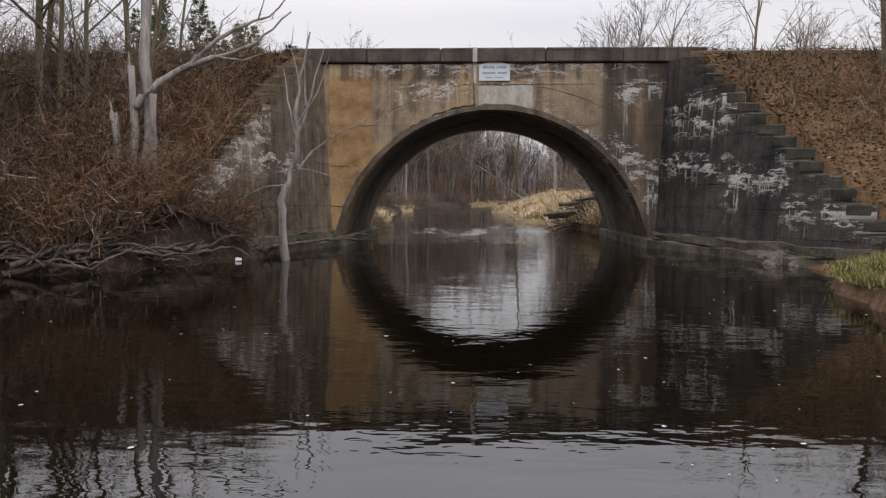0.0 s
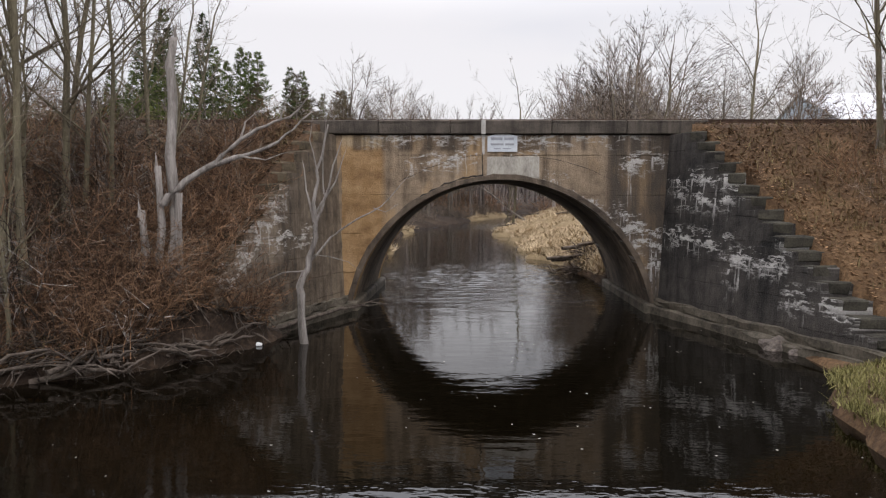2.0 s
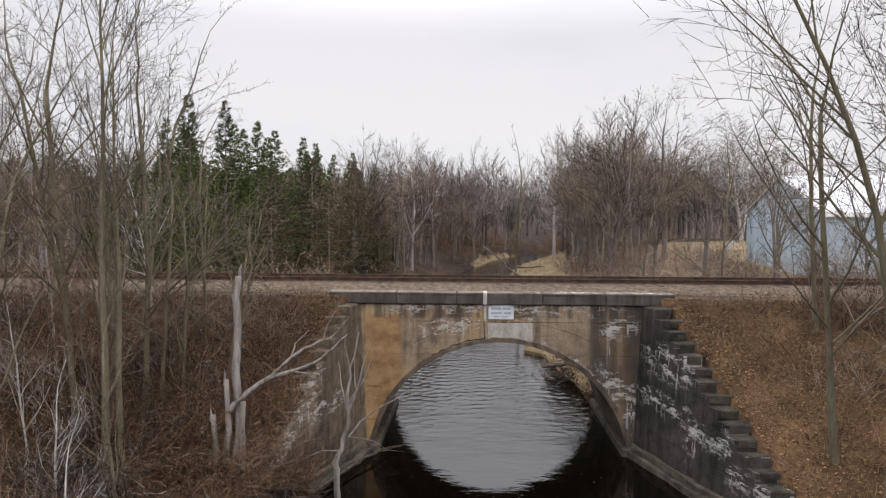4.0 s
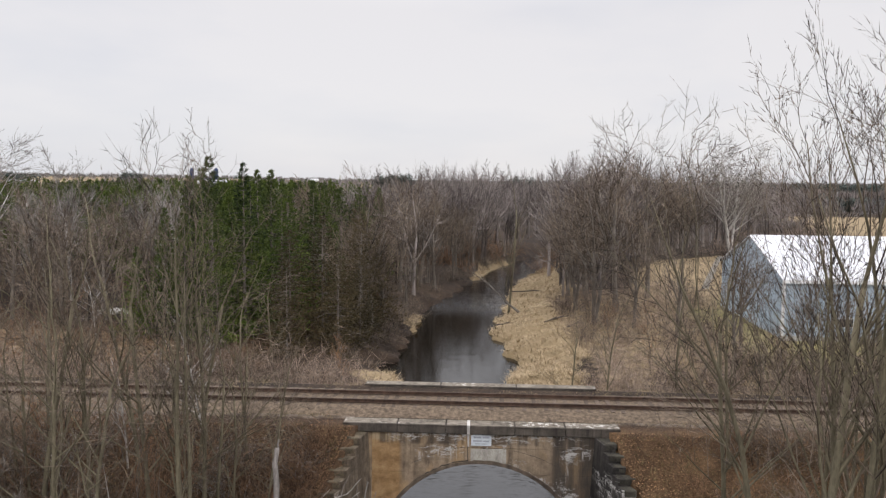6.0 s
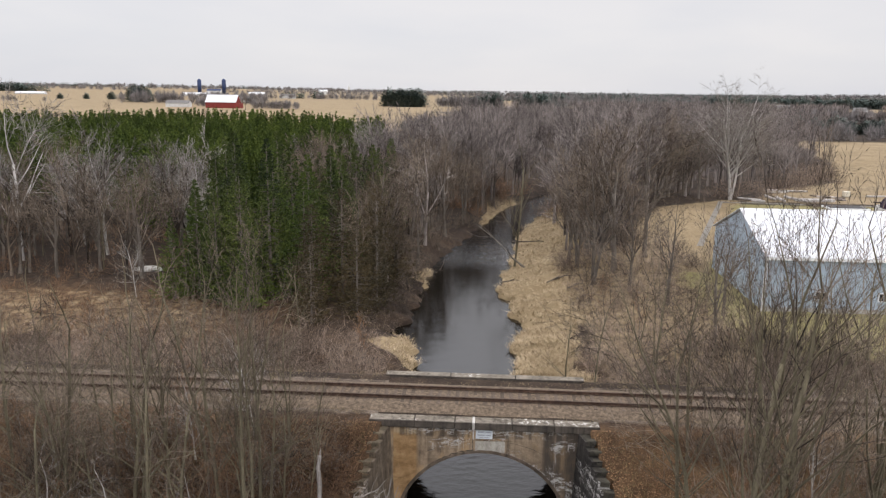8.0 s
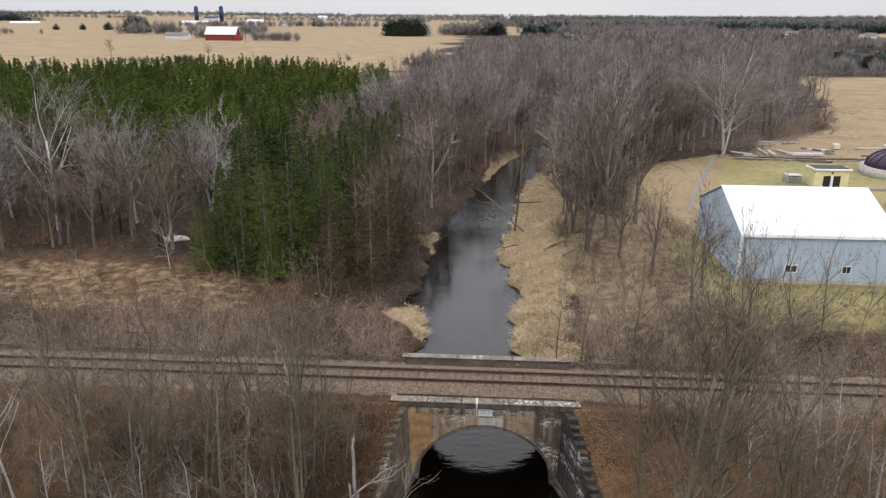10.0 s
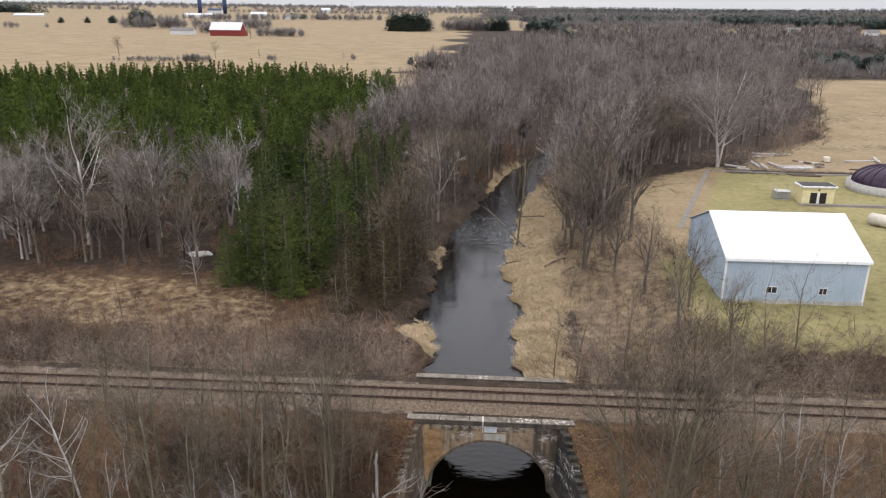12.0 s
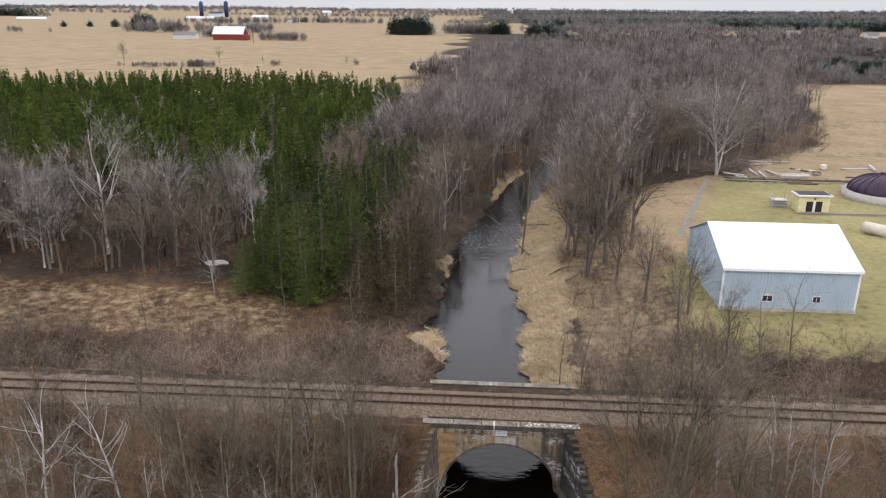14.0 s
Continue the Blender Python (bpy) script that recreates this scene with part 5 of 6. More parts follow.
V, T = strewn(lows, [p for p in spots if p[1] > -12 or p[2] > 100])
tagged(new("far_woods", tri_mesh("far_woods", V, T, M_BUD)), "grey-brown leafless woods in the distance", "woods", kind="stuff")
V, T = strewn(lows, [p for p in spots if not (p[1] > -12 or p[2] > 100)])
tagged(new("meadow_woods", tri_mesh("meadow_woods", V, T, M_TWIG)), "dark leafless wood between the meadow and the pines", "woods", kind="stuff")
fir_low = []
for s in range(6):
    stem, (V, T) = grow_conifer(seed=211 + s, height=13, width=2.3 if s < 3 else 1.9, arms=112 if s < 3 else 56, tufts=10 if s < 3 else 8, tuft=0.55 if s < 3 else 0.62, base=0.2 if s < 3 else 0.58, fine=False, taper=0.9)
    fir_low.append((V, T))
spots = []
while len(spots) < 1650:
    y = r.uniform(67, 235)
    x = r.uniform(-200, -26)
    edge = near_edge(x) + r.uniform(0, 5)
    if y < edge or y > 212 - 0.25 * abs(x + 100) or x > -26 - 0.16 * max(0, y - 150):
        continue
    s = r.uniform(0.86, 1.04) - 0.05 * math.sin(x * 0.06) * math.cos(y * 0.05)
    spots.append((r.randrange(3) + (0 if y < edge + 14 else 3), x, y, put_down(x, y), r.uniform(0, 6.3), s * 1.05, s * 1.12))
V, T = strewn(fir_low, spots)
tagged(new("pine_plantation", tri_mesh("pine_plantation", V, T, M_NEEDLEY)), "dense dark green pine plantation", "woods", kind="stuff")

shrubs = [grow_shrub(220 + k, 2.6, 10, 8, 2, 0.0085) for k in range(5)]


def thicket(name, label, n, pick, mat, lo=0.6, hi=1.2):
    rr = random.Random(len(name) * 7 + n)
    got = []
    while len(got) < n:
        x, y = pick(rr)
        if river_left(y) - 0.3 < x < river_right(y) + 0.3 or (abs(x) < wing_x(y) + 1.2 and -9.5 < y < 13 and not (x < 0 and y < -4.8)):
            continue
        s = rr.uniform(lo, hi)
        got.append((rr.randrange(5), x, y, put_down(x, y), rr.uniform(0, 6.3), s * 1.15, s))
    V, T = strewn(shrubs, got)
    tagged(new(name, tri_mesh(name, V, T, mat)), label, "brush", kind="stuff")


thicket("bank_brush", "dense tangled leafless brush on the railway bank", 125, lambda q: (-6.6 - 20 * q.random() ** 1.3, q.uniform(-10, -1.6)), M_TWIGR, 0.5, 1.0)
thicket("bank_brush", "leafless brush on the railway bank", 120, lambda q: (q.uniform(-55, -18), q.uniform(-9, -0.5)), M_TWIG, 0.6, 1.3)
thicket("bank_brush", "leafless brush on the leafy bank", 110, lambda q: (q.uniform(11, 48), q.uniform(-13, -0.8)), M_TWIG, 0.6, 1.3)
thicket("bank_brush", "reddish brown tangled brush on the lower bank", 90, lambda q: (9.5 + 34 * q.random() ** 1.2, q.uniform(-13, -2.0)), M_BRUSH, 0.5, 1.1)
thicket("upstream_brush", "reddish-grey leafless thicket beyond the railway", 330, lambda q: (q.uniform(-75, -8.5), q.uniform(9.5, 23)), M_BRUSH, 0.8, 1.7)
thicket("upstream_brush", "brown leafless thicket between river and yard", 230, lambda q: (q.uniform(9.5, 25), 9.5 + 52 * q.random() ** 1.3), M_BRUSH, 0.7, 1.4)
thicket("upstream_brush", "leafless thicket along the railway by the yard", 180, lambda q: (q.uniform(9, 55), 8.5 + 15 * q.random() ** 1.4), M_BRUSH, 0.7, 1.6)

thicket("bank_brush", "leafless brush at the foot of the wing wall", 120, lambda q: (q.uniform(-9.5, -6.2), q.uniform(-9, -4.7)), M_TWIGR, 0.4, 0.85)
thicket("bank_brush", "reddish twigs hanging over the muddy shore", 70, lambda q: [(float(river_left(y)) - 0.1 - 2.4 * q.random(), y) for y in [q.uniform(-11, -6)]][0], M_TWIGR, 0.35, 0.7)
thicket("bank_brush", "tangled brush along the stepped wing wall", 60, lambda q: [(-float(wing_x(y)) - 1.25 - 1.3 * q.random(), y) for y in [q.uniform(-7.5, -1)]][0], M_TWIGR, 0.35, 0.65)
thicket("bank_brush", "pale grey twigs among the brush on the railway bank", 26, lambda q: (-6.8 - 14 * q.random() ** 1.2, q.uniform(-9.5, -1.6)), M_TWIGP, 0.5, 0.95)
thicket("bank_brush", "thin reddish shrubs on the leafy bank", 22, lambda q: (q.uniform(8.5, 14), q.uniform(-7, -0.6)), M_TWIGR, 0.3, 0.75)
thicket("bank_brush", "grey twiggy brush on the railway bank", 84, lambda q: (-7.0 - 18 * q.random(), q.uniform(-9.5, -1.6)), M_TWIG, 0.6, 1.15)
thicket("upstream_brush", "brown leafless brush at the bend of the river", 80, lambda q: (q.uniform(-14, 26), q.uniform(96, 136)), M_TWIGR, 1.2, 2.4)
thicket("upstream_brush", "leafless brush overhanging the river's edge", 70, lambda q: [(float(river_left(y)) - 0.4 - 3.0 * q.random(), y) for y in [q.uniform(30, 125)]][0], M_TWIG, 0.6, 1.2)
thicket("meadow_brush", "low leafless brush in the dry meadow", 120, lambda q: (q.uniform(-80, -28), q.uniform(20, 40)), M_TWIGR, 0.35, 0.75)
thicket("wood_floor_brush", "grey leafless undergrowth in the wood", 150, lambda q: (q.uniform(-95, -12), q.uniform(38, 74)), M_TWIGR, 0.7, 1.4)

thicket("field_brush", "leafless bushes along the edge of the wood", 90, lambda q: [(float(wood_edge(y)) + q.gauss(-1, 3), y) for y in [q.uniform(104, 190)]][0], M_BRUSH, 1.0, 2.2)
thicket("field_brush", "leafless bushes between the pines and the field", 70, lambda q: (q.gauss(-34, 7), q.uniform(165, 330)), M_BRUSH, 1.2, 2.6)

# dry reeds on the banks upstream
rr = random.Random(77)
rV, rT = [], []
for i in range(4600):
    y = 8.2 + 115 * rr.random() ** 1.5
    if rr.random() < 0.80:
        x = river_right(y) + 0.1 + np.interp(y, [12, 18, 30, 45, 67, 100, 125], [3, 5, 6, 11, 11, 6, 3]) * rr.random() ** 1.2
    else:
        if not (22 < y < 31 or 51 < y < 59 or 96 < y < 112):
            continue
        x = river_left(y) - 0.1 - (2.6 * math.exp(-((y - 26.5) / 3.0) ** 2) + 1.2 * math.exp(-((y - 55) / 4.0) ** 2) + 1.0 * math.exp(-((y - 104) / 8.0) ** 2)) * rr.random() ** 1.2
    z = put_down(x, y)
    for _ in range(10):
        w = rr.uniform(0, 6.3)
        ln, lean = rr.uniform(0.25, 0.72), rr.uniform(0.5, 1.6)
        ox, oy = x + rr.gauss(0, 0.2), y + rr.gauss(0, 0.2)
        c, q = math.cos(w), math.sin(w)
        n = len(rV)
        rV += [(ox - q * 0.03, oy + c * 0.03, z - 0.05), (ox + q * 0.03, oy - c * 0.03, z - 0.05), (ox + c * ln * lean, oy + q * ln * lean, z + ln * (1.0 - 0.45 * lean))]
        rT.append((n, n + 1, n + 2))
tagged(new("dry_reeds", tri_mesh("dry_reeds", rV, rT, M_REED)), "straw-coloured flattened dry reeds along the river", "grass", kind="stuff")

# dry grass along both sides of the track
rV, rT = [], []
for i in range(3600):
    x = rr.uniform(-46, 46)
    y = rr.choice((rr.uniform(0.72, 1.7), rr.uniform(5.2, 7.4))) - 0.00012 * x * x
    if abs(x) < 6.4 and y > 6.5 or lumps(x * 0.7, y) < -0.3:
        continue
    z = max(put_down(x, y), 5.86)
    for _ in range(6):
        w, ln, lean = rr.uniform(0, 6.3), rr.uniform(0.08, 0.26), rr.uniform(0.5, 1.5)
        ox, oy = x + rr.gauss(0, 0.13), y + rr.gauss(0, 0.10)
        c, q = math.cos(w), math.sin(w)
        n = len(rV)
        rV += [(ox - q * 0.014, oy + c * 0.014, z - 0.02), (ox + q * 0.014, oy - c * 0.014, z - 0.02), (ox + c * ln * lean, oy + q * ln * lean, z + ln * (1.0 - 0.45 * lean))]
        rT.append((n, n + 1, n + 2))
tagged(new("verge_grass", tri_mesh("verge_grass", rV, rT, M_VERGE)), "flattened straw-coloured grass beside the railway track", "grass", kind="stuff")

# fallen leaves on the banks beside the wings
rV, rT = [], []
for i in range(34000):
    sgn = 1 if rr.random() < 0.36 else -1
    y = rr.uniform(-11, -0.2)
    x = sgn * (wing_x(y) + 0.9 + 12 * rr.random() ** 1.3)
    if sgn < 0 and y < -5 and rr.random() < 0.5:
        x = float(river_left(y)) - 3 * rr.random()
    z = put_down(x, y) + 0.015
    w, s = rr.uniform(0, 6.3), rr.uniform(0.03, 0.062)
    a, b = Vector((math.cos(w), math.sin(w), rr.uniform(-0.35, 0.35))) * s, Vector((-math.sin(w), math.cos(w), rr.uniform(-0.35, 0.35))) * s * 0.6
    p = Vector((x, y, z))
    n = len(rV)
    rV += [tuple(p - a), tuple(p + b), tuple(p + a), tuple(p - b)]
    rT += [(n, n + 1, n + 2), (n, n + 2, n + 3)]
tagged(new("fallen_leaves", tri_mesh("fallen_leaves", rV, rT, M_LEAF)), "rust-brown fallen leaves on the banks", "leaves", kind="stuff")

# dry grass: tufts on both banks, short and mossy on the low point by the pool
dV, dT, mV, mT = [], [], [], []
for i in range(5200):
    k = rr.random()
    if k < 0.30:
        y = rr.uniform(-15, -8.3)
        x = float(river_right(y)) + 0.05 + 4.5 * rr.random() ** 1.4
        ln0, many = 0.15, 11
    elif k < 0.70:
        y = rr.uniform(-9.5, -0.4)
        x = float(wing_x(y)) + 1.0 + 14 * rr.random()
        ln0, many = 0.32, 5
    else:
        y = rr.uniform(-9.5, -0.4)
        x = -float(wing_x(y)) - 0.9 - 16 * rr.random()
        ln0, many = 0.45, 5
    z = put_down(x, y)
    rV, rT = (mV, mT) if k < 0.30 else (dV, dT)
    for _ in range(many):
        w, ln, lean = rr.uniform(0, 6.3), ln0 * rr.uniform(0.5, 1.3), rr.uniform(0.2, 1.2)
        ox, oy = x + rr.gauss(0, 0.09), y + rr.gauss(0, 0.09)
        c, q = math.cos(w), math.sin(w)
        n = len(rV)
        rV += [(ox - q * 0.012, oy + c * 0.012, z - 0.03), (ox + q * 0.012, oy - c * 0.012, z - 0.03), (ox + c * ln * lean, oy + q * ln * lean, z + ln * (1.0 - 0.5 * lean))]
        rT.append((n, n + 1, n + 2))
tagged(new("mossy_grass", tri_mesh("mossy_grass", mV, mT, M_MOSS)), "short mossy olive-green grass on the low point by the pool", "grass", kind="stuff")
tagged(new("dry_grass", tri_mesh("dry_grass", dV, dT, M_GRASS)), "brown and straw-coloured tufts of dry grass on the banks", "grass", kind="stuff")


# ---- dead wood and small things by the water ----
def limb_thing(name, label, category, runs, mat, group="", sides=7):
    """A thing of dead wood: its first run is the stem, the others its branches."""
    ob = thing(name, label, category, group=group)
    for i, (pts, r0, r1) in enumerate(runs):
        w = Wood()
        P = [Vector(p) for p in pts]
        fine = []
        rr = random.Random(i + len(name))
        for a, b in zip(P, P[1:]):
            for k in range(3):
                fine.append(a.lerp(b, k / 3) + Vector((rr.gauss(0, 1), rr.gauss(0, 1), rr.gauss(0, 1))) * r0 * 0.25)
        fine.append(P[-1])
        n = len(fine) - 1
        w.tube(fine, [(r0 + (r1 - r0) * k / n) * rr.uniform(0.9, 1.1) for k in range(n + 1)], sides)
        part_of("trunk" if i == 0 else "branch", tri_mesh("wood", w.V, w.T, mat), ob)
    return ob


limb_thing("dead_tree", "bare grey dead tree standing in the water", "tree", [
    ([(-5.07, -5.6, -0.5), (-5.12, -5.55, 0.7), (-5.11, -5.5, 1.45), (-4.92, -5.4, 2.1), (-4.80, -5.4, 2.8), (-4.82, -5.4, 3.5), (-4.70, -5.35, 4.3), (-4.48, -5.3, 5.4)], 0.115, 0.02),
    ([(-4.95, -5.4, 2.0), (-4.45, -5.2, 2.6), (-4.0, -5.1, 2.95), (-3.2, -5.0, 3.4), (-2.5, -4.9, 4.2)], 0.035, 0.008),
    ([(-4.80, -5.4, 2.9), (-4.55, -5.35, 3.6), (-4.35, -5.3, 4.4), (-4.12, -5.3, 5.1)], 0.045, 0.008),
    ([(-4.82, -5.4, 3.0), (-5.0, -5.4, 3.8), (-5.12, -5.4, 4.6)], 0.035, 0.006),
    ([(-4.80, -5.4, 3.2), (-4.30, -5.3, 4.0), (-4.0, -5.3, 4.9)], 0.03, 0.005),
    ([(-4.6, -5.3, 3.7), (-4.62, -5.3, 4.6), (-4.5, -5.3, 5.7)], 0.022, 0.004),
    ([(-4.72, -5.4, 4.2), (-4.9, -5.4, 5.0), (-4.85, -5.4, 5.6)], 0.02, 0.004),
    ([(-3.4, -5.0, 3.35), (-3.1, -5.0, 3.25), (-2.7, -4.9, 3.5)], 0.014, 0.004),
    ([(-5.05, -5.5, 1.8), (-5.6, -5.4, 1.75), (-6.3, -5.3, 1.4), (-6.9, -5.3, 1.3)], 0.02, 0.005),
    ([(-4.9, -5.4, 2.2), (-4.5, -5.3, 2.15), (-4.0, -5.2, 2.0), (-3.6, -5.2, 1.7)], 0.014, 0.004)], M_DEAD)
limb_thing("broken_snag", "tall weathered grey broken tree trunk", "tree", [
    ([(-7.62, -7.2, 0.3), (-7.66, -7.1, 2.0), (-7.70, -6.95, 4.5), (-7.76, -6.75, 6.4), (-7.73, -6.67, 7.2)], 0.165, 0.085),
    ([(-7.73, -6.67, 7.0), (-7.68, -6.65, 7.4), (-7.70, -6.65, 7.55)], 0.06, 0.01),
    ([(-7.64, -7.15, 0.8), (-7.5, -7.2, 1.6), (-7.46, -7.2, 3.7)], 0.11, 0.07)], M_DEAD)
limb_thing("broken_snag", "split grey tree stump with a jagged top", "tree", [
    ([(-7.9, -7.25, 0.3), (-7.92, -7.2, 2.2), (-7.95, -7.15, 4.3)], 0.12, 0.075), ([(-7.98, -7.15, 4.15), (-8.0, -7.15, 4.62)], 0.045, 0.012)], M_DEAD)
limb_thing("broken_snag", "short grey splintered tree stump", "tree", [
    ([(-8.25, -7.3, 0.3), (-8.27, -7.25, 1.8), (-8.32, -7.2, 3.3)], 0.125, 0.08), ([(-8.36, -7.2, 3.15), (-8.4, -7.2, 3.55)], 0.05, 0.012)], M_DEAD)
limb_thing("fallen_branch", "pale forked dead branch caught on the snag", "branch", [
    ([(-7.85, -7.2, 3.45), (-7.35, -7.1, 3.95), (-6.75, -6.95, 4.35), (-6.3, -6.9, 4.50), (-5.7, -6.8, 4.65), (-5.2, -6.7, 5.0), (-4.6, -6.6, 5.55)], 0.095, 0.014),
    ([(-6.75, -6.95, 4.35), (-6.2, -6.8, 4.9), (-5.6, -6.7, 5.25), (-5.1, -6.6, 5.45), (-4.5, -6.5, 6.1)], 0.06, 0.010),
    ([(-6.2, -6.8, 4.9), (-6.05, -6.8, 5.3), (-5.7, -6.7, 5.7)], 0.03, 0.006),
    ([(-5.3, -6.7, 5.38), (-5.2, -6.6, 5.8), (-4.9, -6.5, 6.3)], 0.02, 0.004),
    ([(-6.1, -6.9, 4.52), (-5.6, -6.9, 4.45), (-5.0, -6.8, 4.65)], 0.025, 0.005)], M_DEAD)
r = random.Random(31)
for i in range(38):
    x = r.uniform(-11.5, -6.2)
    y = float(np.interp(x, [-12, -9.6, -8.0, -6.9, -6.2], [-11.2, -9.9, -8.9, -7.4, -6.1])) + r.uniform(-0.45, 0.5)
    w = r.uniform(-0.5, 0.9)
    ln = r.uniform(0.9, 2.6)
    z = r.uniform(0.08, 0.4)
    a, b = math.cos(w) * ln / 2, math.sin(w) * ln / 2
    limb_thing("driftwood", "bleached root or branch tangled at the water's edge", "driftwood", [
        ([(x - a, y - b, z - 0.12), (x - a * 0.3, y - b * 0.3 + r.gauss(0, 0.15), z + r.uniform(0.05, 0.28)), (x + a * 0.4, y + b * 0.4 + r.gauss(0, 0.15), z + r.uniform(0.0, 0.3)), (x + a, y + b, z + r.uniform(-0.15, 0.5))], r.uniform(0.035, 0.085), 0.012),
        ([(x, y, z + 0.12), (x + r.uniform(-0.5, 0.5), y + r.uniform(-0.3, 0.3), z + r.uniform(0.1, 0.6))], 0.025, 0.006)], M_DRIFT, "driftwood on the bank", 6)
w = Wood()
for i in range(700):
    x = r.uniform(-12.0, -5.9)
    y = float(np.interp(x, [-12, -9.6, -8.0, -6.9, -6.2, -5.9], [-11.2, -9.9, -8.9, -7.4, -6.1, -5.5])) + r.uniform(-0.2, 1.3)
    p = Vector((x, y, put_down(x, y) + r.uniform(-0.02, 0.18)))
    pts = wander(r, p, Vector((r.uniform(-1, 1), r.uniform(-0.9, 0.3), r.uniform(-0.3, 0.5))), r.uniform(0.35, 1.2), 4, 0.35, -0.05)
    g0 = r.uniform(0.007, 0.022)
    w.tube(pts, [g0, g0 * 0.9, g0 * 0.7, g0 * 0.5, 0.004], 4)
tagged(new("root_tangle", tri_mesh("root_tangle", w.V, w.T, M_DRIFT)), "dark tangle of roots and twigs along the muddy shore", "roots", kind="stuff")
limb_thing("fallen_log", "thin pale log lying along the ledge by the arch", "log", [
    ([(-6.3, -5.2, 0.22), (-5.7, -3.9, 0.20), (-5.1, -2.2, 0.26), (-4.4, -0.6, 0.24), (-3.7, 0.1, 0.16)], 0.075, 0.03), ([(-4.6, -1.0, 0.28), (-4.0, -1.3, 0.45), (-3.3, -1.2, 0.35)], 0.025, 0.006), ([(-4.4, -0.6, 0.26), (-3.8, -0.9, 0.5), (-3.1, -0.4, 0.42)], 0.02, 0.005)], M_DRIFT)
limb_thing("leaning_tree", "dead tree leaning out over the river upstream", "tree", [
    ([(6.0, 57.5, 0.6), (3.5, 59.0, 2.4), (0.8, 61.5, 4.6), (-2.0, 64.0, 6.2)], 0.17, 0.03), ([(2.0, 60.4, 3.6), (0.2, 60.4, 5.6), (-1.2, 60.0, 7.0)], 0.06, 0.01),
    ([(0.8, 61.5, 4.6), (-1.2, 61.5, 4.6), (-2.6, 62.0, 5.2)], 0.05, 0.01), ([(3.5, 59, 2.4), (2.6, 58.0, 4.0), (1.6, 57.5, 5.6)], 0.05, 0.01), ([(-0.5, 62.7, 5.4), (-1.6, 63.4, 7.2)], 0.03, 0.008)], M_BARK)
for i, (x, y, w, ln) in enumerate(((4.6, 12.6, 0.1, 3.6), (5.0, 13.3, 0.35, 3.0), (4.4, 13.1, -0.2, 2.6), (5.4, 12.2, 0.2, 2.4), (3.4, 51.5, 0.3, 3.0), (8.5, 48.0, 0.9, 4.0), (9.5, 49.0, 0.7, 3.4), (8.0, 74.0, 0.05, 8.0), (10.5, 45.5, 0.8, 3.0))):
    a, b = math.cos(w) * ln / 2, math.sin(w) * ln / 2
    z = max(0.1, put_down(x, y)) + 0.1
    limb_thing("driftwood", "dark log stranded on the reedy bank", "driftwood", [([(x - a, y - b, z), (x, y + 0.1, z + 0.22), (x + a, y + b, z + 0.12)], r.uniform(0.08, 0.14), 0.05), ([(x, y + 0.1, z + 0.2), (x + 0.5, y - 0.2, z + 0.7)], 0.03, 0.008)], M_DRIFT, "driftwood upstream", 6)

w = Wood()
for i in range(110):
    x, y = r.gauss(4.7, 0.6), r.gauss(12.4, 0.5)
    pts = wander(r, Vector((x, y, max(0.05, put_down(x, y)) + r.uniform(0.0, 0.35))), Vector((r.gauss(0, 1), r.gauss(0, 0.5), r.uniform(-0.2, 0.6))), r.uniform(0.6, 1.9), 4, 0.25, -0.03)
    g0 = r.uniform(0.012, 0.05)
    w.tube(pts, [g0, g0 * 0.9, g0 * 0.7, g0 * 0.5, 0.004], 4)
tagged(new("brush_pile", tri_mesh("brush_pile", w.V, w.T, M_DRIFT)), "dark tangled pile of driftwood sticks on the bank", "driftwood", kind="stuff")


def boulder(name, label, x, y, z, sx, sy, sz, seed, mat):
    bm = bmesh.new()
    bmesh.ops.create_icosphere(bm, subdivisions=3, radius=1.0)
    noise.seed_set(seed)
    for v in bm.verts:
        k = 1 + 0.35 * noise.noise(v.co * 1.3 + Vector((seed, 0, 0))) + 0.12 * noise.noise(v.co * 4)
        v.co = Vector((v.co.x * sx * k, v.co.y * sy * k, v.co.z * sz * k))
    me = bpy.data.meshes.new(name)
    bm.to_mesh(me)
    bm.free()
    me.materials.append(mat)
    ob = tagged(new(name, me), label, name.replace("_", " "))
    ob.location = (x, y, z)
    return ob


boulder("rock", "brown rounded rock at the foot of the wing wall", 6.45, -5.6, 0.06, 0.42, 0.30, 0.24, 3, M_ROCK)
boulder("rock", "small dark rock at the water's edge", 6.75, -6.2, 0.05, 0.28, 0.22, 0.16, 5, M_ROCK)
boulder("plastic_bag", "small white plastic litter by the water", -6.1, -5.9, 0.04, 0.09, 0.07, 0.05, 9, M_WHITE)
rr = random.Random(88)
rV, rT = [], []
for i in range(420):
    y = -24 + 22 * rr.random() ** 0.8
    x = rr.uniform(-11, 6)
    if not river_left(y) + 0.3 < x < river_right(y) - 0.3:
        continue
    s = 0.006 + 0.016 * rr.random() ** 2
    n = len(rV)
    rV += [(x + s * rr.uniform(0.6, 1.3) * math.cos(k * 1.05), y + s * rr.uniform(0.6, 1.3) * math.sin(k * 1.05), 0.006) for k in range(6)]
    rT += [(n, n + k, n + k + 1) for k in range(1, 5)]
tagged(new("foam_flecks", tri_mesh("foam_flecks", rV, rT, M_FOAM)), "pale flecks of foam drifting on the pool", "foam", kind="stuff")


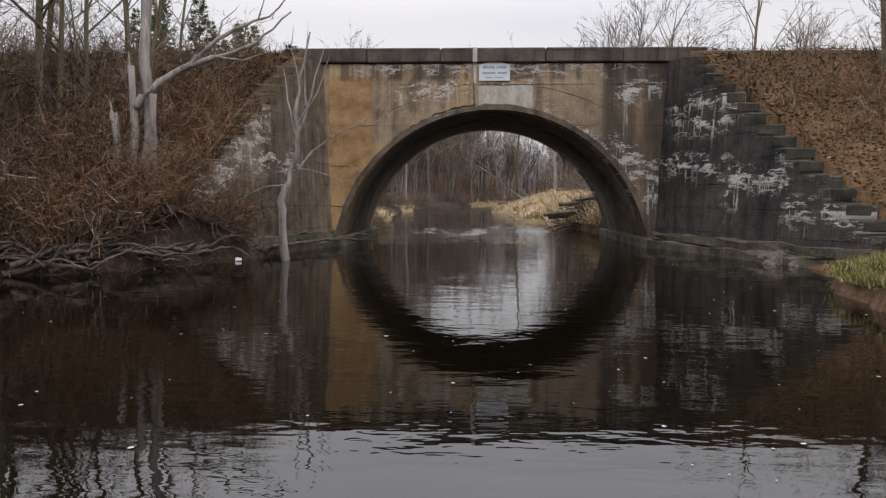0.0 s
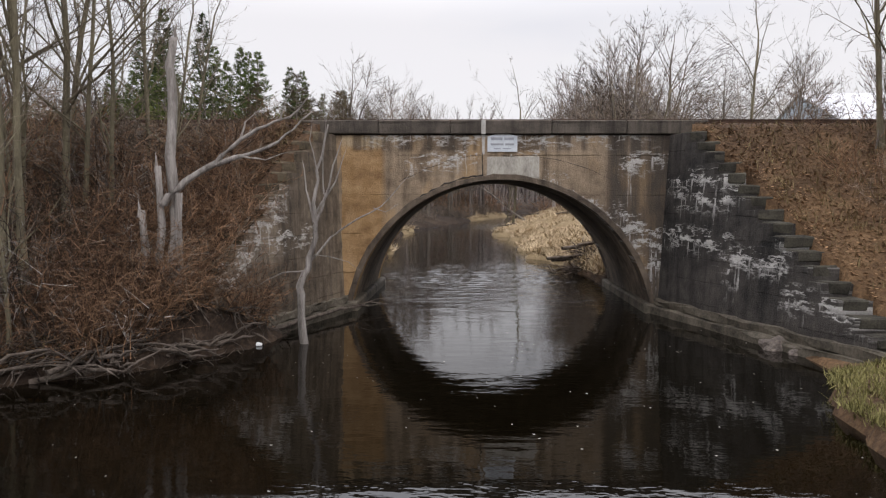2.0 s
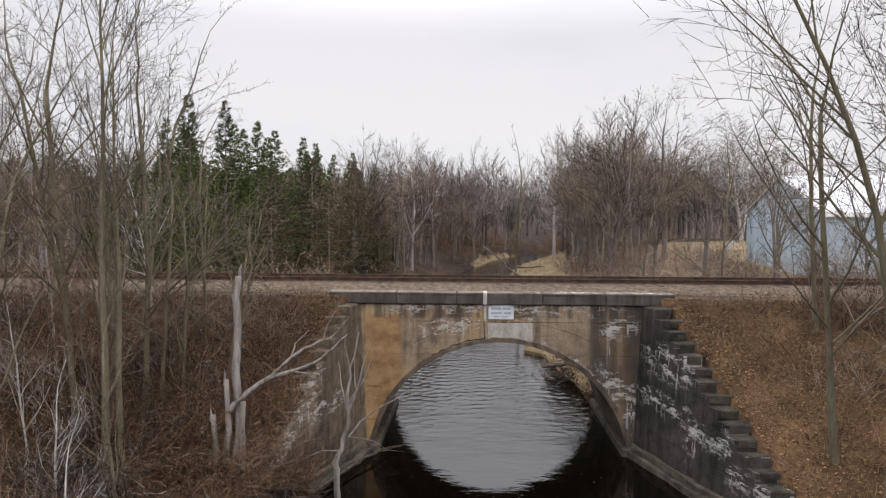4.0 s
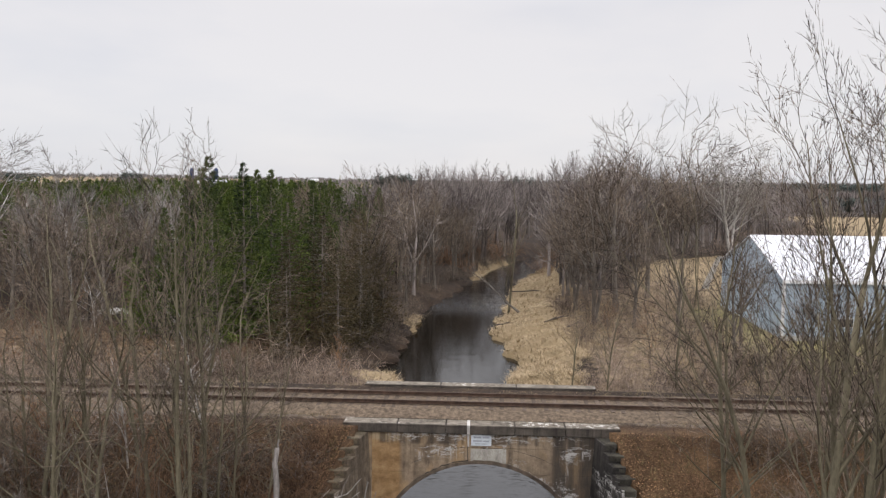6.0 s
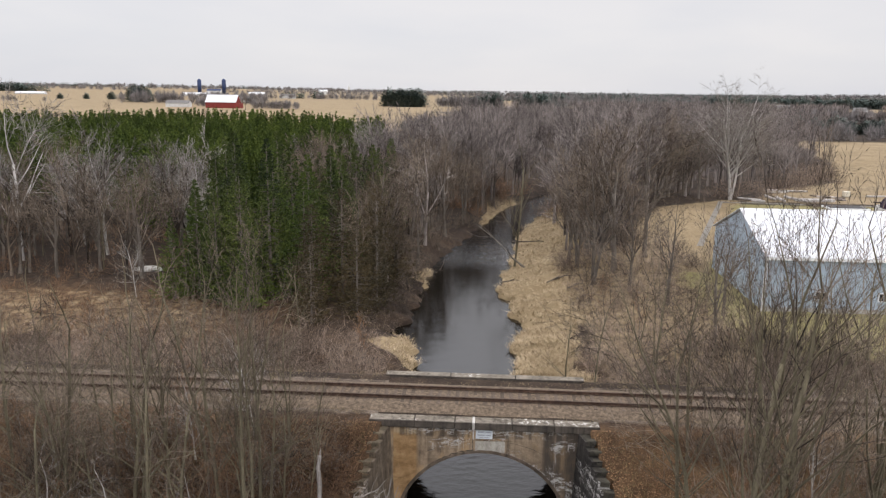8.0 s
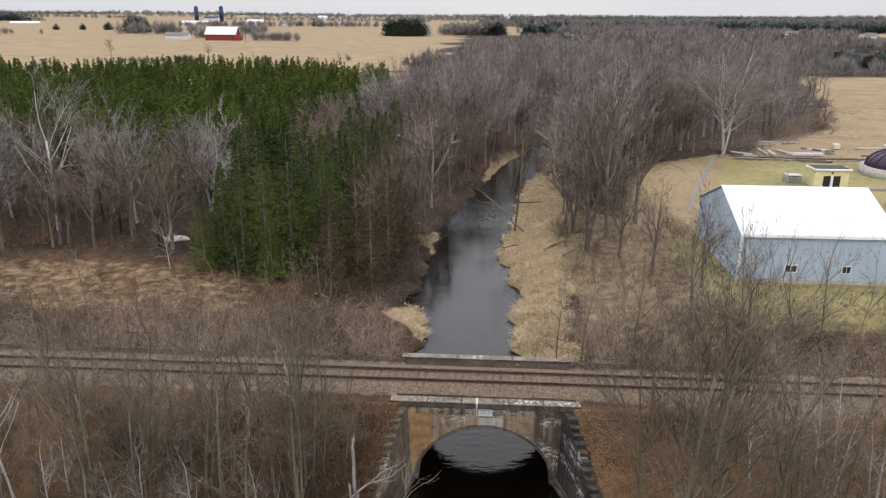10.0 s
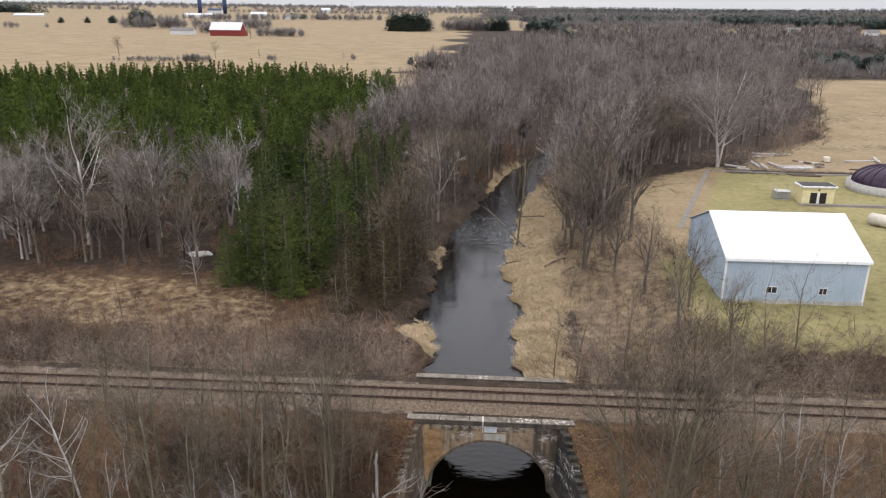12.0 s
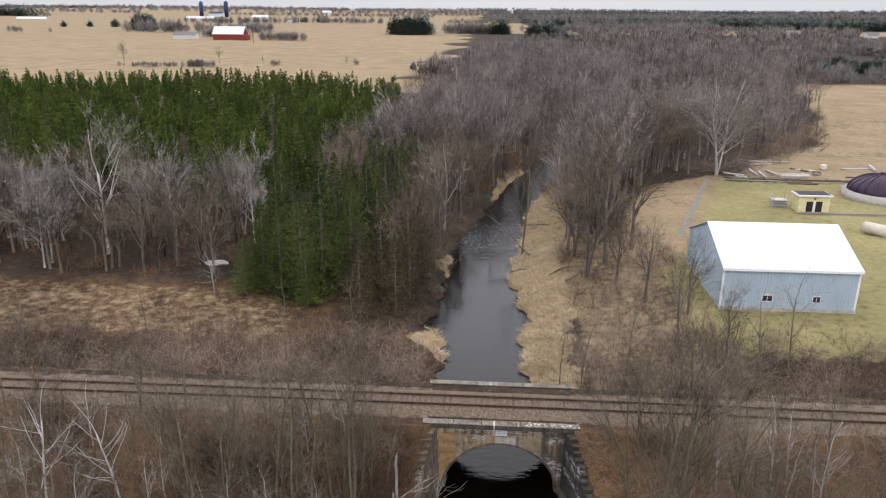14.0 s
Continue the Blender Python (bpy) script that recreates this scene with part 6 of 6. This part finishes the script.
# ---- the yard beyond the river ----
def gabled(name, label, category, x0, x1, y0, y1, z, eave, ridge, m_wall, m_roof, over=0.25, turn=0.0, group=""):
    """A plain gabled building whose ridge runs along its x: walls, roof slopes, trim."""
    cx, cy = (x0 + x1) / 2, (y0 + y1) / 2
    hx, hy = (x1 - x0) / 2, (y1 - y0) / 2
    ob = thing(name, label, category, (cx, cy, z), group, "", turn)
    he, hr = eave - z, ridge - z
    t = 0.15
    part("wall", boxed(-hx, hx, -hy, -hy + t, -0.4, he, 0.0), m_wall, ob)
    part("wall", boxed(-hx, hx, hy - t, hy, -0.4, he, 0.0), m_wall, ob)
    for sgn in (-1, 1):
        bm = bmesh.new()
        xa, xb = (sgn * hx, sgn * (hx - t))
        rings = [[bm.verts.new((x, y, zz)) for y, zz in ((-hy + t, -0.4), (hy - t, -0.4), (hy - t, he), (0, hr - 0.06), (-hy + t, he))] for x in (xa, xb)]
        bm.faces.new(rings[0])
        bm.faces.new(rings[1][::-1])
        for k in range(5):
            bm.faces.new((rings[0][k], rings[0][(k + 1) % 5], rings[1][(k + 1) % 5], rings[1][k]))
        bmesh.ops.recalc_face_normals(bm, faces=bm.faces)
        part("gable_wall", bm, m_wall, ob)
    slope = (hr - he) / hy
    for sgn in (-1, 1):
        bm = bmesh.new()
        ye = sgn * (hy + over)
        ze = he - slope * over
        vs = []
        for x in (-hx - over, hx + over):
            vs.append([bm.verts.new((x, y, zz)) for y, zz in ((0, hr), (ye, ze), (ye, ze + 0.12), (0, hr + 0.12))])
        for k in range(4):
            bm.faces.new((vs[0][k], vs[1][k], vs[1][(k + 1) % 4], vs[0][(k + 1) % 4]))
        bm.faces.new(vs[0])
        bm.faces.new(vs[1][::-1])
        bmesh.ops.recalc_face_normals(bm, faces=bm.faces)
        roof = part("roof", bm, m_roof, ob)
    return ob, hx, hy, he, hr, slope


shed, hx, hy, he, hr, slope = gabled("metal_shed", "large pale blue metal shed with a white roof", "shed", 26.75, 42.55, 31.9, 48.3, 4.0, 9.2, 12.45, M_SIDING, M_ROOFW)
for x in (-hx, hx):
    part("corner_trim", boxed(x - 0.12, x + 0.12, -hy - 0.04, -hy + 0.14, -0.3, he - 0.05), M_TRIM, shed, "white corner trim")
part("eave_trim", boxed(-hx - 0.25, hx + 0.25, -hy - 0.30, -hy - 0.22, he - 0.32, he - 0.02), M_TRIM, shed, "white eave trim")
for i in range(40):
    x = -hx + 0.3 + i * (2 * hx - 0.6) / 39
    part("siding_rib", boxed(x - 0.02, x + 0.02, -hy - 0.028, -hy + 0.01, -0.3, he - 0.33), M_SIDING, shed)
for i in range(24):
    y = -hy + 0.5 + i * (2 * hy - 1.0) / 23
    part("siding_rib", boxed(-hx - 0.028, -hx + 0.01, y - 0.02, y + 0.02, -0.3, he + (hy - abs(y)) * slope - 0.2), M_SIDING, shed)
for i in range(18):
    x = -hx + i * 2 * hx / 17
    bm = bmesh.new()
    vs = [bm.verts.new(p) for p in ((x - 0.025, -hy - 0.25, he - slope * 0.25 + 0.12), (x + 0.025, -hy - 0.25, he - slope * 0.25 + 0.12), (x + 0.025, 0, hr + 0.12), (x - 0.025, 0, hr + 0.12))]
    top = [bm.verts.new(v.co + Vector((0, 0, 0.035))) for v in vs]
    for k in range(4):
        bm.faces.new((vs[k], vs[(k + 1) % 4], top[(k + 1) % 4], top[k]))
    bm.faces.new(top)
    bmesh.ops.recalc_face_normals(bm, faces=bm.faces)
    part("roof_seam", bm, M_ROOFW, shed)
for x, w in ((-2.45, 1.15), (3.3, 0.8)):
    win = part("window", boxed(x - w / 2 - 0.08, x + w / 2 + 0.08, -hy - 0.07, -hy + 0.05, 1.0, 1.86, 0.01), M_TRIM, shed, "small dark sliding window")
    for sgn in (-1, 1):
        xa, xb = sorted((x + sgn * 0.03, x + sgn * w / 2))
        part("pane", boxed(xa, xb, -hy - 0.085, -hy - 0.06, 1.08, 1.78), M_GLASS, win)
part("base_strip", boxed(-hx - 0.03, hx + 0.03, -hy - 0.05, -hy + 0.05, -0.4, 0.18), M_GREY, shed)

def footpath(spots, label):
    """A thin concrete path over the lawn."""
    line = [Vector(p) for p in spots]
    bm = bmesh.new()
    rows = []
    for a, b in zip(line, line[1:]):
        side = Vector((-(b - a).y, (b - a).x)).normalized() * 0.42
        n = max(2, int((b - a).length / 2))
        for k in range(n + 1):
            p = a.lerp(b, k / n)
            z = put_down(p.x, p.y) + 0.07
            rows.append([bm.verts.new((q.x, q.y, zz)) for q, zz in ((p - side, z - 0.3), (p - side, z), (p + side, z), (p + side, z - 0.3))])
    for p, q in zip(rows, rows[1:]):
        for k in range(3):
            bm.faces.new((p[k], q[k], q[k + 1], p[k + 1]))
    bmesh.ops.recalc_face_normals(bm, faces=bm.faces)
    me = bpy.data.meshes.new("path")
    bm.to_mesh(me)
    bm.free()
    me.materials.append(plain("path_concrete", (0.15, 0.135, 0.115), (0.27, 0.25, 0.215), 1.2, 0.9))
    return tagged(new("path", me), label, "path", kind="structure")


footpath(((28.6, 60.0), (31.8, 69.0), (44.3, 102.9), (60.0, 101.6), (86.0, 99.4)), "narrow pale concrete path round the lawn")
footpath(((52.3, 76.4), (68.4, 77.0), (88.0, 77.4)), "narrow pale concrete path past the hut")
hut = thing("yellow_hut", "small yellow block hut with dark doors and flat roof", "hut", (55.8, 79.2, 4.15))
part("wall", boxed(-2.7, 2.7, -2.0, 0.9, -0.3, 3.0, 0.03), M_YELLOW, hut)
part("roof", boxed(-3.0, 3.0, -2.3, 1.2, 3.0, 3.28, 0.03), M_TRIM, hut, "white roof edge")
part("lamp", boxed(-0.12, 0.12, -2.22, -2.0, 2.5, 2.72, 0.02), M_DARK, hut, "small dark lamp over the doors")
part("door_post", boxed(-0.12, 0.22, -2.06, -1.96, 0.0, 2.2, 0.01), M_TRIM, hut, "white post between the doors")
part("roof_felt", boxed(-2.8, 2.8, -2.1, 1.0, 3.27, 3.32), M_DARK, hut, "dark roofing felt")
for x in (-0.75, 0.85):
    part("door", boxed(x - 0.55, x + 0.55, -2.05, -1.95, 0.0, 2.1, 0.01), M_DARK, hut, "dark door")
rack = thing("metal_rack", "pale metal steps and rails beside the hut", "rack", (50.9, 80.4, 4.2))
for k in range(5):
    part("shelf", boxed(-1.3, 1.3, -1.0, 1.0, 0.35 * k + 0.1, 0.35 * k + 0.2, 0.02), M_GREY, rack)
for x in (-1.3, 1.2):
    for y in (-1.0, 0.9):
        part("post", boxed(x, x + 0.1, y, y + 0.1, -0.1, 2.6), M_GREY, rack)

tank = thing("domed_tank", "round concrete tank under a dark purple ribbed dome", "tank", (72.9, 88.8, 4.1))
bm = bmesh.new()
bmesh.ops.create_cone(bm, cap_ends=True, segments=48, radius1=6.7, radius2=6.7, depth=2.1)
bmesh.ops.translate(bm, vec=(0, 0, 0.65), verts=bm.verts)
part("ring_wall", bm, M_GREY, tank, "grey concrete ring wall", True)
bm = bmesh.new()
bmesh.ops.create_uvsphere(bm, u_segments=48, v_segments=24, radius=1.0)
bmesh.ops.delete(bm, geom=[v for v in bm.verts if v.co.z < -0.02], context="VERTS")
for v in bm.verts:
    v.co = Vector((v.co.x * 5.9, v.co.y * 5.9, v.co.z * 3.3 + 1.6))
part("dome", bm, M_DOME, tank, "dark purple dome", True)
for k in range(20):
    w = Wood()
    a = 2 * math.pi * k / 20
    w.tube([Vector((5.94 * math.cos(e) * math.cos(a), 5.94 * math.cos(e) * math.sin(a), 3.34 * math.sin(e) + 1.6)) for e in np.linspace(0.02, 1.5, 9)], [0.1] * 9, 5)
    part_of("rib", tri_mesh("rib", w.V, w.T, M_DOME), tank)
part("cap", boxed(-0.55, 0.55, -0.55, 0.55, 4.75, 5.3, 0.15), M_DOME, tank)

cyl = thing("storage_tank", "cream cylindrical tank lying on the gravel", "tank", (60.2, 64.0, 4.15), turn=-48)
bm = bmesh.new()
bmesh.ops.create_cone(bm, cap_ends=True, segments=28, radius1=0.95, radius2=0.95, depth=3.9)
bmesh.ops.bevel(bm, geom=[e for e in bm.edges if abs(e.verts[0].co.z - e.verts[1].co.z) < 0.01], offset=0.22, segments=3, affect="EDGES")
bmesh.ops.rotate(bm, cent=(0, 0, 0), matrix=Matrix.Rotation(math.pi / 2, 3, "Y"), verts=bm.verts)
bmesh.ops.translate(bm, vec=(0, 0, 1.05), verts=bm.verts)
part("shell", bm, M_TANK, cyl, "", True)
for x in (-1.4, 1.4):
    part("cradle", boxed(x - 0.15, x + 0.15, -0.8, 0.8, -0.2, 0.35, 0.02), M_GREY, cyl)

for xa, ya, xb, yb, g, mat in ((59.7, 123.2, 68.2, 121.7, 0.22, M_BARKW), (58.7, 119.0, 63.8, 120.7, 0.16, M_BARKW), (56.1, 112.4, 55.7, 106.1, 0.30, M_BARKW), (57.3, 109.8, 56.9, 104.6, 0.32, M_BARKW), (59.5, 111.4, 60.5, 106.6, 0.28, M_BARKW), (49.2, 108.3, 53.1, 106.4, 0.20, M_BARKW),
                               (51.0, 105.4, 52.9, 103.8, 0.24, M_BARKW), (65.8, 114.7, 68.5, 111.5, 0.24, M_DRIFT), (66.4, 113.0, 70.2, 112.2, 0.20, M_BARKW), (77.0, 114.8, 84.1, 116.4, 0.20, M_BARKW), (85.2, 119.0, 83.6, 113.4, 0.36, M_BARKW), (74.3, 106.4, 77.6, 106.0, 0.18, M_DRIFT), (69.0, 110.6, 70.4, 109.6, 0.30, M_DRIFT)):
    za, zb = put_down(xa, ya) + g * 0.8, put_down(xb, yb) + g * 0.8
    limb_thing("timber_log", "pale stripped log lying in the yard" if mat is M_BARKW else "brown log lying in the yard", "log", [([(xa, ya, za), (xb, yb, zb)], g, g * 0.85)], mat, "logs in the yard", 9)


def plank_stack(x, y, rows, length, label, mat, turn):
    """Boards stacked flat on the ground, a little out of line."""
    q = random.Random(int(x))
    ob = thing("plank_stack", label, "planks", (x, y, put_down(x, y)), turn=turn)
    for k in range(rows):
        for j in range(4):
            dx, dy = q.uniform(-0.5, 0.5), j * 0.62 - 0.9 + q.uniform(-0.08, 0.08)
            part("plank", boxed(dx - length / 2, dx + length / 2, dy, dy + 0.5, 0.02 + 0.14 * k, 0.15 + 0.14 * k, 0.01, 0.02, k * 4 + j), mat, ob)


plank_stack(63.4, 106.0, 3, 6.4, "stack of pale sawn boards lying in the yard", M_BARKW, 8)
plank_stack(62.3, 99.8, 1, 5.6, "dark weathered boards lying flat in the yard", M_TIE, 2)
boulder("rubble_heap", "dark heap of rubble beside the logs", 69.0, 108.3, 4.5, 1.0, 0.6, 0.5, 21, M_ROCK)
crate = thing("white_crate", "white bulk container beside the logs", "crate", (72.9, 114.6, put_down(72.9, 114.6)))
part("body", boxed(-0.6, 0.6, -0.55, 0.55, 0.12, 1.15, 0.06), M_TANK, crate)
part("pallet", boxed(-0.65, 0.65, -0.6, 0.6, -0.1, 0.12, 0.02), M_TIE, crate)
boulder("tarpaulin", "pale grey tarpaulin heap at the wood's edge", -41.5, 47.4, put_down(-41.5, 47.4) + 0.1, 1.5, 0.8, 0.5, 33, M_GREY)

# ---- farmland in the distance ----
barn, *_ = gabled("red_barn", "red barn with a white metal roof in the field", "barn", -284, -253, 695, 711, put_down(-268, 700), put_down(-268, 700) + 6.0, put_down(-268, 700) + 13, M_RED, M_ROOFW, 0.5)
part("lean_to", boxed(14.5, 19, -9, 4, -0.5, 5.0), M_RED, barn)


def silo(x, y, h, rad):
    ob = thing("silo", "tall dark blue farm silo", "silo", (x, y, put_down(x, y)), "farm silos")
    bm = bmesh.new()
    bmesh.ops.create_cone(bm, cap_ends=True, segments=20, radius1=rad, radius2=rad, depth=h)
    bmesh.ops.translate(bm, vec=(0, 0, h / 2 - 0.5), verts=bm.verts)
    part("body", bm, M_BLUE, ob, "", True)
    bm = bmesh.new()
    bmesh.ops.create_cone(bm, cap_ends=True, segments=20, radius1=rad * 1.03, radius2=rad * 0.2, depth=rad * 0.7)
    bmesh.ops.translate(bm, vec=(0, 0, h - 0.5 + rad * 0.35), verts=bm.verts)
    part("cap", bm, M_BLUE, ob)


silo(-706, 1752, 33, 4.8)
silo(-655, 1780, 34, 5.0)
for i, (x, y, w, d, h, m_w, m_r) in enumerate(((-672, 1760, 34, 14, 8, M_HOUSE, M_BLUE), (-610, 1500, 62, 12, 4, M_HOUSE, M_ROOFW), (-528, 1640, 36, 12, 5, M_HOUSE, M_ROOFW), (-905, 1390, 60, 10, 2, M_HOUSE, M_ROOFW), (-469, 2060, 24, 14, 9, M_HOUSE, M_ROOFW), (-400, 1430, 30, 12, 5, M_HOUSE, M_SHING),
                                           (-345, 1010, 16, 10, 5, M_HOUSE, M_SHING), (356, 890, 16, 9, 6, M_HOUSE, M_SHING), (455, 905, 14, 9, 4, M_HOUSE, M_SHING), (-132, 960, 16, 8, 3, M_RED, M_SHING), (-320, 715, 24, 9, 4, M_HOUSE, M_SHING))):
    z = put_down(x, y)
    gabled("farm_building", "pale farm building among the distant fields" if m_w is M_HOUSE else "small dark red field barn", "building", x - w / 2, x + w / 2, y - d / 2, y + d / 2, z, z + h, z + h + d * 0.3, m_w, m_r, 0.4, 0.0, "distant farm buildings")
steeple = thing("steeple", "white church steeple on the horizon", "steeple", (-467, 2440, put_down(-467, 2440)))
part("tower", boxed(-4, 4, -4, 4, -1, 16), M_HOUSE, steeple)
bm = bmesh.new()
bmesh.ops.create_cone(bm, cap_ends=True, segments=8, radius1=4.4, radius2=0.1, depth=14)
bmesh.ops.translate(bm, vec=(0, 0, 23), verts=bm.verts)
part("spire", bm, M_HOUSE, steeple)


def clump(seed, n=70, fat=1.0):
    """A far tree's crown, as spiky sprays round an uneven dome."""
    q = random.Random(seed)
    V, T = [], []
    for _ in range(n):
        u, w = q.random() ** 0.6, q.uniform(0, 6.3)
        rad = 4.2 * u * q.uniform(0.8, 1.1)
        top = 9.5 * (1 - 0.55 * u * u) * q.uniform(0.75, 1.08)
        p = Vector((rad * math.cos(w), rad * math.sin(w), top * q.uniform(0.0, 0.85)))
        d = Vector((math.cos(w) * 0.9 + q.gauss(0, 0.4), math.sin(w) * 0.9 + q.gauss(0, 0.4), 0.6)) * q.uniform(0.7, 1.3)
        s = Vector((-math.sin(w), math.cos(w), 0.2)) * q.uniform(0.7, 1.3) * fat
        m = len(V)
        V += [tuple(p - s), tuple(p + s), tuple(p + d)]
        T.append((m, m + 1, m + 2))
    V += [(0.25, 0, -1), (-0.2, 0.2, -1), (-0.2, -0.2, -1), (0, 0, 8)]
    m = len(V)
    T += [(m - 4, m - 3, m - 1), (m - 3, m - 2, m - 1), (m - 2, m - 4, m - 1)]
    return np.array(V), np.array(T)


def far_bare(seed, n=75, fat=1.0):
    """A far leafless tree: a haze of fine upright twigs over a stem."""
    q = random.Random(seed)
    V, T = [], []
    for _ in range(n):
        u, w = q.random() ** 0.55, q.uniform(0, 6.3)
        rad = 4.0 * u
        h = q.uniform(0.02, 1.0) * 10.5 * (1 - 0.45 * u * u)
        p = Vector((rad * math.cos(w) * 0.75, rad * math.sin(w) * 0.75, h * 0.55))
        d = Vector((math.cos(w) * 0.35 * rad, math.sin(w) * 0.35 * rad, h * q.uniform(0.3, 0.5)))
        s = Vector((-math.sin(w), math.cos(w), 0)) * q.uniform(0.2, 0.42) * fat
        m = len(V)
        V += [tuple(p - s), tuple(p + s), tuple(p + d)]
        T.append((m, m + 1, m + 2))
    V += [(0.25, 0, -1), (-0.2, 0.2, -1), (-0.2, -0.2, -1), (0, 0, 8)]
    m = len(V)
    T += [(m - 4, m - 3, m - 1), (m - 3, m - 2, m - 1), (m - 2, m - 4, m - 1)]
    return np.array(V), np.array(T)


bares = [far_bare(s) for s in (411, 412, 413)] + [far_bare(s, 190, 0.42) for s in (414, 415, 416)]
clumps = [clump(s) for s in (401, 402, 403)] + [clump(s, 420, 0.42) for s in (404, 405, 406)]
r = random.Random(41)
spots, dark_spots = [], []
COPSES = ((-33, 932, 50, 20, 5, 1.75, 0), (-213, 700, 34, 13, 5, 1.05, 0), (-330, 905, 30, 26, 8, 1.7, 0), (-430, 900, 26, 22, 8, 2.0, 0), (-300, 760, 20, 14, 4, 1.2, 0), (-208, 384, 26, 9, 2.2, 0.40, 0), (-180, 388, 30, 7, 2.2, 0.52, 0), (-610, 840, 12, 40, 3, 1.1, 0), (-480, 1335, 60, 60, 8, 1.5, 0),
          (-300, 1400, 40, 45, 8, 1.5, 0), (90, 1010, 34, 30, 12, 1.8, 0), (190, 1060, 60, 70, 30, 1.9, 0), (170, 345, 26, 18, 6, 1.15, 0), (230, 360, 22, 18, 6, 1.15, 0), (300, 560, 30, 36, 8, 1.3, 0), (-135, 404, 5, 1.5, 1.2, 0.55, 0), (-88, 416, 3, 1, 1, 0.45, 0),
          (-106, 882, 26, 11, 5, 2.6, 1), (62, 800, 24, 11, 8, 2.2, 1), (6, 932, 10, 8, 4, 2.0, 1), (-470, 950, 6, 8, 4, 2.9, 1), (-577, 1074, 2, 2, 2, 1.4, 1), (-617, 1074, 2, 2, 2, 1.3, 1), (-650, 1060, 2, 2, 2, 1.3, 1), (-1110, 1612, 70, 60, 12, 2.3, 1), (-395, 1440, 10, 12, 5, 1.7, 1), (-345, 1445, 6, 5, 3, 2.0, 1),
          (-48, 388, 2, 0.8, 0.8, 0.62, 1), (200, 400, 18, 16, 4, 1.15, 1), (270, 415, 20, 16, 4, 1.25, 1), (560, 1180, 90, 90, 20, 2.0, 1), (800, 1300, 70, 90, 20, 2.1, 1), (420, 1250, 50, 50, 20, 2.0, 1), (150, 1180, 30, 40, 12, 2.0, 1))
for bx, by, n, wx, wy, s, dark in COPSES:
    for _ in range(n):
        x, y = bx + max(-1.8, min(1.8, r.gauss(0, 1))) * wx, by + r.gauss(0, wy)
        k = s * r.uniform(0.75, 1.15)
        (dark_spots if dark else spots).append((r.randrange(3) + (3 if y < 1250 else 0), x, y, put_down(x, y), r.uniform(0, 6.3), k, k))
for row in range(9):
    d = 1500 + 190 * row + 18 * row * row
    x = -0.72 * d
    while x < 0.75 * d:
        run, gap = r.uniform(200, 700) * (1.6 if x > 0 else 1.0), r.uniform(60, 420) * (0.3 if x > 0 else 0.9)
        pine = r.random() < (0.45 if x > 0 else 0.25)
        q = x
        while q < x + run:
            k = r.uniform(0.9, 1.4)
            y = d + 40 * math.sin(q * 0.004 + row) + r.gauss(0, 10)
            if x > -300 or row > 1:
                (dark_spots if pine else spots).append((r.randrange(3), q, y, put_down(q, y), r.uniform(0, 6.3), k * (1.7 if row < 3 else 2.8), k * (1.2 if row < 3 else 1.5)))
            q += r.uniform(7, 13) * (1 if row < 3 else 1.9)
        x += run + gap * (1 if row < 3 else 0.2)
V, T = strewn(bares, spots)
tagged(new("far_trees", tri_mesh("far_trees", V, T, M_FARHAZE)), "distant tree lines and copses among the fields, haze-grey in colour", "woods", kind="stuff")
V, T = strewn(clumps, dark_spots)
tagged(new("far_conifers", tri_mesh("far_conifers", V, T, M_PINEHAZE)), "dark distant conifer belts and copses, blue-green with haze in their colour", "woods", kind="stuff")
spots = []
for i in range(2300):
    y = 330 + 800 * r.random() ** 1.25
    x0 = float(np.interp(y, [330, 390, 920, 1300], [-42, -40, 92, 190]))
    x = x0 + (0.80 * y + 40 - x0) * r.random()
    if x > 0.50 * y - 10 and math.sin(x * 0.021 + 1) + math.sin(y * 0.017 + x * 0.011) < 0.3 or x > 130 and 440 < y < 480:
        continue
    k = r.uniform(0.95, 1.4)
    spots.append((r.randrange(3) + (3 if y < 700 else 0), x, y, put_down(x, y), r.uniform(0, 6.3), k * 1.15, k))
V, T = strewn(bares, spots)
tagged(new("far_woods", tri_mesh("far_woods", V, T, M_BUD)), "leafless woods that reach to the far fields", "woods", kind="stuff")
for key, x, y, size in (("mid1", -175, 415, 0.8), ("sap0", -146, 411, 1.0), ("sap1", -95, 421, 0.9), ("mid0", -240, 420, 0.9), ("mid3", -225, 640, 1.0), ("mid1", 95, 172, 0.7), ("mid0", 130, 260, 0.8), ("sap0", 105, 200, 0.8)):
    plant(key, x, y, size, name="field_tree")
